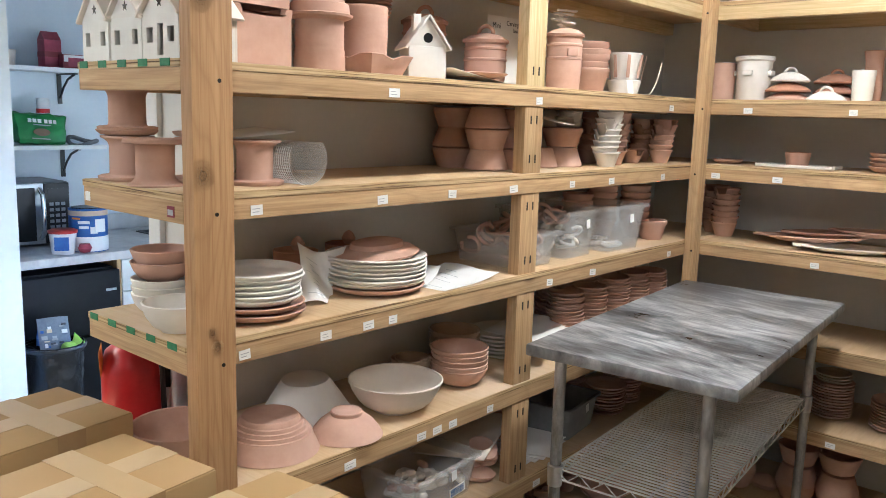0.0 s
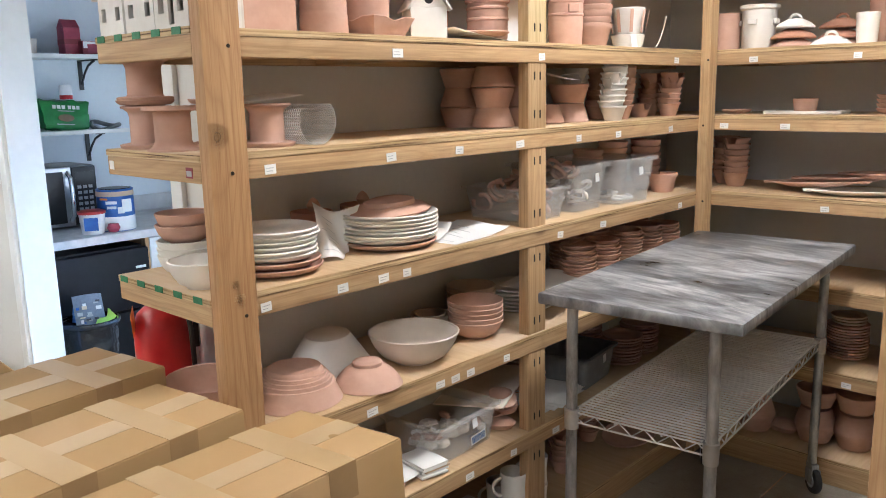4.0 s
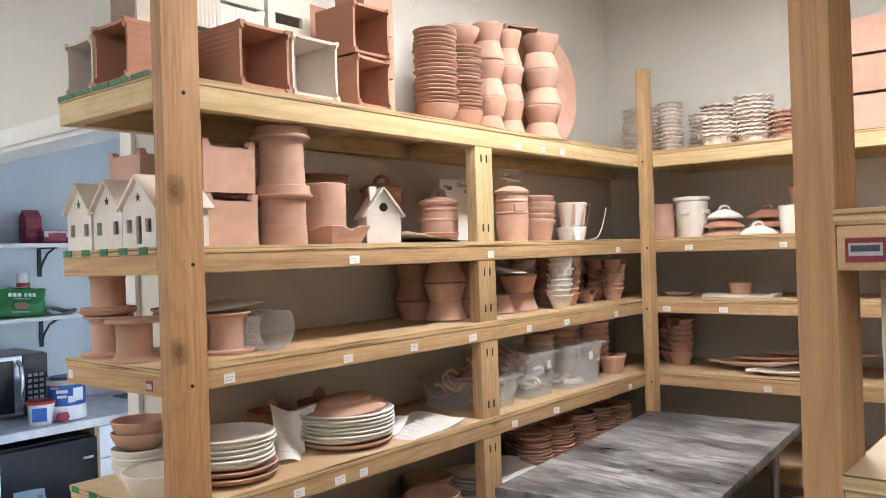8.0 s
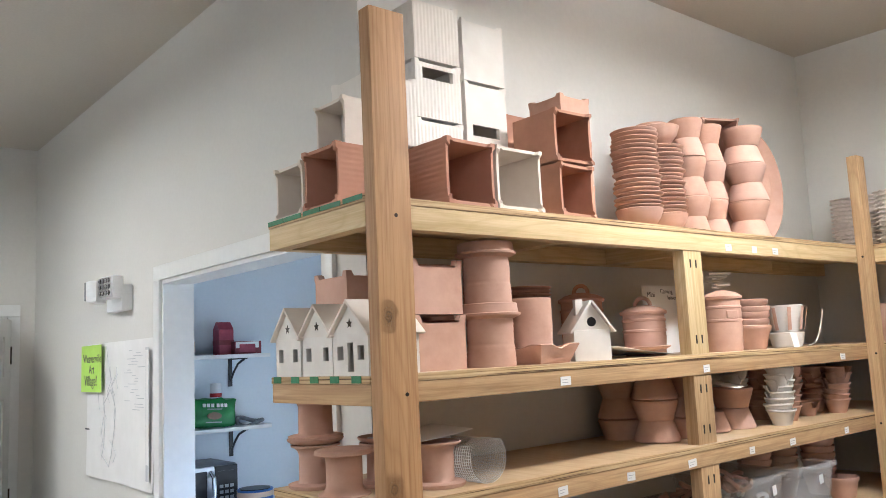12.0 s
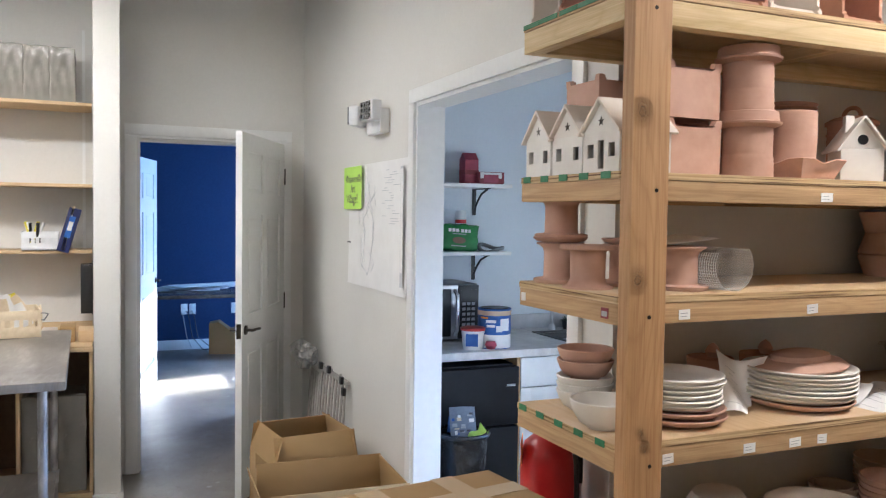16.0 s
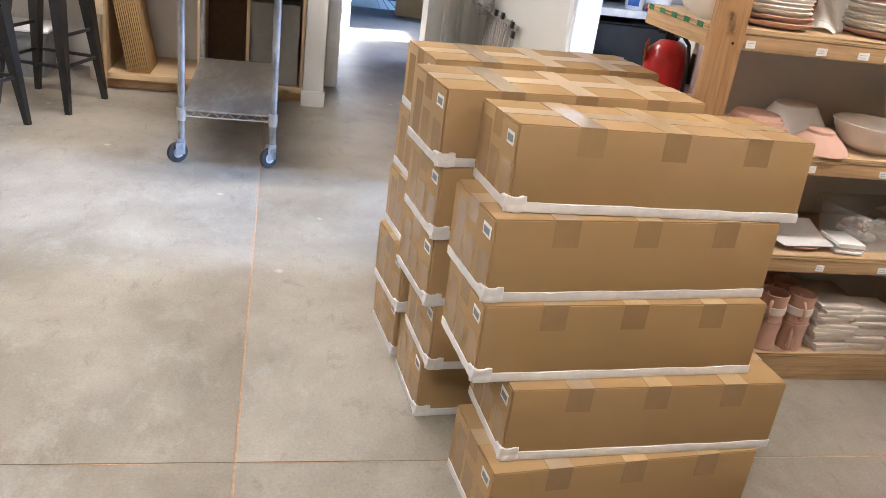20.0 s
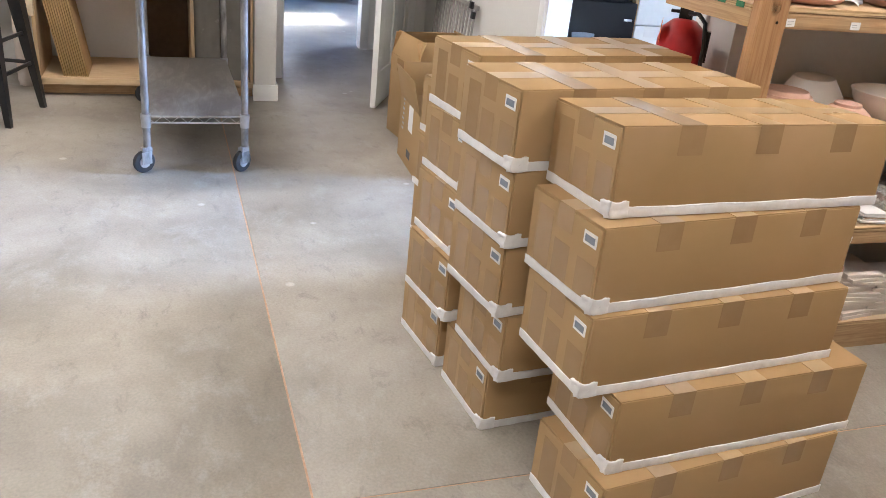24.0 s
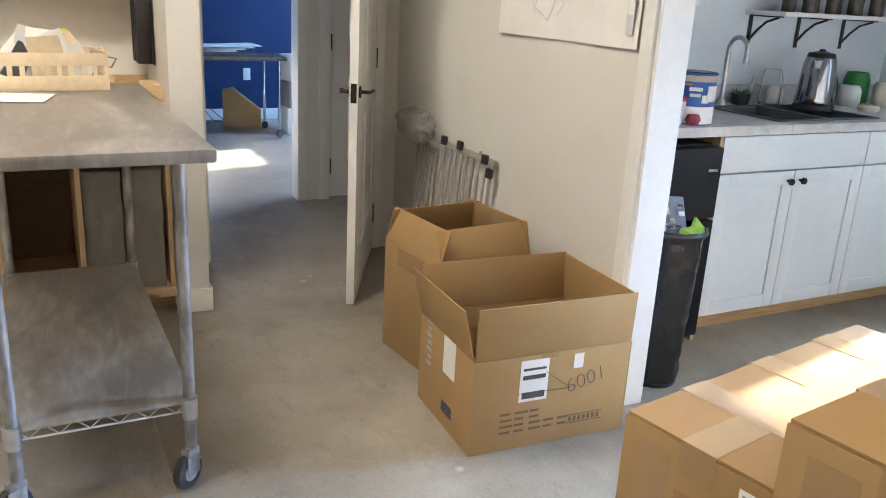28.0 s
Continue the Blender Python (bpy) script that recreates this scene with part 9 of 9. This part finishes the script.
for k in range(3):
    single("file_box", B(0, 0.3, 0, 0.36, 0, 0.24, 0.008), (WHITE_PLASTIC, GREY_PLASTIC, TRIM)[k], pose(-8.88, 1.87, 0.243 * k, 0, 0, 3 * k), "pale file box in a stack by the office wall", "file box", "file boxes")
for y in (1.16, 1.25, 1.72):
    ou = thing("wall_outlet", pose(-9.54, y, 0.46), "white wall outlet on the blue wall", "outlet", "wall outlets")
    part("plate", B(0, 0.006, -0.036, 0.036, -0.06, 0.06, 0.002), TRIM, ou)
    part("socket", B(0.006, 0.008, -0.016, 0.016, 0.008, 0.04, 0.002), WHITE_PLASTIC, ou)
    part("socket", B(0.006, 0.008, -0.016, 0.016, -0.04, -0.008, 0.002), WHITE_PLASTIC, ou)
for k in range(3):
    single("power_cord", tube(bmesh.new(), [(0, 0, 0.44), (0.06, 0.02, 0.40), (0.08, 0.06, 0.15), (0.10, 0.12 + 0.05 * k, 0.008), (0.2, 0.35, 0.008), (0.14 + 0.06 * k, 0.55, 0.008)], 0.005, 6), BLACK if k else GREY_INK, pose(-9.53, 1.12 + 0.06 * k, 0), "power cord trailing from the outlet to the floor", "cord", "power cords")
part("board", B(-9.54, -9.524, -1.08, BW, 0, 0.11, 0.003), TRIM, thing("baseboard_office", pose(0, 0, 0), "white painted skirting in the office", "skirting", "", "structure"))

# ---- unseen ceiling fixtures, added with the room lamps ----
for lx, ly, watts in UNSEEN_LIGHTS:
    fx = thing("ceiling_light", pose(lx, ly, CEIL_Z), "unseen strip light added under the ceiling to light the room", "ceiling light", "ceiling lights")
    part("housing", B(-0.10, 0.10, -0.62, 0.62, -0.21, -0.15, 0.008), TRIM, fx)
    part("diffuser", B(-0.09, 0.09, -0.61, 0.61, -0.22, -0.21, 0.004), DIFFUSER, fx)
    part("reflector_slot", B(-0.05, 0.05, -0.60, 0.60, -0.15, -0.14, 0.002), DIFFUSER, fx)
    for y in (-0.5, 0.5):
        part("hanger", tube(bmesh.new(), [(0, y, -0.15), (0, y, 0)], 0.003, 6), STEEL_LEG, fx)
